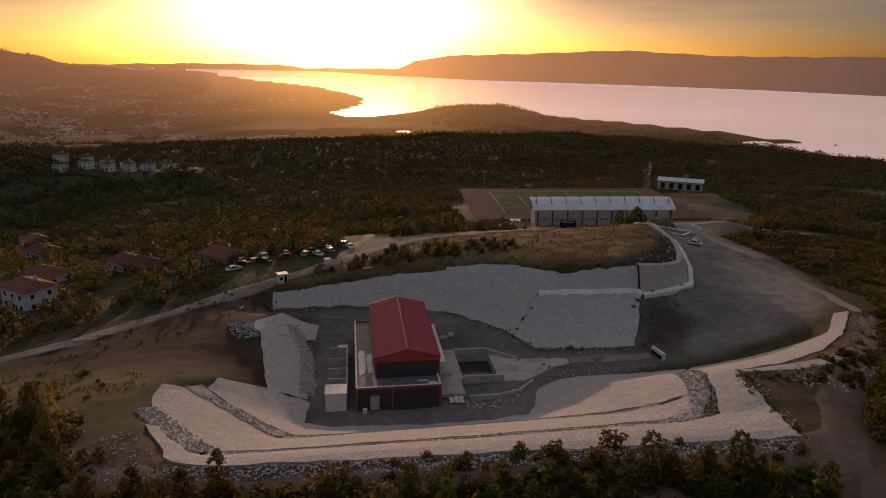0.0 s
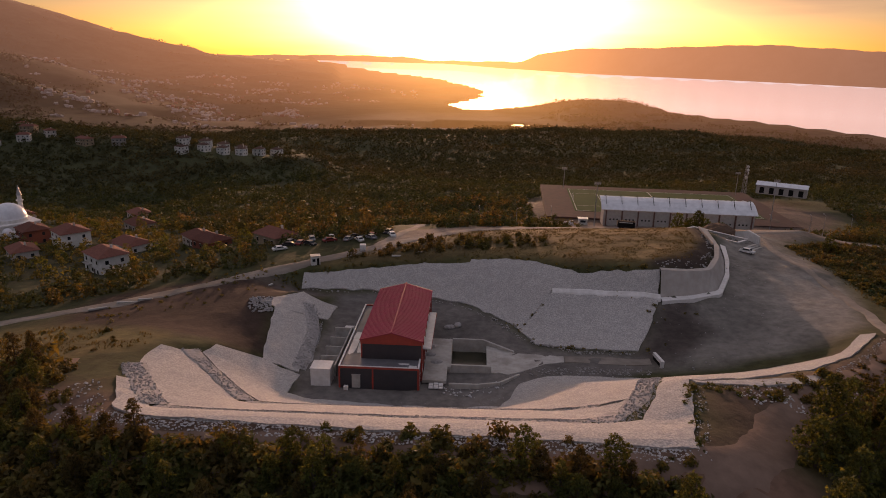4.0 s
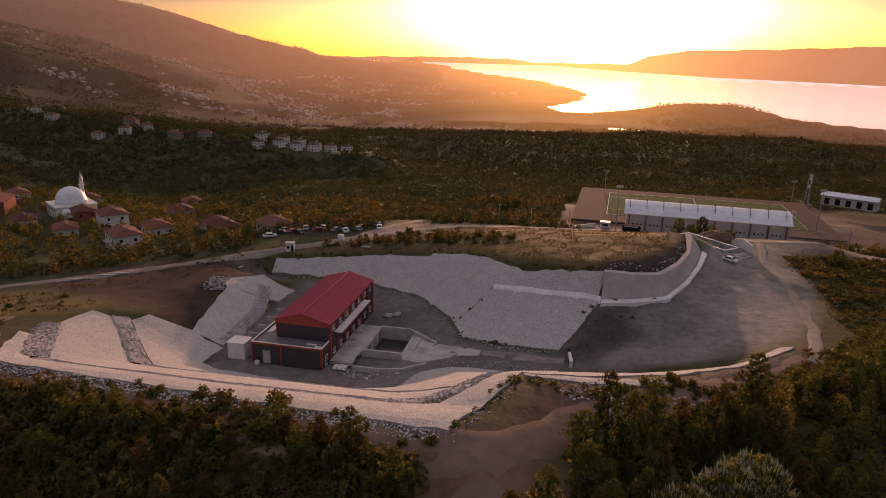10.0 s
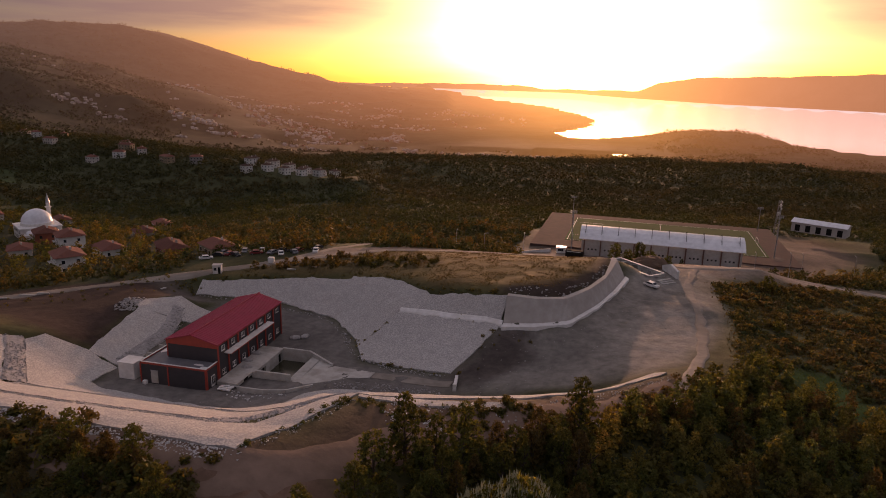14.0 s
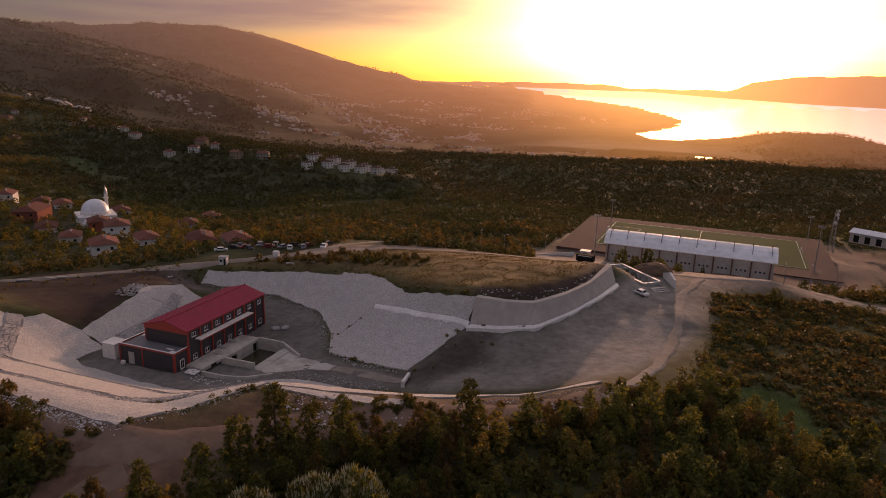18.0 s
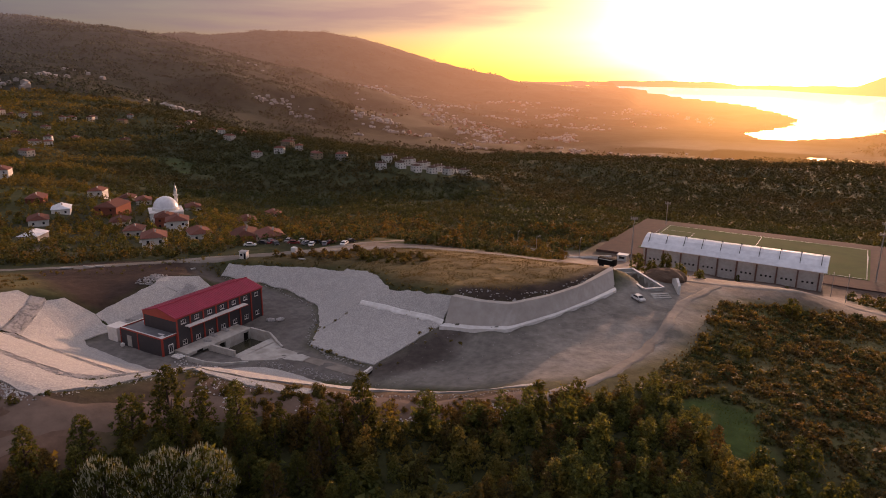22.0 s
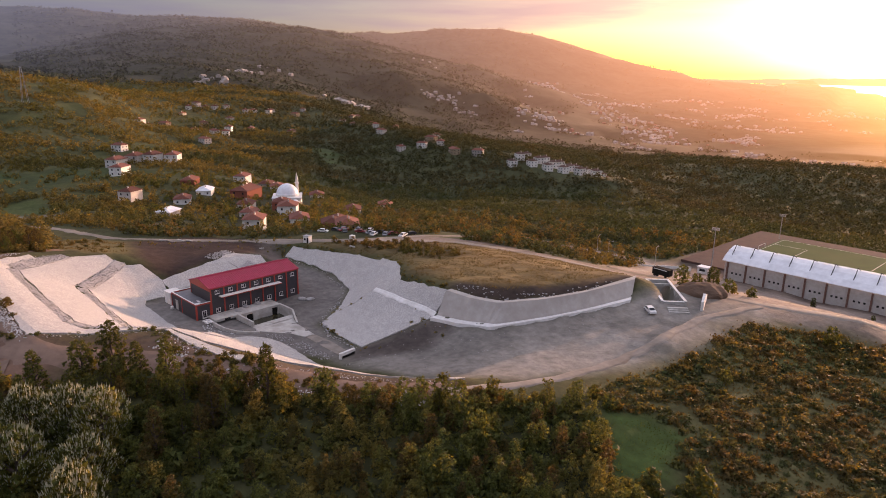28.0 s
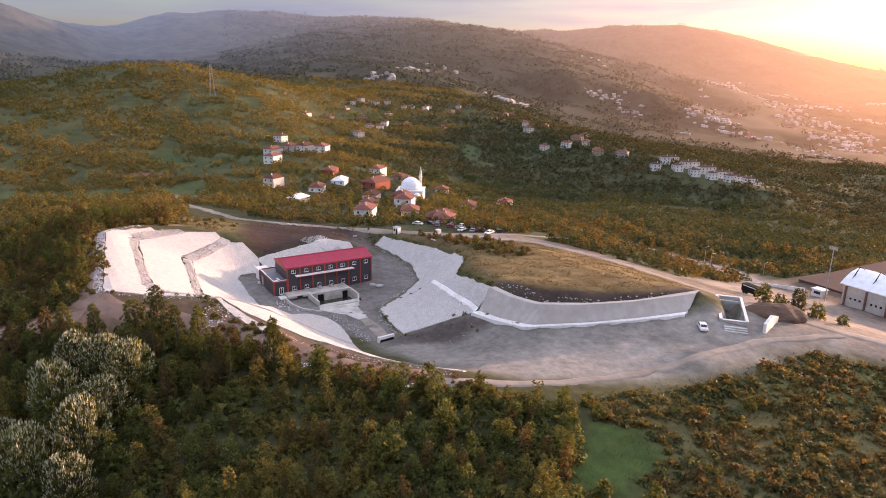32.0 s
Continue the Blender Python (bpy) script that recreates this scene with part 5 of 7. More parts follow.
SITE_HULL = [(-84, -8), (-46, -22), (-38, -34), (-31, -45), (-20, -48.6), (0, -50.2), (28, -53), (48, -55.6), (60, -52), (65, -42), (71, -34), (86, -21), (102, -3.5), (114, 17), (120, 50), (121, 90), (140, 106), (196, 126), (200, 142), (160, 136),
             (120, 126), (84, 118), (66, 150), (56, 172), (48, 176), (60, 150), (62, 116), (30, 104), (8, 98), (4, 124), (-8, 124), (-8, 84), (-26, 80), (-42, 72), (-36, 56), (-80, 26), (-150, 2), (-150, -8)]
STADIUM = [(52, 172), (168, 164), (212, 200), (240, 300), (190, 318), (54, 300)]
VILLAGE = [(-60, 62), (-40, 80), (-34, 100), (-80, 125), (-130, 170), (-230, 190), (-300, 170), (-280, 90), (-170, 45), (-110, 58)]
YARD = [(62, 116), (84, 116), (116, 104), (140, 98), (152, 101), (162, 122), (154, 168), (80, 176), (60, 184), (20, 193), (-30, 190), (-30, 182), (14, 178), (50, 170)]
GAP = [(46, -52), (58, -54), (52, -64), (45, -74), (34, -88), (24, -86), (34, -74), (42, -64)]
CLEARING = [(122, 20), (127, 26), (134, 24), (137, 12), (131, 5), (126, 12)]
SCRUB = [(114, 24), (119, 60), (119, 90), (138, 106), (196, 124), (230, 100), (240, 20), (190, -10), (150, 10)]
FIELDS = [[(-392, 29), (-358, 105), (-281, 82), (-294, 25)], [(-330, -19), (-314, 17), (-289, 13), (-311, -21)], [(-204, -35), (-212, -5), (-191, 25), (-176, 22), (-184, -9)], [(-296, -86), (-265, -47), (-218, -40), (-222, -83)],
          [(-102, 215), (-83, 249), (-75, 241), (-92, 207)], [(-480, 380), (-430, 375), (-370, 322), (-400, 326)], [(-134, 38), (-127, 54), (-111, 45), (-119, 31)], [(-260, -60), (-190, -50), (-190, -12), (-250, -20)], [(-250, -4), (-200, -2), (-190, 18), (-250, 26)], [(-380, 10), (-340, 30), (-380, 50), (-410, 30)]]


_bm = bmesh.new()
bmesh.ops.create_icosphere(_bm, subdivisions=1, radius=1.0)
ICO_V, ICO_F = np.array([v.co[:] for v in _bm.verts]), np.array([[v.index for v in f.verts] for f in _bm.faces])
_bm.free()


def turned(v, a, b):
    """Unit points turned by two angles each: v is (n, k, 3)."""
    ca, sa, cb, sb = np.cos(a)[:, None], np.sin(a)[:, None], np.cos(b)[:, None], np.sin(b)[:, None]
    x, y, z = v[..., 0] * ca - v[..., 1] * sa, v[..., 0] * sa + v[..., 1] * ca, v[..., 2]
    return np.stack([x, y * cb - z * sb, y * sb + z * cb], -1)


def sprays(c, r, rng):
    """Ragged leafy sprays of 20 faces at centres c with radii r."""
    n = len(c)
    v = turned(np.repeat(ICO_V[None], n, 0), rng.uniform(0, 6.283, n), rng.uniform(0, 6.283, n)) * rng.uniform(0.4, 1.42, (n, len(ICO_V), 1))
    v = v * r[:, None, :] + c[:, None, :]
    return v.reshape(-1, 3), (ICO_F[None] + (np.arange(n) * len(ICO_V))[:, None, None]).reshape(-1, 3)


def leafy(c, r, rng, m):
    """Open sprays of m leaf triangles each round the centres c, facing outward and up."""
    n = len(c) * m
    cc, rr = np.repeat(c, m, 0), np.repeat(r, m, 0)
    d = rng.normal(size=(n, 3))
    d /= np.linalg.norm(d, axis=1)[:, None]
    d[:, 2] = np.where(d[:, 2] < -0.3, -d[:, 2], d[:, 2])
    p = cc + d * rr * rng.uniform(0.35, 1.15, (n, 1))
    nrm = d + rng.normal(scale=0.5, size=(n, 3)) + np.array([0, 0, 0.35])
    nrm /= np.linalg.norm(nrm, axis=1)[:, None]
    t = np.cross(nrm, rng.normal(size=(n, 3)))
    t /= np.linalg.norm(t, axis=1)[:, None]
    b = np.cross(nrm, t)
    s_ = rr[:, :1] * rng.uniform(0.26, 0.54, (n, 1))
    v = np.stack([p - t * s_, p + t * s_ * rng.uniform(0.4, 1, (n, 1)) - b * s_ * 0.45, p + b * s_ * rng.uniform(0.7, 1.3, (n, 1))], 1)
    return v.reshape(-1, 3), np.arange(n * 3).reshape(-1, 3)


def leaf_blades(c, r, rng, size):
    """Single leaf triangles standing off the sprays; size is one number for each."""
    n = len(c)
    d = rng.normal(size=(n, 3))
    d /= np.linalg.norm(d, axis=1)[:, None]
    d[:, 2] = np.abs(d[:, 2]) - 0.25
    p = c + d * r * rng.uniform(0.9, 1.35, (n, 1))
    t, b = rng.normal(size=(n, 3)) * size[:, None], rng.normal(size=(n, 3)) * size[:, None]
    b[:, 2] = np.abs(b[:, 2])
    return np.stack([p - t * 0.5, p + t * 0.5, p + b], 1).reshape(-1, 3)


def crown_shape(f, round_top):
    """Half width of a crown at the height fraction f."""
    dome = np.sqrt(np.clip(1 - ((f - 0.36) / 0.68) ** 2, 0.03, 1))
    cone = np.clip(1.04 - f, 0.03, 1) ** 0.75 * np.clip(f * 5 + 0.45, 0, 1)
    return dome * round_top + cone * (1 - round_top)


def crowns(xs_, ys_, zs_, rng, wide, tall, k, blades_, round_top, stem=0.1, size=0.05, squash=0.95, puff=1.0, leaves=0):
    """Vertices and triangles of many crowns, each of k sprays and some loose blades."""
    n = len(xs_)
    f = (np.arange(k)[None] + rng.uniform(0, 1, (n, k))) / k
    rt = np.broadcast_to(np.asarray(round_top, float).reshape(-1, 1), (n, 1))
    a = rng.uniform(0, 6.283, (n, 1)) + np.arange(k)[None] * 2.4 + rng.normal(size=(n, k)) * 0.35
    lump = 1 + 0.2 * np.sin(a * 2 + rng.uniform(0, 6.283, (n, 1))) + rng.normal(size=(n, k)) * 0.1
    rad = crown_shape(f, rt) * wide[:, None] * 0.5 * rng.uniform(0.45, 0.88, (n, k)) * lump
    s_r = wide[:, None] * puff * 0.95 / math.sqrt(k) * rng.uniform(0.65, 1.2, (n, k)) * (1.15 - 0.4 * f)
    c = np.stack([xs_[:, None] + np.cos(a) * rad, ys_[:, None] + np.sin(a) * rad, zs_[:, None] + tall[:, None] * (stem + (0.96 - stem) * f) - 0.3 * s_r], -1).reshape(-1, 3)
    r = np.stack([s_r, s_r, s_r * squash], -1).reshape(-1, 3)
    v, t = leafy(c, r, rng, leaves) if leaves else sprays(c, r, rng)
    if blades_:
        pick = (np.arange(n)[:, None] * k + rng.randint(0, k, (n, blades_))).ravel()
        b = leaf_blades(c[pick], r[pick], rng, (wide * size)[:, None].repeat(blades_, 1).ravel())
        t = np.concatenate([t, len(v) + np.arange(len(b)).reshape(-1, 3)])
        v = np.concatenate([v, b])
    return v, t, c, r


def tri_mesh(name, v, t, mat, parent=None, label=""):
    me = bpy.data.meshes.new(name)
    m_ = len(t)
    me.vertices.add(len(v))
    me.vertices.foreach_set("co", np.ascontiguousarray(v, dtype=np.float32).ravel())
    me.loops.add(m_ * 3)
    me.loops.foreach_set("vertex_index", np.ascontiguousarray(t, dtype=np.int32).ravel())
    me.polygons.add(m_)
    me.polygons.foreach_set("loop_start", np.arange(m_, dtype=np.int32) * 3)
    me.polygons.foreach_set("use_smooth", np.zeros(m_, dtype=bool))
    me.materials.append(mat)
    me.update(calc_edges=True)
    ob = new(name, me)
    if parent is not None:
        ob.parent = parent
    if label:
        ob["label"] = label
    return ob


def make_tree(seed, tall, wide, mat, label, round_top=0.3, blossom=False, k=90, blades_=200):
    rng = np.random.RandomState(seed)
    tree = thing("tree", label, "tree", group="trees of the near wood")
    bm = bmesh.new()
    lean = rng.uniform(-0.25, 0.25, 2)
    rod(bm, (0, 0, -0.6), (lean[0], lean[1], tall * 0.7), 0.03 * tall, 0.01 * tall, 7)
    for j in range(6):
        a = 6.283 * j / 6 + rng.uniform(-0.4, 0.4)
        z0 = tall * rng.uniform(0.2, 0.5)
        tip = (math.cos(a) * wide * 0.3, math.sin(a) * wide * 0.3, z0 + tall * rng.uniform(0.12, 0.28))
        rod(bm, (lean[0] * z0 / tall, lean[1] * z0 / tall, z0), tip, 0.014 * tall, 0.005 * tall, 5)
    part("trunk", bm, M["bark"], tree)
    zero = np.zeros(1)
    v, t, c, r = crowns(zero, zero, zero, rng, np.array([wide]), np.array([tall]), k, blades_, round_top, size=0.04, puff=1.05, leaves=24)
    tri_mesh("crown", v, t, mat, tree)
    if blossom:
        pick = rng.randint(0, k, 1500)
        d = rng.normal(size=(1500, 3))
        d /= np.linalg.norm(d, axis=1)[:, None]
        d[:, 2] = np.abs(d[:, 2])
        p = c[pick] + d * r[pick] * rng.uniform(0.95, 1.2, (1500, 1))
        out = p - np.array([0, 0, tall * 0.3])
        out /= np.linalg.norm(out, axis=1)[:, None]
        up = (out * 0.6 + np.array([0, 0, 0.7])) * rng.uniform(0.25, 0.5, (1500, 1))
        side = np.cross(up, rng.normal(size=(1500, 3)))
        side /= np.linalg.norm(side, axis=1)[:, None] / 0.075
        q = np.stack([p - side, p + side, p + up], 1)[p[:, 2] > tall * 0.3].reshape(-1, 3)
        tri_mesh("blossom", q, np.arange(len(q)).reshape(-1, 3), M["blossom"], tree, "pale upright flower spikes")
    return tree


M["blossom"] = material("pale_blossom", (0.42, 0.4, 0.26), (0.29, 0.28, 0.17), scale=2, rough=0.8)
KINDS = [
    make_tree(1, 6.6, 4.0, M["leaf"], "dense green broadleaf tree at the wood's edge", 0.35),
    make_tree(2, 5.2, 3.9, M["leaf"], "rounded green broadleaf tree in the wood", 0.8),
    make_tree(3, 7.4, 3.7, M["leaf_brown"], "tall bronze-tinged oak in the wood", 0.2),
    make_tree(4, 4.8, 3.3, M["leaf_brown"], "small bronze oak sapling in the wood", 0.4),
    make_tree(5, 7.6, 2.7, M["leaf"], "slim dark conifer among the oaks", 0.0),
    make_tree(6, 7.6, 8.2, M["leaf"], "broad chestnut tree covered in pale blossom", 1.0, True, 170, 200),
    make_tree(7, 2.2, 2.6, M["leaf_brown"], "low bronze shrub on the slope", 0.9, k=30, blades_=60),
    make_tree(8, 3.0, 3.0, M["leaf"], "low green shrub on the slope", 0.8, k=34, blades_=60),
]


def wood_spots(lo, hi, step, allowed, seed):
    rng = np.random.RandomState(seed)
    gx, gy = np.meshgrid(np.arange(lo[0], hi[0], step), np.arange(lo[1], hi[1], step))
    gx, gy = gx.ravel() + rng.uniform(-0.42, 0.42, gx.size) * step, gy.ravel() + rng.uniform(-0.42, 0.42, gx.size) * step
    ok = allowed(gx, gy)
    return gx[ok], gy[ok], rng


def not_built(x, y):
    return ~inside(x, y, SITE_HULL) & ~inside(x, y, YARD) & ~inside(x, y, GAP) & ~inside(x, y, STADIUM) & ~inside(x, y, CLEARING) & ~inside(x, y, VILLAGE)


def near_wood(x, y):
    return not_built(x, y) & ~inside(x, y, SCRUB)


FRONT = [(-90, -20), (-47, -22), (-39, -34.5), (-32, -45.5), (-20, -49), (0, -50.6), (28, -53.4), (48, -56), (61, -52.5), (66, -42.5), (72, -34.5), (87, -21.5), (103, -4), (117, 18), (132, 8), (152, -14), (176, -50), (140, -84), (60, -92), (-30, -88), (-90, -62)]
x_, y_, rng = wood_spots((-100, -110), (190, 40), 3.3, lambda x, y: near_wood(x, y) & inside(x, y, FRONT), 3)
z_ = height(x_, y_)
edge = np.minimum(edge_distance(x_, y_, FRONT[1:11]), 40)
order = np.argsort(edge + rng.uniform(0, 8, len(edge)))
near_set, rest = order[:285], order[285:]
chest = [(75.8, -53), (79, -49.6), (71, -57.2), (80, -60.8), (85.5, -54.2), (93, -58), (101, -60), (94, -65)]


def plant(kind, x, y, z, s, turn):
    ob = copy_thing(KINDS[kind], pose(x, y, z, 0, 0, turn))
    ob.scale = (s, s, s * random.uniform(0.9, 1.12))
    return ob


for i in near_set:
    close_chest = any((x_[i] - c[0]) ** 2 + (y_[i] - c[1]) ** 2 < 24 for c in chest)
    if close_chest:
        continue
    # more bronze kinds in the west put the warm backlight into leaf colour
    k = int(rng.choice([0, 1, 2, 3, 4, 7], p=[0.16, 0.24, 0.14, 0.36, 0.01, 0.09] if x_[i] < 55 else [0.25, 0.27, 0.18, 0.14, 0.06, 0.10]))
    s = rng.uniform(0.65, 1.25)
    if x_[i] < 50:
        s *= 0.8
    plant(k, x_[i], y_[i], z_[i] - 0.1, s, rng.uniform(0, 360))
EDGE_TREES = [(61.5, -46), (64, -42.6), (67.5, -39.5), (70.5, -36), (74, -34), (77.5, -31), (81, -29.6), (84.5, -26), (88, -23.6), (91.5, -19.6), (95, -16), (98, -12), (101.5, -9), (104.5, -5), (108, 0), (111.5, 5), (114, 10)]
for cx_, cy_ in EDGE_TREES:
    plant(int(rng.choice([0, 1, 3, 1])), cx_ + rng.uniform(-0.6, 0.6), cy_ + rng.uniform(-0.6, 0.6), ground_z(cx_, cy_) - 0.1, rng.uniform(1.0, 1.55) * (1.0 if cx_ < 86 else 0.65), rng.uniform(0, 360))
for cx_, cy_ in chest:
    chestnut = plant(5, cx_, cy_, ground_z(cx_, cy_) - 0.1, rng.uniform(1.0, 1.2), rng.uniform(0, 360))
    chestnut.scale.z *= 1.22



def clumps(name, xs_, ys_, rng, mat, wide, tall, k, label, sink=0.2, blades_=0, round_top=(0.2, 1.0), puff=1.0, leaves=0):
    """One mesh of many crowns; wide: their width, tall: their height by width, k: sprays in each."""
    n = len(xs_)
    w_ = rng.uniform(wide[0], wide[1], n) * np.clip(1 + 0.22 * rolling(xs_, ys_, 12 * wide[1], 71), 0.6, 1.4)
    v, t, _, _ = crowns(xs_, ys_, height(xs_, ys_) - sink, rng, w_, w_ * rng.uniform(tall[0], tall[1], n), k, blades_, rng.uniform(round_top[0], round_top[1], n), stem=0.05, puff=puff, leaves=leaves)
    return tagged(tri_mesh(name, v, t, mat), label, "woodland", kind="stuff")


xr, yr = x_[rest], y_[rest]
far_chest = np.array([all((a - c[0]) ** 2 + (b - c[1]) ** 2 > 24 for c in chest) for a, b in zip(xr, yr)])
xr, yr = xr[far_chest], yr[far_chest]
# bronze share is raised west of x 55 to paint in the orange backlight
pick = rng.uniform(size=len(xr)) < np.where(xr < 55, 0.45, 0.68)
clumps("woodland", xr[pick], yr[pick], rng, M["leaf"], (2.2, 4.4), (1.1, 1.9), 34, "dense green young wood below the site", 0.2, 0, (0.1, 0.8), 1.05, 20)
clumps("woodland", xr[~pick], yr[~pick], rng, M["leaf_brown"], (2.0, 3.8), (1.1, 2.0), 34, "bronze young oaks in the wood below the site", 0.2, 0, (0.1, 0.7), 1.05, 20)
x2, y2, rng = wood_spots((-100, -110), (190, 40), 2.9, lambda x, y: near_wood(x, y) & inside(x, y, FRONT), 31)
clumps("undergrowth", x2, y2, rng, M["leaf"], (1.6, 3.6), (0.35, 0.8), 6, "dense undergrowth beneath the oaks", 0.2, 0, puff=1.1, leaves=18)
tx, ty, rng = wood_spots((-92, -80), (46, -40), 2.1, lambda x, y: near_wood(x, y) & inside(x, y, FRONT), 33)
tone = rng.uniform(size=len(tx))
for pick, mt, lab in ((tone < 0.55, "leaf_brown", "low bronze thicket along the front of the works"), (tone >= 0.55, "leaf_gold", "golden-green thicket along the front of the works")):
    clumps("thicket", tx[pick], ty[pick], rng, M[mt], (1.5, 3.2), (0.7, 1.25), 8, lab, 0.2, 0, (0.4, 1.0), 1.1, 16)
sx, sy = [], []
for a_, b_ in (((-26, -49), (13, -51.5)), ((13, -51.5), (44, -55)), ((66, -31), (82, -20)), ((82, -20), (98, -7)), ((98, -7), (108, 8)), ((-46, -26), (-34, -44))):
    for _ in range(60):
        f_ = rng.uniform(0, 1)
        sx.append(a_[0] + (b_[0] - a_[0]) * f_ + rng.normal() * 2.2)
        sy.append(a_[1] + (b_[1] - a_[1]) * f_ + rng.normal() * 1.6)
clumps("scrub", np.array(sx), np.array(sy), rng, M["leaf_brown"], (0.4, 2.1), (0.5, 0.95), 7, "low scrub along the earth berm", 0.1, 0, puff=1.1, leaves=22)
wx_, wy_ = [], []
for line, n_w, off in (([(-24, 50), (-6, 53), (8, 55), (20, 54.6), (30, 52), (38, 47), (47, 38.6), (56, 38.4), (65, 38.2)], 90, 0.5), ([(32, 26), (40, 34), (52, 33), (65, 32.3)], 16, 0.3), ([(28.6, 31.2), (32, 26), (35.5, 19.3), (46, 16.8), (57, 15.7)], 14, 0.4),
                       ([(-48, 44), (-30, 46), (-24, 46)], 40, 1.4), ([(-66, 6), (-48, 18), (-40, 34), (-34, 50)], 60, 5.0), ([(60, 12), (66, 30), (72, 26)], 14, 2.0), ([(52, -30), (58, -30), (64, -30), (76, -22)], 40, 1.6),
                       ([(46, -52), (49.5, -38), (52.5, -29)], 26, 0.7), ([(118, 30), (122, 60), (122, 88), (138, 103)], 130, 1.5)):
    for _ in range(n_w):
        q = rng.uniform(0, len(line) - 1.001)
        p0, p1, q1 = line[int(q)], line[int(q) + 1], q % 1
        wx_.append(p0[0] + (p1[0] - p0[0]) * q1 + rng.normal() * off)
        wy_.append(p0[1] + (p1[1] - p0[1]) * q1 + rng.normal() * off)
clumps("weeds", np.array(wx_), np.array(wy_), rng, M["leaf_gold"], (0.25, 0.95), (0.4, 0.9), 4, "weeds and low bushes along the edges of the works", 0.0, 0, puff=1.1, leaves=14)
# scrub on the east slope
xs2, ys2, rng = wood_spots((110, -20), (232, 130), 1.5, lambda x, y: inside(x, y, SCRUB) & (rolling(x, y, 17, 44) > -0.75) & ~inside(x, y, CLEARING) & ~inside(x, y, SITE_HULL), 5)
tone = rng.uniform(size=len(xs2)) + 0.2 * rolling(xs2, ys2, 25, 45)
for pick, mt, lab in ((tone < 0.5, "leaf_brown", "dry bronze scrub covering the east slope"), (tone > 0.75, "leaf_gold", "golden-green shrubs on the east slope"), ((tone >= 0.5) & (tone <= 0.75), "leaf_green", "green bushes among the scrub of the east slope")):
    clumps("scrub", xs2[pick], ys2[pick], rng, M[mt], (0.7, 2.4), (0.35, 0.75), 5, lab, 0.2, 0, puff=1.1, leaves=15)
# mid woods round the site, behind the road and by the village
VILLAS = [(-256, 452), (-215, 428), (-118, 446), (-112, 530), (-150, 540), (-256, 500)]
ESTATE = [(-236, 470), (-205, 440), (-128, 458), (-128, 520), (-160, 526), (-236, 492)]


def mid(x, y, lo_, hi_):
    r = np.hypot(x - 90, y + 90)
    az = np.degrees(np.arctan2(x - 90, y + 90))
    open_land = np.zeros(x.shape, bool)
    for f_ in FIELDS:
        open_land |= inside(x, y, f_) & (rolling(x, y, 24, 86) > -0.55)
    unseen = ((x > 215) & (y < 60)) | ((x < -130) & (y < -110) & (r < 300)) | (y < -130) | (x > 330) & (r < 500) | (az < -101) | (az > 62)
    wild = (r > lo_) & (r < hi_) & ~unseen & ~open_land & (rolling(x, y, 90, 8) > -0.85) & (meadow(x, y) < 0.5 + 0.45 * rolling(x, y, 16, 83))
    wild &= ~(inside(x, y, ESTATE) | (inside(x, y, VILLAS) & (rolling(x, y, 30, 41) > 0.1)))
    ok = np.zeros(x.shape, bool)
    ok[wild] = not_built(x[wild], y[wild]) & ~inside(x[wild], y[wild], FRONT) & ~inside(x[wild], y[wild], SCRUB) & clear_of_houses(x[wild], y[wild])
    return ok


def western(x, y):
    """True for trees of the western hill, where sunlight is put into the leaf colour."""
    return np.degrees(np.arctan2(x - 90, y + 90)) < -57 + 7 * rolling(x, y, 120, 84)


x3, y3, rng = wood_spots((80, -130), (330, 70), 4.0, lambda x, y: mid(x, y, 0, 420), 36)
clumps("woodland", x3, y3, rng, M["leaf"], (2.2, 4.6), (0.8, 1.5), 14, "young green wood on the east slope", 0.2, 0, (0.2, 0.9), 1.05, 18)
east = lambda x, y: (x > 80) & (y < 70)
x3, y3, rng = wood_spots((-420, -170), (420, 430), 4.2, lambda x, y: ~east(x, y) & mid(x, y, 0, 360), 6)
gold = western(x3, y3)
half = (rng.uniform(size=len(x3)) < 0.6 + 0.3 * rolling(x3, y3, 70, 85)) & ~gold
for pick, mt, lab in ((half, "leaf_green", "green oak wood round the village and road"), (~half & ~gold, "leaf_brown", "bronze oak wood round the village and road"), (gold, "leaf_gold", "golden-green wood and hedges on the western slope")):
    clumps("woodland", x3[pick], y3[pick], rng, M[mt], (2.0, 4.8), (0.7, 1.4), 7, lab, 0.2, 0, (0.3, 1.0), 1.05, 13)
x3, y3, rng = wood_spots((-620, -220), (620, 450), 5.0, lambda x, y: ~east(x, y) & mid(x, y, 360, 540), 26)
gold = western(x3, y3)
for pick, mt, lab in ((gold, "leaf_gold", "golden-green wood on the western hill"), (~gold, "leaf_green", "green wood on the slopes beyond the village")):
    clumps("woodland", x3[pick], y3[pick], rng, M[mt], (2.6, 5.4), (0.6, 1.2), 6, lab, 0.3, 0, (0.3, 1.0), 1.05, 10)
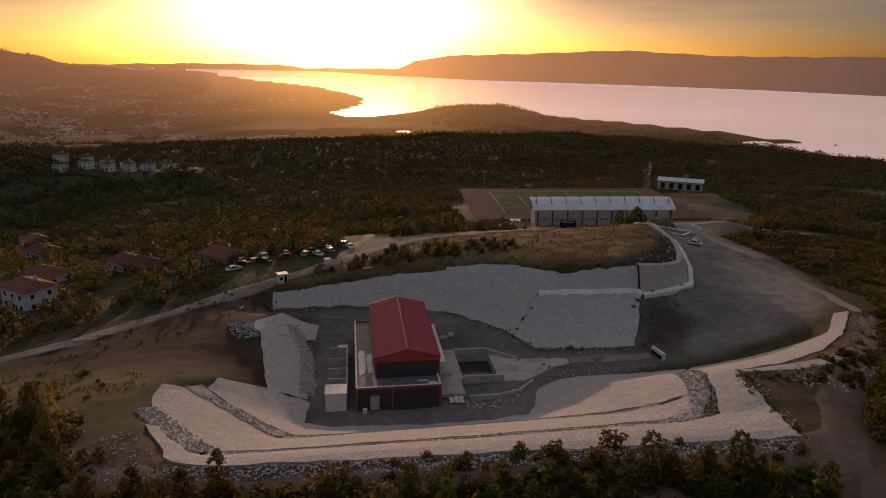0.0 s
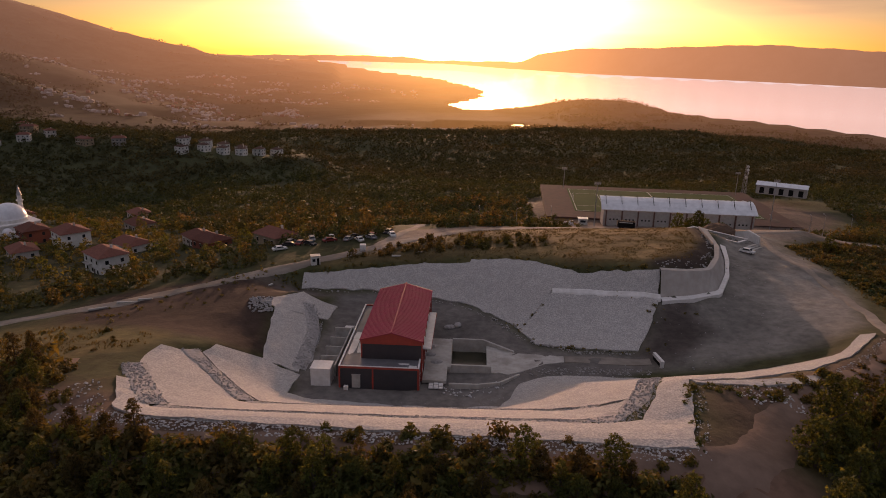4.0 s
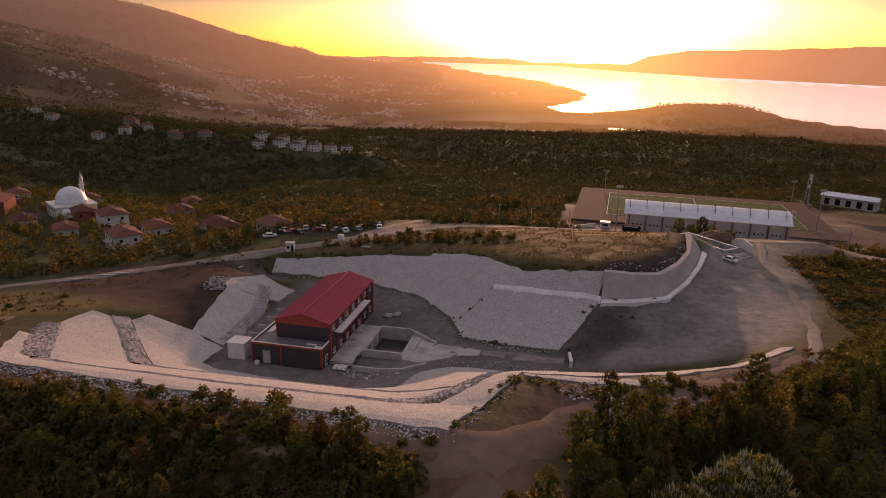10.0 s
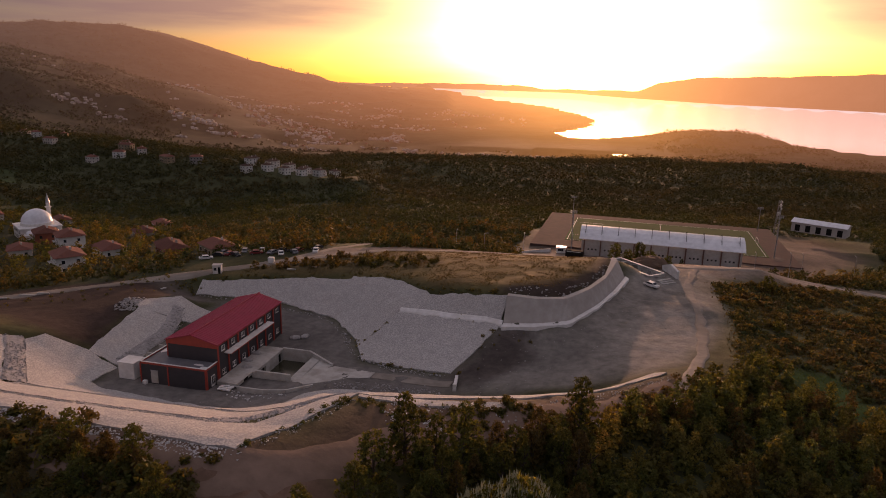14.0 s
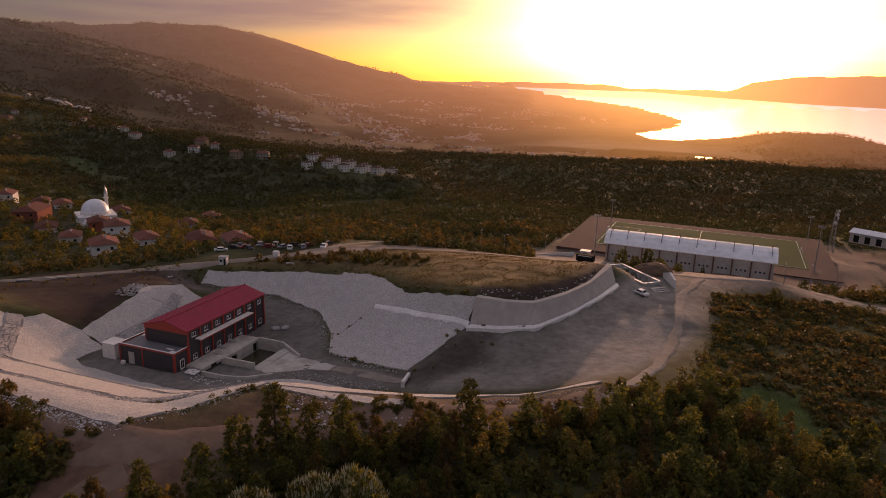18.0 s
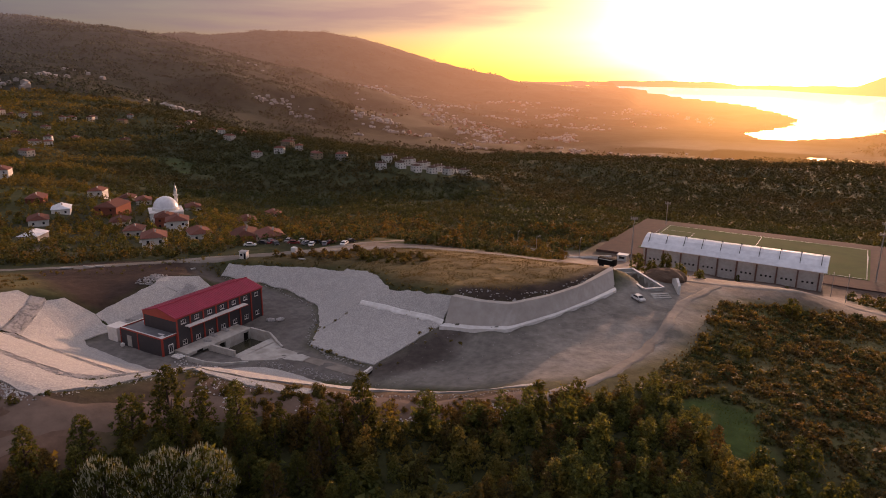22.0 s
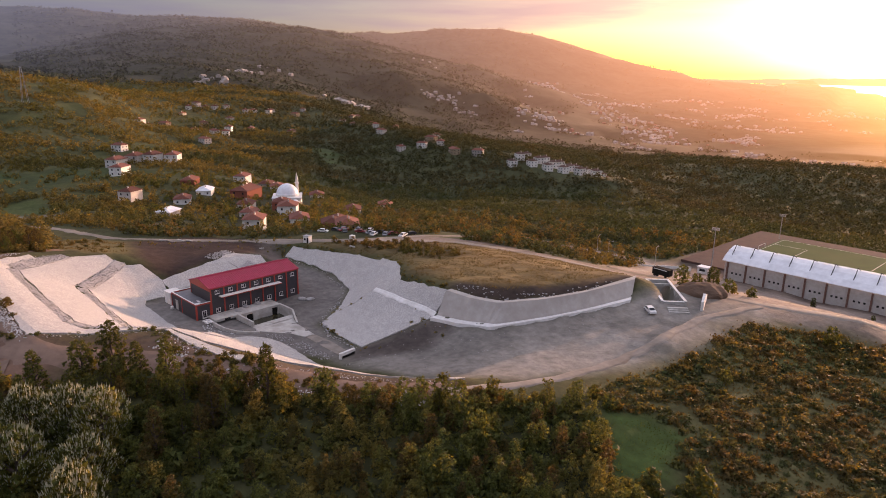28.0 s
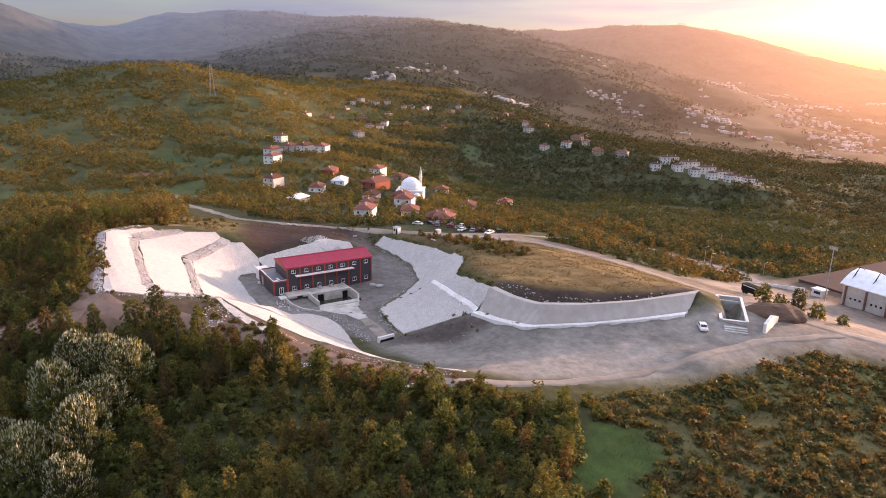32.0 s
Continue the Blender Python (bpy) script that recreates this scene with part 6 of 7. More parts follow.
# far woods
for lo_, hi_, st_, s0, s1, kk, lv_, sd in ((540, 880, 6.6, 3.6, 7.4, 5, 7, 7), (880, 1420, 9.4, 5, 10, 4, 5, 27)):
    x4, y4, rng = wood_spots((-1400, -600), (1100, 1500), st_, lambda x, y: mid(x, y, lo_, hi_), sd)
    gold = western(x4, y4)
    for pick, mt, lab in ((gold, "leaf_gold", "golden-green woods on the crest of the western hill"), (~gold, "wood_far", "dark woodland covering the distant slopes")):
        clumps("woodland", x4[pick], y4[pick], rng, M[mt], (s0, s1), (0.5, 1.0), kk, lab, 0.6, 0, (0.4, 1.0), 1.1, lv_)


def mountain(x, y, lo_, hi_):
    r = np.hypot(x - 90, y + 90)
    az = np.degrees(np.arctan2(x - 90, y + 90))
    plain = (az > -36) & (az < -2) & (r > 1600)
    water = (r > np.interp(az, KNOLL_AZ, KNOLL_R) - 60) & (az > -16)
    return (r > lo_) & (r < hi_) & (az > np.where(r > 2000, -76, -105)) & (az < 48) & ~water & (rolling(x, y, 260, 19) > np.where(plain, 0.55, -0.55))


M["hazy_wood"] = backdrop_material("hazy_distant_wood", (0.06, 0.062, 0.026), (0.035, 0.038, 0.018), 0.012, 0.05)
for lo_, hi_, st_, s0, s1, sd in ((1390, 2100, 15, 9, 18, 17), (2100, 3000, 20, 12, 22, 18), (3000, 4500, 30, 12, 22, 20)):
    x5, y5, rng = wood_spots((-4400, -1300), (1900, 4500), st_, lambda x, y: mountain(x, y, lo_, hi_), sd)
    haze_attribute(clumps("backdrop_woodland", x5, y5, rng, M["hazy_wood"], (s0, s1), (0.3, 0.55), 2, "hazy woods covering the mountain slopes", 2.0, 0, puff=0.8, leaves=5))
for t_ in KINDS:
    t_.matrix_world = pose(*{0: (64, -56, ground_z(64, -56)), 1: (-36, -62, ground_z(-36, -62)), 2: (20, -66, ground_z(20, -66)), 3: (-52, -54, ground_z(-52, -54)), 4: (86, -34, ground_z(86, -34)),
                             5: (86, -68, ground_z(86, -68)), 6: (128, 40, ground_z(128, 40)), 7: (130, 52, ground_z(130, 52))}[KINDS.index(t_)])
# single trees and hillside bushes
for k, (a, b, s) in enumerate(((138, 97, 1.7), (105, 118, 1.6), (101, 115, 1.45), (97, 113, 1.5), (93, 112, 1.3), (111, 120, 1.1), (120, 152, 0.6), (136, 158, 0.55))):
    plant([1, 7][k % 2] if k else 7, a, b, ground_z(a, b) - 0.1, s, k * 47)
bx, by, rng = wood_spots((-20, 56), (60, 84), 3.6, lambda x, y: inside(x, y, [(-14, 58), (20, 60), (44, 58), (42, 72), (8, 78)]), 12)
clumps("scrub", bx, by, rng, M["leaf_brown"], (0.9, 2.8), (0.6, 1.1), 9, "bronze shrubs on top of the hill", 0.2, 0, puff=1.1, leaves=22)
bx, by, rng = wood_spots((-90, -26), (-40, 12), 4.2, lambda x, y: inside(x, y, ZONES[4][0]) & (rolling(x, y, 20, 4) > -0.3), 13)
clumps("scrub", bx, by, rng, M["leaf_brown"], (0.7, 1.8), (0.5, 0.9), 6, "low tufts of shrub on the grassy bank", 0.15, 0, puff=1.1, leaves=22)
bx, by, rng = wood_spots((-300, 40), (-30, 190), 5.2, lambda x, y: inside(x, y, VILLAGE) & (rolling(x, y, 26, 14) > -0.5) & clear_of_houses(x, y), 14)
gold = rng.uniform(size=len(bx)) < 0.4
for pick, mt in ((gold, "leaf_gold"), (~gold, "leaf")):
    clumps("woodland", bx[pick], by[pick], rng, M[mt], (1.8, 4.6), (0.7, 1.4), 8, "garden trees between the village houses", 0.2, 0, (0.3, 1.0), 1.05, 14)


# ---- grass and rubble ----
def blades(name, xs_, ys_, rng, size, mat, label):
    n = len(xs_)
    zs_ = height(xs_, ys_)
    a = rng.uniform(0, 6.283, n)
    h_ = size * rng.uniform(0.5, 1.3, n)
    v = np.stack([np.stack([xs_ - np.cos(a) * h_ * 0.5, ys_ - np.sin(a) * h_ * 0.5, zs_ - 0.05], -1), np.stack([xs_ + np.cos(a) * h_ * 0.5, ys_ + np.sin(a) * h_ * 0.5, zs_ - 0.05], -1),
                  np.stack([xs_ + rng.normal(size=n) * 0.15, ys_ + rng.normal(size=n) * 0.15, zs_ + h_], -1)], 1).reshape(-1, 3)
    ob = mesh_object(name, v.tolist(), np.arange(n * 3).reshape(-1, 3).tolist(), mat)
    return tagged(ob, label, "grass", kind="stuff")


M["dry_grass"] = material("dry_golden_grass", (0.125, 0.096, 0.04), (0.09, 0.074, 0.03), scale=0.2, rough=0.9, glow=0.25)
gx, gy, rng = wood_spots((-20, 38), (95, 98), 0.45, lambda x, y: inside(x, y, ZONES[5][0]) & (rolling(x, y, 13, 22) > -0.35) & (edge_distance(x, y, LINES["wall_head"]) > 4.5), 15)
blades("grass", gx + rng.normal(size=len(gx)) * 0.4, gy + rng.normal(size=len(gx)) * 0.4, rng, 0.26, M["dry_grass"], "dry golden grass on the hilltop")
gx, gy, rng = wood_spots((-90, -26), (-34, 10), 0.75, lambda x, y: inside(x, y, ZONES[4][0]) & (rolling(x, y, 11, 23) > 0), 16)
blades("grass", gx, gy, rng, 0.4, M["dry_grass"], "dry golden grass on the bank")
gx, gy, rng = wood_spots((112, -12), (215, 126), 0.85, lambda x, y: inside(x, y, SCRUB) & ~inside(x, y, CLEARING) & (rolling(x, y, 15, 24) > -0.5), 18)
blades("grass", gx + rng.normal(size=len(gx)) * 0.5, gy + rng.normal(size=len(gx)) * 0.5, rng, 0.4, M["dry_grass"], "dry golden grass between the scrub of the east slope")
M["green_grass"] = material("green_meadow_grass", (0.075, 0.105, 0.028), (0.06, 0.085, 0.022), scale=0.2, rough=0.9, glow=0.5)
gx, gy, rng = wood_spots((118, -2), (148, 32), 0.5, lambda x, y: inside(x, y, CLEARING), 17)
blades("grass", gx, gy, rng, 0.22, M["green_grass"], "green grass of a clearing in the wood")


def rocks(name, xs_, ys_, rng, lo, hi, label, lift=0.0, mat="rubble", on=height):
    """One mesh of many rough stones lying on the ground."""
    base = np.array([(1, 0, 0), (-1, 0, 0), (0, 1, 0), (0, -1, 0), (0, 0, 1), (0, 0, -1), (0.6, 0.6, 0.5), (-0.6, 0.55, 0.55), (0.5, -0.6, 0.5), (-0.6, -0.6, 0.45)], float)
    tris = [(6, 0, 2), (6, 2, 4), (6, 4, 0), (7, 2, 1), (7, 4, 2), (7, 1, 4), (8, 3, 0), (8, 0, 4), (8, 4, 3), (9, 1, 3), (9, 3, 4), (9, 4, 1), (5, 2, 0), (5, 1, 2), (5, 3, 1), (5, 0, 3)]
    n = len(xs_)
    s = rng.uniform(lo, hi, (n, 1, 1)) * rng.uniform(0.65, 1.3, (n, 1, 3))
    v = base[None] * rng.uniform(0.8, 1.2, (n, 10, 1)) * s
    a = rng.uniform(0, 6.283, n)[:, None]
    x = v[..., 0] * np.cos(a) - v[..., 1] * np.sin(a) + xs_[:, None]
    y = v[..., 0] * np.sin(a) + v[..., 1] * np.cos(a) + ys_[:, None]
    z = v[..., 2] * 0.8 + (on(xs_, ys_) + lift)[:, None] + s[:, :, 2] * 0.25
    vv = np.stack([x, y, z], -1).reshape(-1, 3)
    ff = (np.array(tris)[None] + (np.arange(n) * 10)[:, None, None]).reshape(-1, 3)
    return tagged(mesh_object(name, vv.tolist(), ff.tolist(), M[mat]), label, "rubble", kind="stuff")


def strip(line, width, step, seed):
    rng = np.random.RandomState(seed)
    X, Y = [], []
    for a, b in zip(line, line[1:]):
        n = max(1, int(math.dist(a, b) * width / step ** 2))
        t = rng.uniform(0, 1, n)
        d = Vector((b[0] - a[0], b[1] - a[1])).normalized()
        o = rng.uniform(-0.5, 0.5, n) * width
        X.append(a[0] + (b[0] - a[0]) * t - d.y * o)
        Y.append(a[1] + (b[1] - a[1]) * t + d.x * o)
    return np.concatenate(X), np.concatenate(Y), rng


M["rock_white"] = material("broken_white_rock", (0.56, 0.54, 0.53), (0.4, 0.385, 0.375), scale=1.5, rough=0.9, bump=0.05)
M["rock_grey"] = material("broken_grey_rock", (0.36, 0.345, 0.335), (0.26, 0.245, 0.235), scale=1.5, rough=0.9, bump=0.05)
gut = [([(-33, -21.6), (-28.6, -28.4), (-21.8, -37.2)], 3.8, 0.24), ([(-21.8, -37.4), (-10, -39), (12, -39.8), (36, -40.7)], 2.0, 0.1), ([(36, -40.7), (41.2, -38.8), (44.5, -32), (48, -23), (50.6, -15.5)], 3.2, 0.12),
       ([(-29.8, -8.2), (-22, -15.6), (-14.4, -23.6)], 3.4, 0.24), ([(-14.4, -23.8), (10, -26.6), (34, -29.2), (39, -31)], 1.8, 0.1), ([(-12.8, 1), (-13, 13), (-14.6, 24), (-17.5, 29)], 3.0, 0.2)]
for k, (ln, wd, up_) in enumerate(gut):
    ribbon("gutter_bed", ln, wd + 0.9, M["rock_grey"], "grey rubble bed of a gutter in the slope", up_, 0.3, category="gutter", seed=60 + k)
    gx, gy, rng = strip(ln, wd, 0.4, 40 + k)
    rocks("rubble_gutter", gx, gy, rng, 0.08, 0.2, "grey rubble filling a gutter between stone slopes", up_, "rock_grey")
gx, gy, rng = strip([(-26, -44), (-19.5, -46.4), (13, -49), (45, -51.6)], 2.0, 0.3, 50)
rocks("rubble_bank", gx, gy, rng, 0.06, 0.18, "loose white boulders along the outer crest", 0.05, "rock_white")
gx, gy, rng = strip([(-34, -34), (-27, -44), (-36, -44)], 5, 0.9, 51)
rocks("rubble_bank", gx, gy, rng, 0.08, 0.2, "loose pale boulders heaped at the crest's end", 0.05, "rock_white")
gx, gy, rng = strip([(46, -52), (50, -40), (52.4, -30), (66, -28), (76, -20), (89, -8), (100, 4)], 1.6, 0.6, 52)
rocks("rubble_bank", gx, gy, rng, 0.05, 0.15, "pale boulders edging the eastern crest", 0.02, "rock_white")
gx, gy, rng = strip([(94, -10), (98, -6), (100, -8)], 5, 0.55, 53)
rocks("rubble_heap", gx, gy, rng, 0.15, 0.4, "heap of broken white rock beside the track", 0.05, "rock_white")
gx, gy, rng = strip([(58, -33), (64, -30), (66, -34)], 3.5, 0.6, 54)
rocks("rubble_heap", gx, gy, rng, 0.1, 0.24, "white rock spilled below the crest", 0.05, "rock_white")
gx, gy, rng = strip([(72, -27.5), (78, -25.5), (86, -19.5), (94, -13)], 2.6, 0.75, 62)
rocks("debris", gx, gy, rng, 0.08, 0.24, "white stones strewn in the grass by the track", 0.02, "rock_white")
gx, gy, rng = strip([(-25, 18), (-27, 22), (-28, 27)], 5, 0.5, 55)
rocks("rubble_heap", gx, gy, rng, 0.12, 0.4, "grey rock heap on the soil field", 0.05, "rock_grey")
gx, gy, rng = strip([(16, -4), (22, -4), (27, 0)], 4, 0.9, 56)
rocks("debris", gx, gy, rng, 0.08, 0.3, "pale building debris scattered by the basin", 0.02, "rock_white")
gx, gy, rng = strip([(33, 4.6), (44, 6.8), (57, 5.6)], 3.4, 0.7, 63)
rocks("rubble_bank", gx, gy, rng, 0.08, 0.26, "grey rubble bank beside the outflow channel", 0.02, "rock_grey")
gx, gy, rng = strip([(26, 32), (33, 21), (44, 15.4), (56, 14.4)], 1.6, 0.7, 57)
rocks("debris", gx, gy, rng, 0.1, 0.3, "rocks fallen to the foot of the slope", 0.02, "rock_grey")
gx, gy, rng = strip([(-22, 44.4), (0, 45.6), (18, 40), (26, 32)], 1.0, 0.8, 58)
rocks("debris", gx, gy, rng, 0.1, 0.26, "rocks along the foot of the far slope", 0.02, "rock_grey")
gx, gy, rng = strip([(-10, -12), (20, -11), (40, 0), (56, 10)], 5, 2.2, 59)
rocks("debris", gx, gy, rng, 0.06, 0.2, "stray stones on the pit floor", 0.0, "rock_grey")
gx, gy, rng = strip([(66, 39.6), (79, 44), (86, 58), (90, 76)], 3.2, 1.1, 60)
rocks("debris", gx, gy, rng, 0.12, 0.34, "dark stones on the cut above the wall", 0.0, "rock_grey")
gx, gy, rng = strip([(60, 14), (78, 24), (100, 60)], 26, 3.2, 61)
rocks("debris", gx, gy, rng, 0.05, 0.18, "stray pebbles on the dusty yard", 0.0, "rock_grey")

# ---- concrete works in the pit ----
drape("apron", [(26.2, 5), (28.6, 3.6), (31, 4.8), (36.4, 8.8), (40.6, 10.4), (40.8, 13.2), (31, 14.4), (26.2, 16.4)], M["concrete"], 0.1, 2.0, 0.3)
tagged(bpy.data.objects["apron"], "pale poured concrete apron below the basin", "apron", kind="structure")
drape("channel_bed", [(40.8, 10.5), (47, 10.1), (58.2, 9.2), (58.4, 12), (47, 13.4), (40.9, 13.2)], M["road"], 0.08, 2.0, 0.3)
tagged(bpy.data.objects["channel_bed"], "dusty concrete channel bed leading to the culvert", "channel", kind="structure")
culvert = thing("culvert_portal", "small concrete culvert portal with wing wall", "culvert")
cz_ = ground_z(59.4, 9.8)
low_wall("headwall", [(59.7, 7.6), (59.2, 11.8)], cz_ + 0.75, [cz_ + 1.5, cz_ + 1.4], 0.6, M["white"], culvert)
boxed("post", M["white"], culvert, 59.3, 7.2, cz_ - 1.5, 60.0, 7.62, cz_ + 1.5)
low_wall("opening", [(59.6, 7.7), (59.2, 11.7)], cz_ - 0.6, [cz_ + 0.74, cz_ + 0.74], 0.4, M["dark"], culvert)

tank = thing("concrete_tank", "closed pale concrete box tank beside the annex", "tank")
boxed("body", M["white"], tank, -9.1, -4.0, -0.3, -5.4, -0.6, 3.4, bevel=0.05)
boxed("lid", M["white"], tank, -9.2, -4.1, 3.4, -5.3, -0.5, 3.52)
bays = thing("transformer_bays", "row of open concrete transformer bays with low walls", "walls")
boxed("back_wall", M["concrete"], bays, -5.5, 0.4, -0.3, -5.2, 19, 2.2)
for y in (0.4, 4.6, 9.0, 13.6, 18.7):
    boxed("partition", M["concrete"], bays, -9.1, y, -0.3, -5.52, y + 0.3, 2.0)
boxed("hut", M["white"], bays, -7.2, 19.4, -0.3, -5.2, 21.0, 1.6)
pallet = thing("cement_bags", "pale heap of cement bags on the ground", "bags")
for k in range(9):
    x, y = 13.2 + (k % 3) * 0.95, -3.6 + (k // 3) * 0.7
    boxed("bag", M["white"], pallet, x, y, 0.0, x + 0.85, y + 0.6, 0.3 + 0.12 * (k % 2), bevel=0.08)
block = thing("concrete_block", "small white concrete block by the annex door", "block")
boxed("body", M["white"], block, -2.6, -5.3, -0.1, -1.8, -4.6, 0.7, bevel=0.04)
for k, (x, y, a) in enumerate(((16, 26, 20), (18, 27.5, 75), (14.2, 6.4, 10), (12.6, 9.6, 0), (12.6, 13.4, 0))):
    st = thing("spoil_mound", "low mound of dark earth and gravel", "mound", "spoil mounds by the hall", at=(x, y, 0.62 if x < 16 else 0), turn=a)
    bm = bmesh.new()
    bmesh.ops.create_icosphere(bm, subdivisions=3, radius=1.0, matrix=Matrix.Diagonal((1.3, 0.8, 0.55, 1)))
    for vt in bm.verts:
        vt.co += vt.normal * 0.18 * noise.noise(vt.co * 2.2 + Vector((k, 0, 0)))
    part("mound", bm, M["rock_grey"], st, smooth=False)

# second intake pit by the road
intake = thing("intake_chamber", "open rectangular concrete intake chamber sunk by the road", "chamber", at=(97.8, 90.2, 7.0), turn=40)
for nm, d in (("wall_side", (-3.3, -9.5, -4.6, -2.7, 9.5, 0.9)), ("wall_side", (2.7, -9.5, -4.6, 3.3, 9.5, 0.9)), ("wall_end", (-2.7, 8.9, -4.6, 2.7, 9.5, 0.9)), ("wall_end", (-2.7, -9.5, -4.6, 2.7, -8.9, 0.7))):
    boxed(nm, M["concrete"], intake, *d)
    boxed("coping", M["white"], intake, d[0] - 0.05, d[1] - 0.05, d[5], d[3] + 0.05, d[4] + 0.05, d[5] + 0.12, label="pale rim of the chamber")
# dark grey floor colour stands in for shade deep in the chamber
boxed("floor_slab", M["membrane"], intake, -2.7, -8.9, -3.9, 2.7, 8.9, -3.6, label="chamber floor, darkened for the shade inside")
boxed("beam", M["concrete"], intake, -2.7, 5.6, 0.3, 2.7, 6.1, 0.8)
steps_ = thing("stepped_apron", "low stepped concrete apron in front of the chamber", "steps", at=(105.6, 81.2, 6.6), turn=40)
for k in range(3):
    boxed("step", M["concrete"], steps_, -2.6, -k * 0.9 - 0.9, -0.6, 2.6, -k * 0.9, 0.6 - 0.25 * k, bevel=0.03)
wing = thing("wing_wall", "leaning pale concrete wing wall by the excavation", "wall", at=(108.3, 90.5, 6.0), turn=18)
bm = bmesh.new()
v = [bm.verts.new(p) for p in ((0, -5, -1), (0, 5.5, -1), (0, 5.5, 1.6), (0, 0, 3.4), (0, -5, 2.6))]
f = bm.faces.new(v)
r = bmesh.ops.extrude_face_region(bm, geom=[f])
bmesh.ops.translate(bm, verts=[e for e in r["geom"] if isinstance(e, bmesh.types.BMVert)], vec=(0.7, 0, 0))
part("slab", bm, M["white"], wing)

heap = thing("earth_mound", "bare brown earth mound dumped beside the chamber", "mound", at=(103, 100.5, ground_z(103, 100.5) - 0.3), turn=60)
bm = bmesh.new()
bmesh.ops.create_icosphere(bm, subdivisions=4, radius=1.0, matrix=Matrix.Diagonal((8.5, 5.2, 3.4, 1)))
for vt in bm.verts:
    vt.co += vt.normal * 0.7 * noise.noise(vt.co * 0.35) + vt.normal * 0.2 * noise.noise(vt.co * 1.3)
part("earth", bm, material("brown_dug_earth", (0.12, 0.075, 0.05), (0.075, 0.05, 0.036), scale=0.6, rough=0.95, bump=0.15, coarse=(0.16, 0.11, 0.08), coarse_scale=0.3), heap)

# ---- vehicles ----
def make_car(name, label, paint, category="car", long=4.4, wide=1.75, tall=1.48, group=""):
    car = thing(name, label, category, group)
    bm = bmesh.new()
    prof = [(-0.5, 0.24), (-0.5, 0.55), (-0.44, 0.6), (-0.28, 0.62), (-0.17, 0.97), (0.22, 1.0), (0.40, 0.66), (0.49, 0.6), (0.5, 0.28)]
    vs = []
    for s in (-1, 1):
        vs.append([bm.verts.new((px * long, s * wide / 2 * (0.86 if pz > 0.9 else 1), pz * tall)) for px, pz in prof])
    bm.faces.new(vs[0])
    bm.faces.new(vs[1][::-1])
    for i in range(len(prof)):
        j = (i + 1) % len(prof)
        bm.faces.new((vs[0][i], vs[0][j], vs[1][j], vs[1][i]))
    bmesh.ops.bevel(bm, geom=bm.edges[:], offset=0.05, segments=1, affect="EDGES")
    part("body", bm, paint, car)
    for s in (-1, 1):
        bm = bmesh.new()
        v = [bm.verts.new((px * long, s * (wide / 2 * 0.97 + 0.012), pz * tall)) for px, pz in ((-0.24, 0.66), (-0.155, 0.92), (0.2, 0.94), (0.33, 0.68))]
        f = bm.faces.new(v)
        r = bmesh.ops.extrude_face_region(bm, geom=[f])
        bmesh.ops.translate(bm, verts=[e for e in r["geom"] if isinstance(e, bmesh.types.BMVert)], vec=(0, -s * 0.08, 0))
        part("side_window", bm, M["glass"], car)
        for px in (-0.31, 0.31):
            bm = bmesh.new()
            rod(bm, (px * long, s * wide / 2 * 0.8, 0.32), (px * long, s * (wide / 2 + 0.02), 0.32), 0.32, sides=14)
            wh = part("wheel", bm, M["dark"], car)
            bm = bmesh.new()
            rod(bm, (px * long, s * (wide / 2 + 0.02), 0.32), (px * long, s * (wide / 2 + 0.035), 0.32), 0.19, sides=10)
            part("rim", bm, M["metal"], wh)
    for x0, z0, x1, z1, nm in ((-0.29, 0.66, -0.19, 0.93, "windscreen"), (0.24, 0.97, 0.385, 0.70, "rear_window")):
        bm = bmesh.new()
        off = -0.03 if nm == "windscreen" else 0.03
        v = [bm.verts.new(p) for p in ((x0 * long + off, -wide * 0.4, z0 * tall), (x0 * long + off, wide * 0.4, z0 * tall), (x1 * long + off, wide * 0.38, z1 * tall), (x1 * long + off, -wide * 0.38, z1 * tall))]
        bm.faces.new(v)
        r = bmesh.ops.extrude_face_region(bm, geom=bm.faces[:])
        bmesh.ops.translate(bm, verts=[e for e in r["geom"] if isinstance(e, bmesh.types.BMVert)], vec=(0, 0, 0.03))
        part(nm, bm, M["glass"], car)
    for s in (-1, 1):
        boxed("headlight", M["white"], car, -0.505 * long, s * wide * 0.36 - 0.15, 0.6, -0.49 * long, s * wide * 0.36 + 0.15, 0.74)
        boxed("tail_light", M["trim_red"], car, 0.49 * long, s * wide * 0.38 - 0.1, 0.62, 0.505 * long, s * wide * 0.38 + 0.1, 0.8)
    return car


paints = {"white": M["white"], "grey": material("grey_car_paint", (0.2, 0.2, 0.21), (0.17, 0.17, 0.18), rough=0.3), "dark": material("dark_car_paint", (0.03, 0.03, 0.035), (0.025, 0.025, 0.03), rough=0.3),
          "red": material("red_car_paint", (0.22, 0.03, 0.03), (0.18, 0.025, 0.025), rough=0.35)}
van = make_car("car", "white estate car parked on the dusty yard", M["white"], long=4.3, tall=1.6)
van.matrix_world = pose(101.8, 73.9, ground_z(101.8, 73.9), 0, 0, 140)
fleet = {k: make_car("car", k + " car among wrecks parked by the road", p, group="cars parked beside the village road") for k, p in paints.items()}
rng = np.random.RandomState(8)
spots = []
for k in range(34):
    t = k / 33
    spots.append((-38 + 36 * t + rng.uniform(-2, 2), 76 + 12 * t + rng.uniform(-5.5, 5.5)))
kept = []
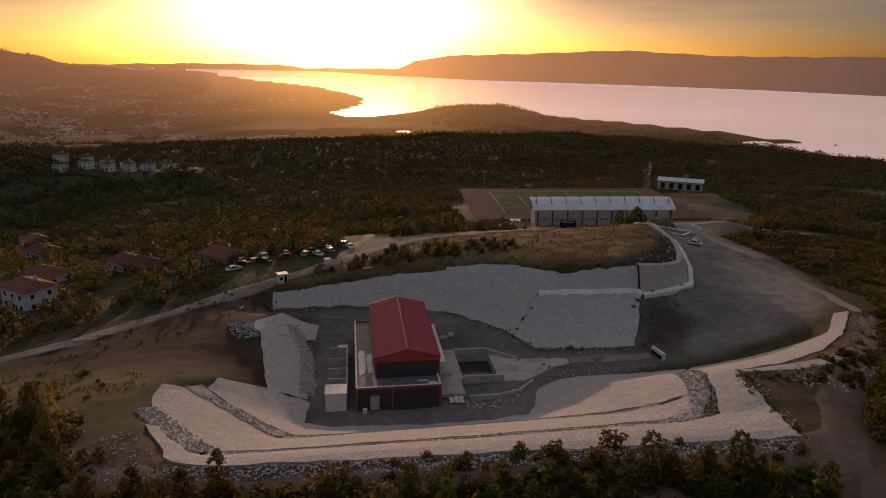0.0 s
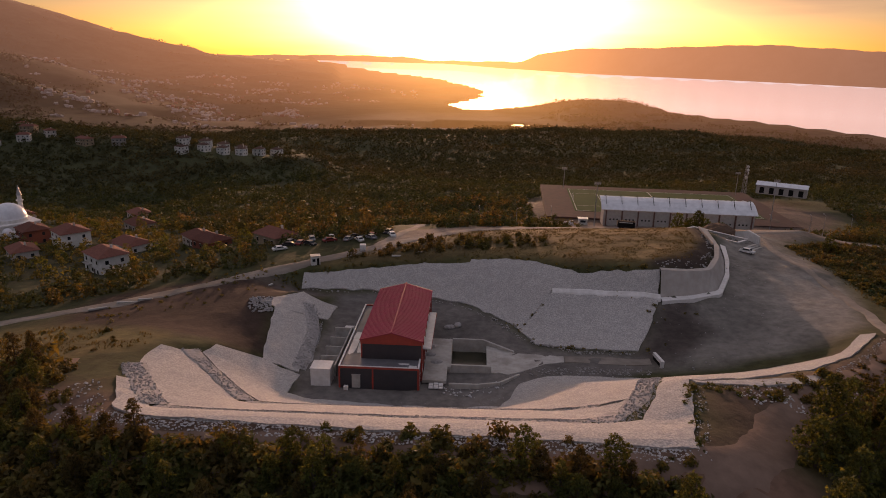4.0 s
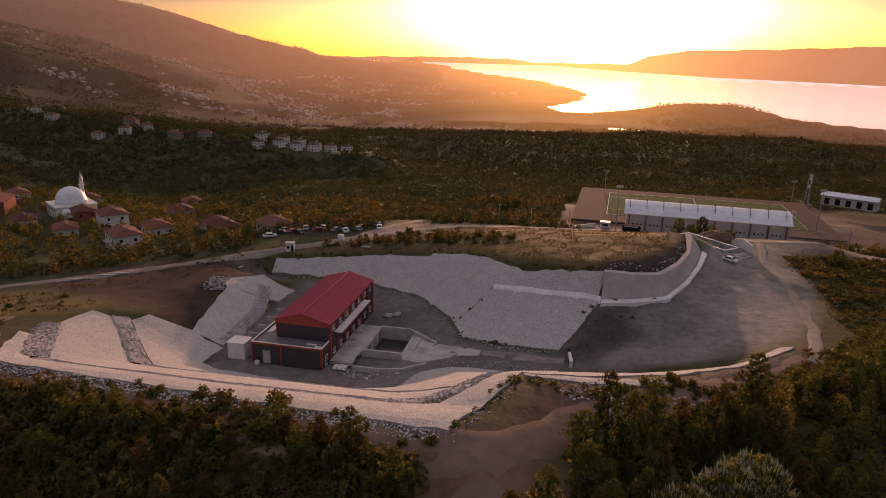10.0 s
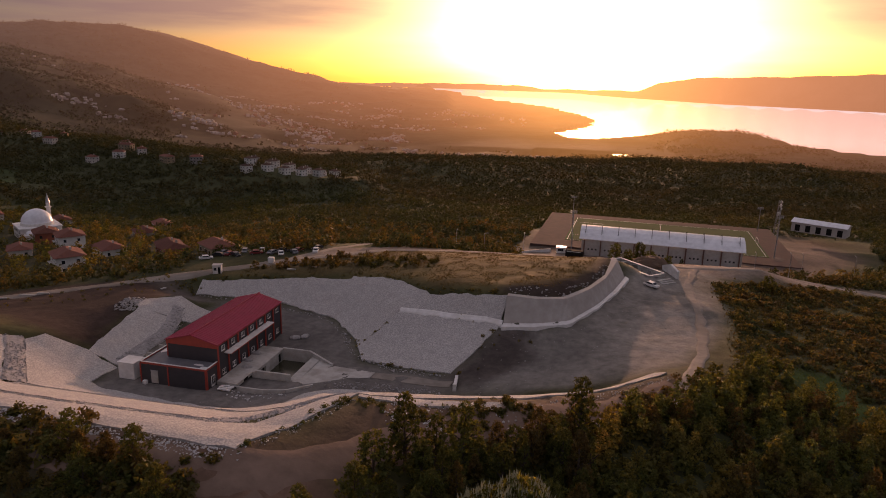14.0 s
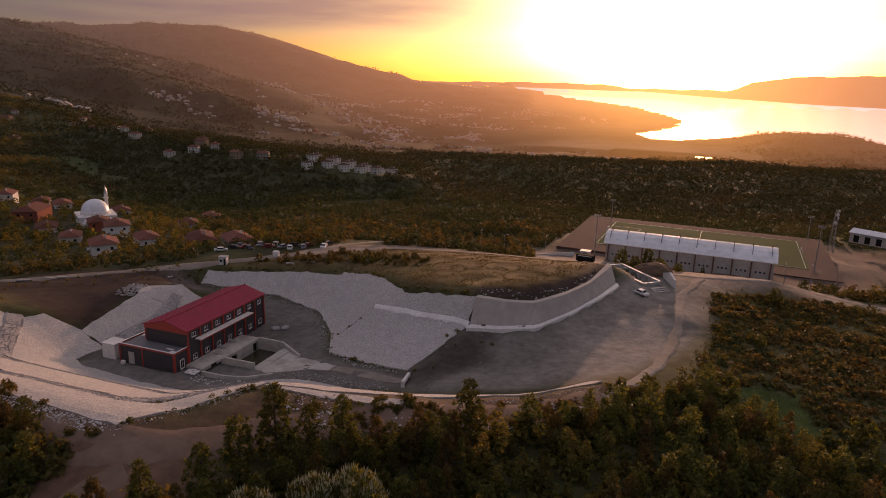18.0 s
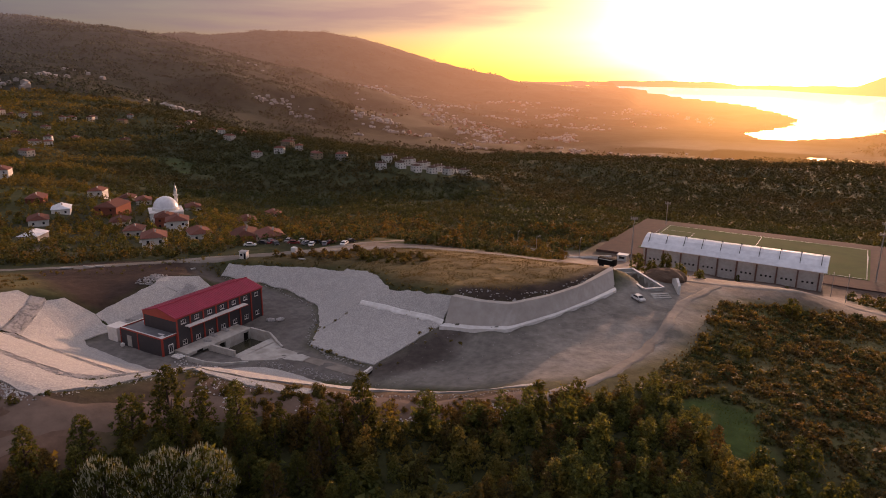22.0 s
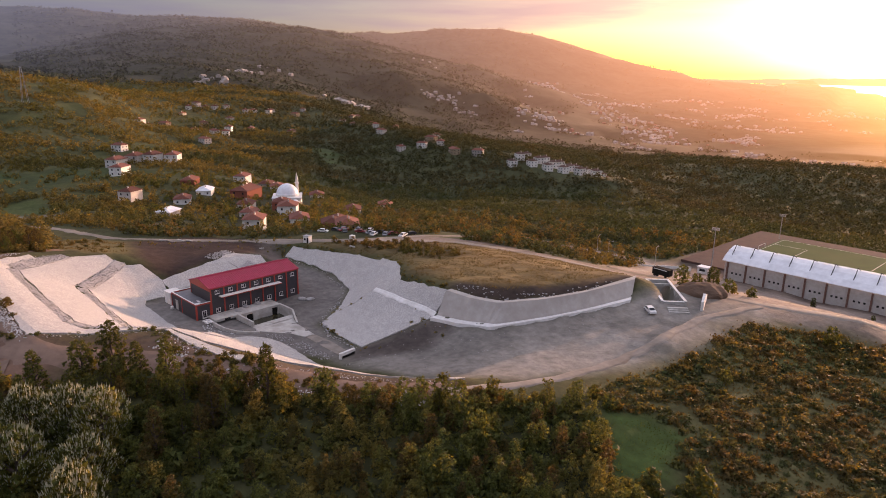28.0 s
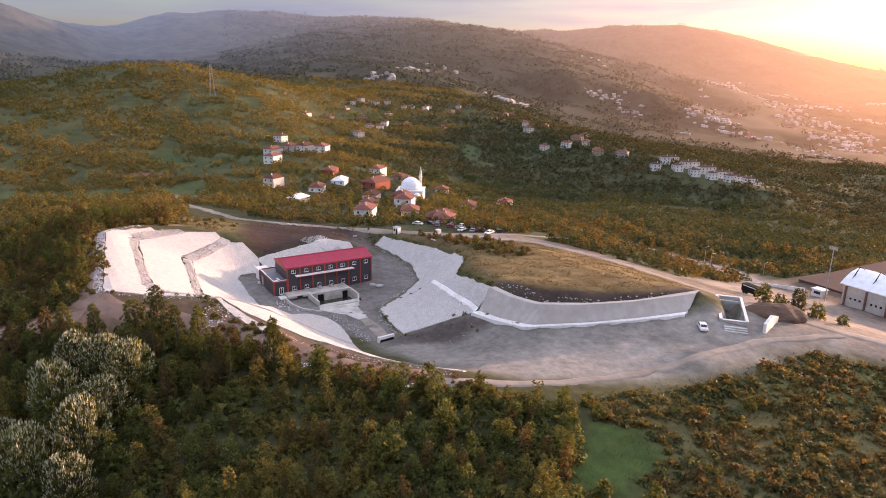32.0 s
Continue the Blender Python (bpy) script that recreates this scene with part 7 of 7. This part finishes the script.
for p in spots:
    if all(math.dist(p, q) > 3.4 for q in kept):
        kept.append(p)
for i, (x, y) in enumerate(kept):
    k = ("grey", "dark", "white", "red")[i % 4]
    if i < 4:
        fleet[k].matrix_world = pose(x, y, ground_z(x, y), 0, 0, rng.uniform(0, 360))
    else:
        copy_thing(fleet[k], pose(x, y, ground_z(x, y), 0, 0, rng.uniform(0, 360)))
kz = ground_z(-21.8, 54)
kiosk = thing("site_cabin", "small white site cabin with dark windows", "cabin", at=(-21.8, 54.0, kz), turn=20)
boxed("body", M["white"], kiosk, -1.2, -1.0, 0, 1.2, 1.0, 2.5, bevel=0.04)
boxed("roof", M["metal"], kiosk, -1.35, -1.15, 2.5, 1.35, 1.15, 2.62)
boxed("door", M["dark"], kiosk, 0.3, -1.03, 0.05, 0.95, -0.98, 2.0)
boxed("window", M["glass"], kiosk, -0.9, -1.03, 1.0, -0.1, -0.98, 1.8)
wbox = thing("water_tank", "white plastic water tank on the grass", "tank", at=(-10.7, 65.8, ground_z(-10.7, 65.8)), turn=10)
boxed("body", M["white"], wbox, -0.9, -0.8, 0.1, 0.9, 0.8, 1.9, bevel=0.15)
boxed("pallet", M["bark"], wbox, -1.0, -0.9, -0.05, 1.0, 0.9, 0.1)
for k, (x, y, l, a) in enumerate(((-58.5, 23.5, 7, 12), (-63, 19, 6, 30), (-55, 25, 5, 15), (0, 57.5, 4, 5), (-30, 40, 2.4, 70), (6, 60, 3, 0))):
    b_ = thing("precast_beam", "pale concrete beam lying on the ground", "beam", "beams left beside the road", at=(x, y, ground_z(x, y)), turn=a)
    boxed("body", M["concrete"], b_, -l * 0.32, -0.25, 0, l * 0.32, 0.25, 0.4, bevel=0.03)
bus = thing("truck_trailer", "dark box trailer parked at the road junction", "trailer", at=(79, 128, ground_z(79, 128) + 0.2), turn=-8)
boxed("body", M["dark"], bus, -3.2, -1.2, 0.7, 3.2, 1.2, 3.0, bevel=0.05)
boxed("stripe", M["white"], bus, -2.6, -1.23, 2.5, 2.4, -1.19, 2.75)
for x in (-2.2, -1.2, 2.0):
    for s in (-1, 1):
        bm = bmesh.new()
        rod(bm, (x, s * 0.8, 0.45), (x, s * 1.2, 0.45), 0.45, sides=12)
        part("wheel", bm, M["dark"], bus)

# ---- stadium ----
ST = math.degrees(math.atan2(174.7 - 178.7, 147.4 - 80.5))
stand = thing("grandstand", "football grandstand with white curved sheet roof and pale back wall", "grandstand", at=(80.5, 178.7, -12.4), turn=ST)
SL = 67.0
M["brown_paint"] = material("brown_painted_steel", (0.17, 0.08, 0.055), (0.13, 0.065, 0.045), rough=0.6)
bm = bmesh.new()
rows = []
nb = 60
prof = [(-0.2, 7.55), (2.2, 9.3), (5.2, 10.9), (8.4, 11.75), (10.2, 11.85)]
for i in range(nb + 1):
    for k, (py, pz) in enumerate(prof):
        rows.append(bm.verts.new((-0.8 + (SL + 1.6) * i / nb, py, pz + (0.06 if i % 2 else 0))))
for i in range(nb):
    for k in range(len(prof) - 1):
        a = i * len(prof) + k
        bm.faces.new((rows[a], rows[a + len(prof)], rows[a + len(prof) + 1], rows[a + 1]))
r = bmesh.ops.extrude_face_region(bm, geom=bm.faces[:])
bmesh.ops.translate(bm, verts=[e for e in r["geom"] if isinstance(e, bmesh.types.BMVert)], vec=(0, 0, -0.2))
part("roof", bm, M["white_roof"], stand, "white ribbed sheet roof")
boxed("back_wall", M["render"], stand, 0.3, 0.3, -1.5, SL - 0.3, 0.6, 7.3)
boxed("end_wall", M["render"], stand, 0.3, 0.6, -1.5, 0.6, 9, 6.6)
boxed("end_wall", M["render"], stand, SL - 0.6, 0.6, -1.5, SL - 0.3, 9, 6.6)
for k in range(6):
    boxed("seating_step", M["concrete"], stand, 0.7, 8.4 - k * 1.35, -1.0, SL - 0.7, 9.7 - k * 1.35, 1.0 + k * 0.75)
for k in range(10):
    x = 1.5 + (SL - 3) * k / 9
    boxed("column", M["brown_paint"], stand, x - 0.25, -0.35, -1.5, x + 0.25, 0.29, 7.2)
    bm = bmesh.new()
    rod(bm, (x, 2.6, 9.4), (x, 6.0, 13.2), 0.11)
    rod(bm, (x, 6.0, 13.2), (x, 9.6, 11.8), 0.11)
    rod(bm, (x, 4.0, 10.3), (x, 6.0, 13.2), 0.09)
    part("truss", bm, M["dark"], stand, "dark steel truss above the roof" if not k else "")
for k in range(9):
    x = 1.5 + (SL - 3) * (k + 0.5) / 9
    for dx in (-1.6, 0, 1.6):
        boxed("window", M["dark"], stand, x + dx - 0.35, 0.25, 2.6, x + dx + 0.35, 0.32, 3.3)
rot = Matrix.Rotation(radians(ST), 4, "Z")


def flat(name, mat, label, category, cx_, cy_, w_, d_, z_, t_=0.25, kind="structure"):
    bm = bmesh.new()
    box(bm, -w_ / 2, -d_ / 2, -1.5, w_ / 2, d_ / 2, t_)
    ob = part(name, bm, mat)
    ob.matrix_world = Matrix.Translation((cx_, cy_, z_)) @ rot
    return tagged(ob, label, category, kind=kind)


flat("running_track", material("faded_red_running_track", (0.105, 0.062, 0.05), (0.08, 0.05, 0.042), scale=0.3, rough=0.9, coarse=(0.09, 0.06, 0.05), coarse_scale=0.05), "faded reddish running track round the pitch", "track", 118, 231, 118, 82, -12.9, 0.5)
flat("football_pitch", M["grass_pitch"], "worn green football pitch", "pitch", 120, 233, 92, 58, -12.9, 0.56)
lines = thing("pitch_lines", "faded white pitch markings", "markings", at=(120, 233, -12.32), turn=ST)
for d in ((-45, -28, 45, -27.8), (-45, 27.8, 45, 28), (-45, -27.8, -44.8, 27.8), (44.8, -27.8, 45, 27.8), (-0.1, -27.8, 0.1, 27.8), (-44.8, -16, -30, -15.8), (-44.8, 15.8, -30, 16), (-30.2, -15.8, -30, 15.8)):
    boxed("line", M["white"], lines, d[0], d[1], 0, d[2], d[3], 0.02)
goal = thing("goal_frame", "white football goal frame", "goal", "goals of the pitch", at=(165, 231, -12.35), turn=ST)
bm = bmesh.new()
for a, b in (((0, -3.6, 0), (0, -3.6, 2.4)), ((0, 3.6, 0), (0, 3.6, 2.4)), ((0, -3.6, 2.4), (0, 3.6, 2.4))):
    rod(bm, a, b, 0.08)
part("frame", bm, M["white"], goal)
copy_thing(goal, pose(75.4, 236.4, -12.35, 0, 0, ST))


def make_mast(tall, label):
    m_ = thing("floodlight_mast", label, "mast", "floodlights round the pitch")
    bm = bmesh.new()
    rod(bm, (0, 0, -0.5), (0, 0, tall), 0.28, 0.12, 8)
    part("pole", bm, M["metal"], m_)
    boxed("bracket", M["metal"], m_, -1.4, -0.08, tall - 0.5, 1.4, 0.08, tall - 0.35)
    for x in (-1.2, -0.4, 0.4, 1.2):
        for z in (0, 0.7):
            boxed("lamp", M["metal"], m_, x - 0.28, -0.3, tall - 0.9 + z, x + 0.28, -0.05, tall - 0.4 + z)
    return m_


mast = make_mast(20, "tall galvanised floodlight mast beside the pitch")
mast.matrix_world = pose(76.5, 176.5, ground_z(76.5, 176.5))
for x, y in ((74, 265), (166, 201), (172, 262)):
    copy_thing(mast, pose(x, y, ground_z(x, y), 0, 0, 180 if y > 220 else 0))
street = thing("street_lamp", "slim grey street lamp beside the road", "street lamp", "lamps along the stadium road")
bm = bmesh.new()
rod(bm, (0, 0, -0.3), (0, 0, 8.5), 0.12, 0.07, 6)
part("pole", bm, M["metal"], street)
bm = bmesh.new()
rod(bm, (0, 0, 8.4), (1.4, 0, 8.8), 0.06)
part("arm", bm, M["metal"], street)
boxed("head", M["metal"], street, 1.2, -0.15, 8.7, 1.9, 0.15, 8.85)
street.matrix_world = pose(40, 160, ground_z(40, 160))
for x, y in ((56, 170), (24, 178), (150, 166), (168, 168), (190, 176), (152, 128)):
    copy_thing(street, pose(x, y, ground_z(x, y), 0, 0, 90))
gh = thing("gatehouse", "small white gatehouse by the stadium entrance", "hut", at=(72, 181, ground_z(72, 181)), turn=ST)
boxed("body", M["white"], gh, -2, -1.6, -0.2, 2, 1.6, 2.6, bevel=0.04)
boxed("roof", M["white_roof"], gh, -2.3, -1.9, 2.6, 2.3, 1.9, 2.8)
boxed("window", M["glass"], gh, -1.2, -1.63, 1.0, 1.2, -1.58, 2.0)
fence = thing("boundary_wall", "low white boundary wall beside the stadium", "wall", at=(58, 172, ground_z(58, 172)), turn=38)
for k in range(6):
    boxed("panel", M["white"], fence, -12 + k * 4, -0.15, -1.0, -8.1 + k * 4, 0.15, 1.0)
shed = thing("sports_hall", "long low shed with a white sheet roof", "shed", at=(212, 292, -15.3), turn=-30)
boxed("wall", M["render"], shed, -14, -5, -2, 14, 5, 3.4)
bm = bmesh.new()
v = [bm.verts.new(p) for p in ((-14.5, -5.6, 3.3), (14.5, -5.6, 3.3), (14.5, 0, 5.0), (-14.5, 0, 5.0), (14.5, 5.6, 3.3), (-14.5, 5.6, 3.3))]
bm.faces.new((v[0], v[1], v[2], v[3]))
bm.faces.new((v[3], v[2], v[4], v[5]))
r = bmesh.ops.extrude_face_region(bm, geom=bm.faces[:])
bmesh.ops.translate(bm, verts=[e for e in r["geom"] if isinstance(e, bmesh.types.BMVert)], vec=(0, 0, 0.2))
part("roof", bm, M["white_roof"], shed)
for k in range(5):
    boxed("door", M["dark"], shed, -12 + k * 5.4, -5.05, -1.5, -9.4 + k * 5.4, -4.98, 2.2)
tower = thing("radio_tower", "grey lattice radio tower with dishes", "tower", at=(189, 292, ground_z(189, 292)))
TH = 24
for sx, sy in ((-1, -1), (1, -1), (1, 1), (-1, 1)):
    bm = bmesh.new()
    rod(bm, (sx * 1.3, sy * 1.3, -0.5), (sx * 0.55, sy * 0.55, TH), 0.12, 0.09)
    part("leg", bm, M["metal"], tower)
for k in range(10):
    z0, z1 = TH * k / 10, TH * (k + 1) / 10
    w0, w1 = 1.3 - 0.75 * k / 10, 1.3 - 0.75 * (k + 1) / 10
    bm = bmesh.new()
    for a, b in (((-w0, -w0, z0), (w1, -w1, z1)), ((w0, -w0, z0), (w1, w1, z1)), ((w0, w0, z0), (-w1, w1, z1)), ((-w0, w0, z0), (-w1, -w1, z1))):
        rod(bm, a, b, 0.06, sides=4)
    part("brace", bm, M["metal"], tower)
for k, (z, a) in enumerate(((21, -70), (19, -20), (16.5, -100), (22.8, 40))):
    bm = bmesh.new()
    m_ = Matrix.Translation((1.1 * math.cos(radians(a)), 1.1 * math.sin(radians(a)), z)) @ Euler((0, radians(90), radians(a))).to_matrix().to_4x4()
    bmesh.ops.create_cone(bm, cap_ends=True, segments=16, radius1=0.9, radius2=0.75, depth=0.5, matrix=m_)
    part("dish", bm, M["white"], tower)


# ---- village ----
def wall_windows(parent, w_, d_, h_, storeys):
    for s in range(storeys):
        z = 0.9 + s * 2.8
        n = max(2, int(w_ / 2.8))
        for k in range(n):
            x = -w_ / 2 + w_ * (k + 0.5) / n
            win = boxed("window", M["glass"], parent, x - 0.5, -d_ / 2 - 0.03, z, x + 0.5, -d_ / 2 + 0.05, z + 1.2)
            boxed("frame", M["white"], win, x - 0.58, -d_ / 2 - 0.05, z + 1.2, x + 0.58, -d_ / 2 + 0.02, z + 1.3)
        for k in range(2):
            y = -d_ / 2 + d_ * (k + 0.5) / 2
            boxed("window", M["glass"], parent, w_ / 2 - 0.05, y - 0.5, z, w_ / 2 + 0.03, y + 0.5, z + 1.2)


def make_house(x, y, turn, w_, d_, storeys, label, roof="tile_roof", wall="render", hip=0.5, flat_roof=False, group="village houses"):
    h_ = 2.8 * storeys + 0.4
    z = float(np.min(height([x - 4, x + 4, x, x], [y, y, y - 4, y + 4]))) + 0.2
    house = thing("house", label, "house", group, at=(x, y, z), turn=turn)
    boxed("wall", M[wall], house, -w_ / 2, -d_ / 2, -2.5, w_ / 2, d_ / 2, h_)
    bm = bmesh.new()
    o = 0.55
    if flat_roof:
        box(bm, -w_ / 2 - o, -d_ / 2 - o, h_, w_ / 2 + o, d_ / 2 + o, h_ + 0.3)
    else:
        rise = d_ * 0.23
        b = [bm.verts.new(p) for p in ((-w_ / 2 - o, -d_ / 2 - o, h_ - 0.05), (w_ / 2 + o, -d_ / 2 - o, h_ - 0.05), (w_ / 2 + o, d_ / 2 + o, h_ - 0.05), (-w_ / 2 - o, d_ / 2 + o, h_ - 0.05))]
        rl = w_ / 2 - d_ / 2 * hip
        t = [bm.verts.new(p) for p in ((-rl, 0, h_ + rise), (rl, 0, h_ + rise))]
        for f in ((b[0], b[1], t[1], t[0]), (b[2], b[3], t[0], t[1]), (b[1], b[2], t[1]), (b[3], b[0], t[0]), (b[3], b[2], b[1], b[0])):
            bm.faces.new(f)
    part("roof", bm, M[roof], house)
    if not flat_roof:
        boxed("chimney", M["render"], house, w_ * 0.2, 0.4, h_ + 0.3, w_ * 0.2 + 0.6, 1.0, h_ + d_ * 0.23 + 0.8)
    wall_windows(house, w_, d_, h_, storeys)
    boxed("door", M["bark"], house, -0.45 + w_ * 0.12, -d_ / 2 - 0.04, -0.1, 0.45 + w_ * 0.12, -d_ / 2 + 0.05, 2.0)
    if storeys > 1:
        boxed("balcony", M["concrete"], house, -w_ * 0.4, -d_ / 2 - 1.2, 3.0, 0, -d_ / 2 - 0.01, 3.15)
    return house


M["white_render"] = material("white_house_render", (0.66, 0.64, 0.61), (0.56, 0.54, 0.5), scale=0.8, rough=0.85, vary=0.12)
M["brick_wall"] = material("red_brick_wall", (0.24, 0.085, 0.055), (0.18, 0.065, 0.045), scale=3, rough=0.9)
M["brown_roof"] = material("dark_brown_tile_roof", (0.11, 0.065, 0.05), (0.08, 0.048, 0.038), scale=1.5, rough=0.85, vary=0.2)
M["barn_wall"] = material("ochre_barn_wall", (0.36, 0.28, 0.19), (0.28, 0.21, 0.14), scale=1, rough=0.9)
for k, (x, y, a, w_, d_, st_, lab, wal) in enumerate(HOUSES):
    make_house(x, y, a, w_, d_, st_, lab, roof="white_roof" if "sheet roof" in lab or "pale roof" in lab else "tile_roof", wall=wal)
for k, (x, y) in enumerate(UPPER):
    make_house(x, y, (k * 37) % 90 - 60, 9 + k % 4 * 1.5, 8.5, 1 + (k % 3 > 0), ("pale" if k % 2 else "white") + " house with red roof in the upper village", wall=("render", "white_render", "render", "barn_wall")[k % 4], group="houses of the upper village")
for k in range(20):
    x, y = -245 + (k % 7) * 14 + (k // 7) * 8, 478 + (k % 7) * 8 - (k // 7) * 22 + (k * 13 % 7)
    make_house(x, y, -30 + (k * 29) % 25, 8, 8, 2, "white villa with brown roof on the hillside estate", roof="brown_roof", wall="white_render", hip=0.9, group="villas of the hillside estate")

mq = thing("mosque", "white domed village mosque with slender minaret", "mosque", at=(-171, 140, -15.6), turn=-35)
boxed("prayer_hall", M["white_render"], mq, -8.5, -8.5, -2, 8.5, 8.5, 6.2, bevel=0.1)
boxed("cornice", M["white"], mq, -8.8, -8.8, 6.2, 8.8, 8.8, 6.6)
bm = bmesh.new()
rod(bm, (0, 0, 6.6), (0, 0, 7.8), 7.0, 6.8, 24)
part("drum", bm, M["white_render"], mq)
bm = bmesh.new()
bmesh.ops.create_uvsphere(bm, u_segments=28, v_segments=16, radius=6.6, matrix=Matrix.Translation((0, 0, 7.4)))
bmesh.ops.bisect_plane(bm, geom=bm.verts[:] + bm.edges[:] + bm.faces[:], plane_co=(0, 0, 7.4), plane_no=(0, 0, -1), clear_outer=True)
part("dome", bm, M["white_roof"], mq, "pale blue-white dome", smooth=True)
boxed("porch", M["white_render"], mq, 8.5, -7.5, -2, 13, 7.5, 4.2)
for k in range(3):
    bm = bmesh.new()
    bmesh.ops.create_uvsphere(bm, u_segments=14, v_segments=8, radius=1.9, matrix=Matrix.Translation((10.7, -5 + 5 * k, 4.1)))
    part("small_dome", bm, M["white_roof"], mq, smooth=True)
for k in range(5):
    for z in (1.2, 3.9):
        boxed("window", M["glass"], mq, -6.6 + k * 3, -8.54, z, -5.6 + k * 3, -8.44, z + 1.6)
        boxed("window", M["glass"], mq, 8.44 if z > 3.9 else 13.0, -6.6 + k * 3, z - 0.4, 13.06, -5.6 + k * 3, z + 0.9) if z < 2 else None
minaret = thing("minaret", "slender white minaret with a pointed cap", "minaret", at=(-170, 146.5, -15.6))
for nm, a, b, r0, r1, mt in (("base", -1, 5, 1.6, 1.5, "white_render"), ("shaft", 5, 16, 0.95, 0.85, "white_render"), ("balcony", 13.2, 14.0, 1.0, 1.5, "white"), ("cap", 16, 20.4, 1.0, 0.03, "metal")):
    bm = bmesh.new()
    rod(bm, (0, 0, a), (0, 0, b), r0, r1, 14)
    part(nm, bm, M[mt], minaret)

pyl = thing("power_pylon", "lattice power pylon on the wooded ridge", "pylon", at=(-640, 120, ground_z(-640, 120)))
bm = bmesh.new()
for sx, sy in ((-1, -1), (1, -1), (1, 1), (-1, 1)):
    rod(bm, (sx * 3, sy * 3, -2), (sx * 0.6, sy * 0.6, 36), 0.25, 0.2, 4)
part("legs", bm, M["metal"], pyl)
for z in (26, 31, 36):
    bm = bmesh.new()
    rod(bm, (-5, 0, z), (5, 0, z), 0.2, sides=4)
    part("crossarm", bm, M["metal"], pyl)


# ---- the town on the plain ----
def town(name, spots_, rng, lo, hi, mat, label):
    base = np.array([(-1, -1, 0), (1, -1, 0), (1, 1, 0), (-1, 1, 0), (-1, -1, 1), (1, -1, 1), (1, 1, 1), (-1, 1, 1), (-1, 0, 1.4), (1, 0, 1.4)], float)
    faces = [(0, 1, 5, 4), (1, 2, 6, 9, 5), (2, 3, 7, 6), (3, 0, 4, 8, 7), (4, 5, 9, 8), (6, 7, 8, 9)]
    vv, ff = [], []
    xs_, ys_ = spots_
    zs_ = height(xs_, ys_)
    for i in range(len(xs_)):
        s = rng.uniform(lo, hi)
        a = rng.uniform(0, 3.14)
        b = base * np.array([s * rng.uniform(0.7, 1.5), s, s * rng.uniform(0.8, 1.6)])
        ca, sa = math.cos(a), math.sin(a)
        vv += np.column_stack([b[:, 0] * ca - b[:, 1] * sa + xs_[i], b[:, 0] * sa + b[:, 1] * ca + ys_[i], b[:, 2] + zs_[i] - 1]).tolist()
        ff += [tuple(10 * i + q for q in f) for f in faces]
    return tagged(mesh_object(name, vv, ff, mat), label, "town", kind="stuff")


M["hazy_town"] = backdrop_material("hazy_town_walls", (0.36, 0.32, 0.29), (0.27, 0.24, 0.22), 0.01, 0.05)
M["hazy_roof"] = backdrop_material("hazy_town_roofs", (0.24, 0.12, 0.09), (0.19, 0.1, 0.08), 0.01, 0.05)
rng = np.random.RandomState(77)
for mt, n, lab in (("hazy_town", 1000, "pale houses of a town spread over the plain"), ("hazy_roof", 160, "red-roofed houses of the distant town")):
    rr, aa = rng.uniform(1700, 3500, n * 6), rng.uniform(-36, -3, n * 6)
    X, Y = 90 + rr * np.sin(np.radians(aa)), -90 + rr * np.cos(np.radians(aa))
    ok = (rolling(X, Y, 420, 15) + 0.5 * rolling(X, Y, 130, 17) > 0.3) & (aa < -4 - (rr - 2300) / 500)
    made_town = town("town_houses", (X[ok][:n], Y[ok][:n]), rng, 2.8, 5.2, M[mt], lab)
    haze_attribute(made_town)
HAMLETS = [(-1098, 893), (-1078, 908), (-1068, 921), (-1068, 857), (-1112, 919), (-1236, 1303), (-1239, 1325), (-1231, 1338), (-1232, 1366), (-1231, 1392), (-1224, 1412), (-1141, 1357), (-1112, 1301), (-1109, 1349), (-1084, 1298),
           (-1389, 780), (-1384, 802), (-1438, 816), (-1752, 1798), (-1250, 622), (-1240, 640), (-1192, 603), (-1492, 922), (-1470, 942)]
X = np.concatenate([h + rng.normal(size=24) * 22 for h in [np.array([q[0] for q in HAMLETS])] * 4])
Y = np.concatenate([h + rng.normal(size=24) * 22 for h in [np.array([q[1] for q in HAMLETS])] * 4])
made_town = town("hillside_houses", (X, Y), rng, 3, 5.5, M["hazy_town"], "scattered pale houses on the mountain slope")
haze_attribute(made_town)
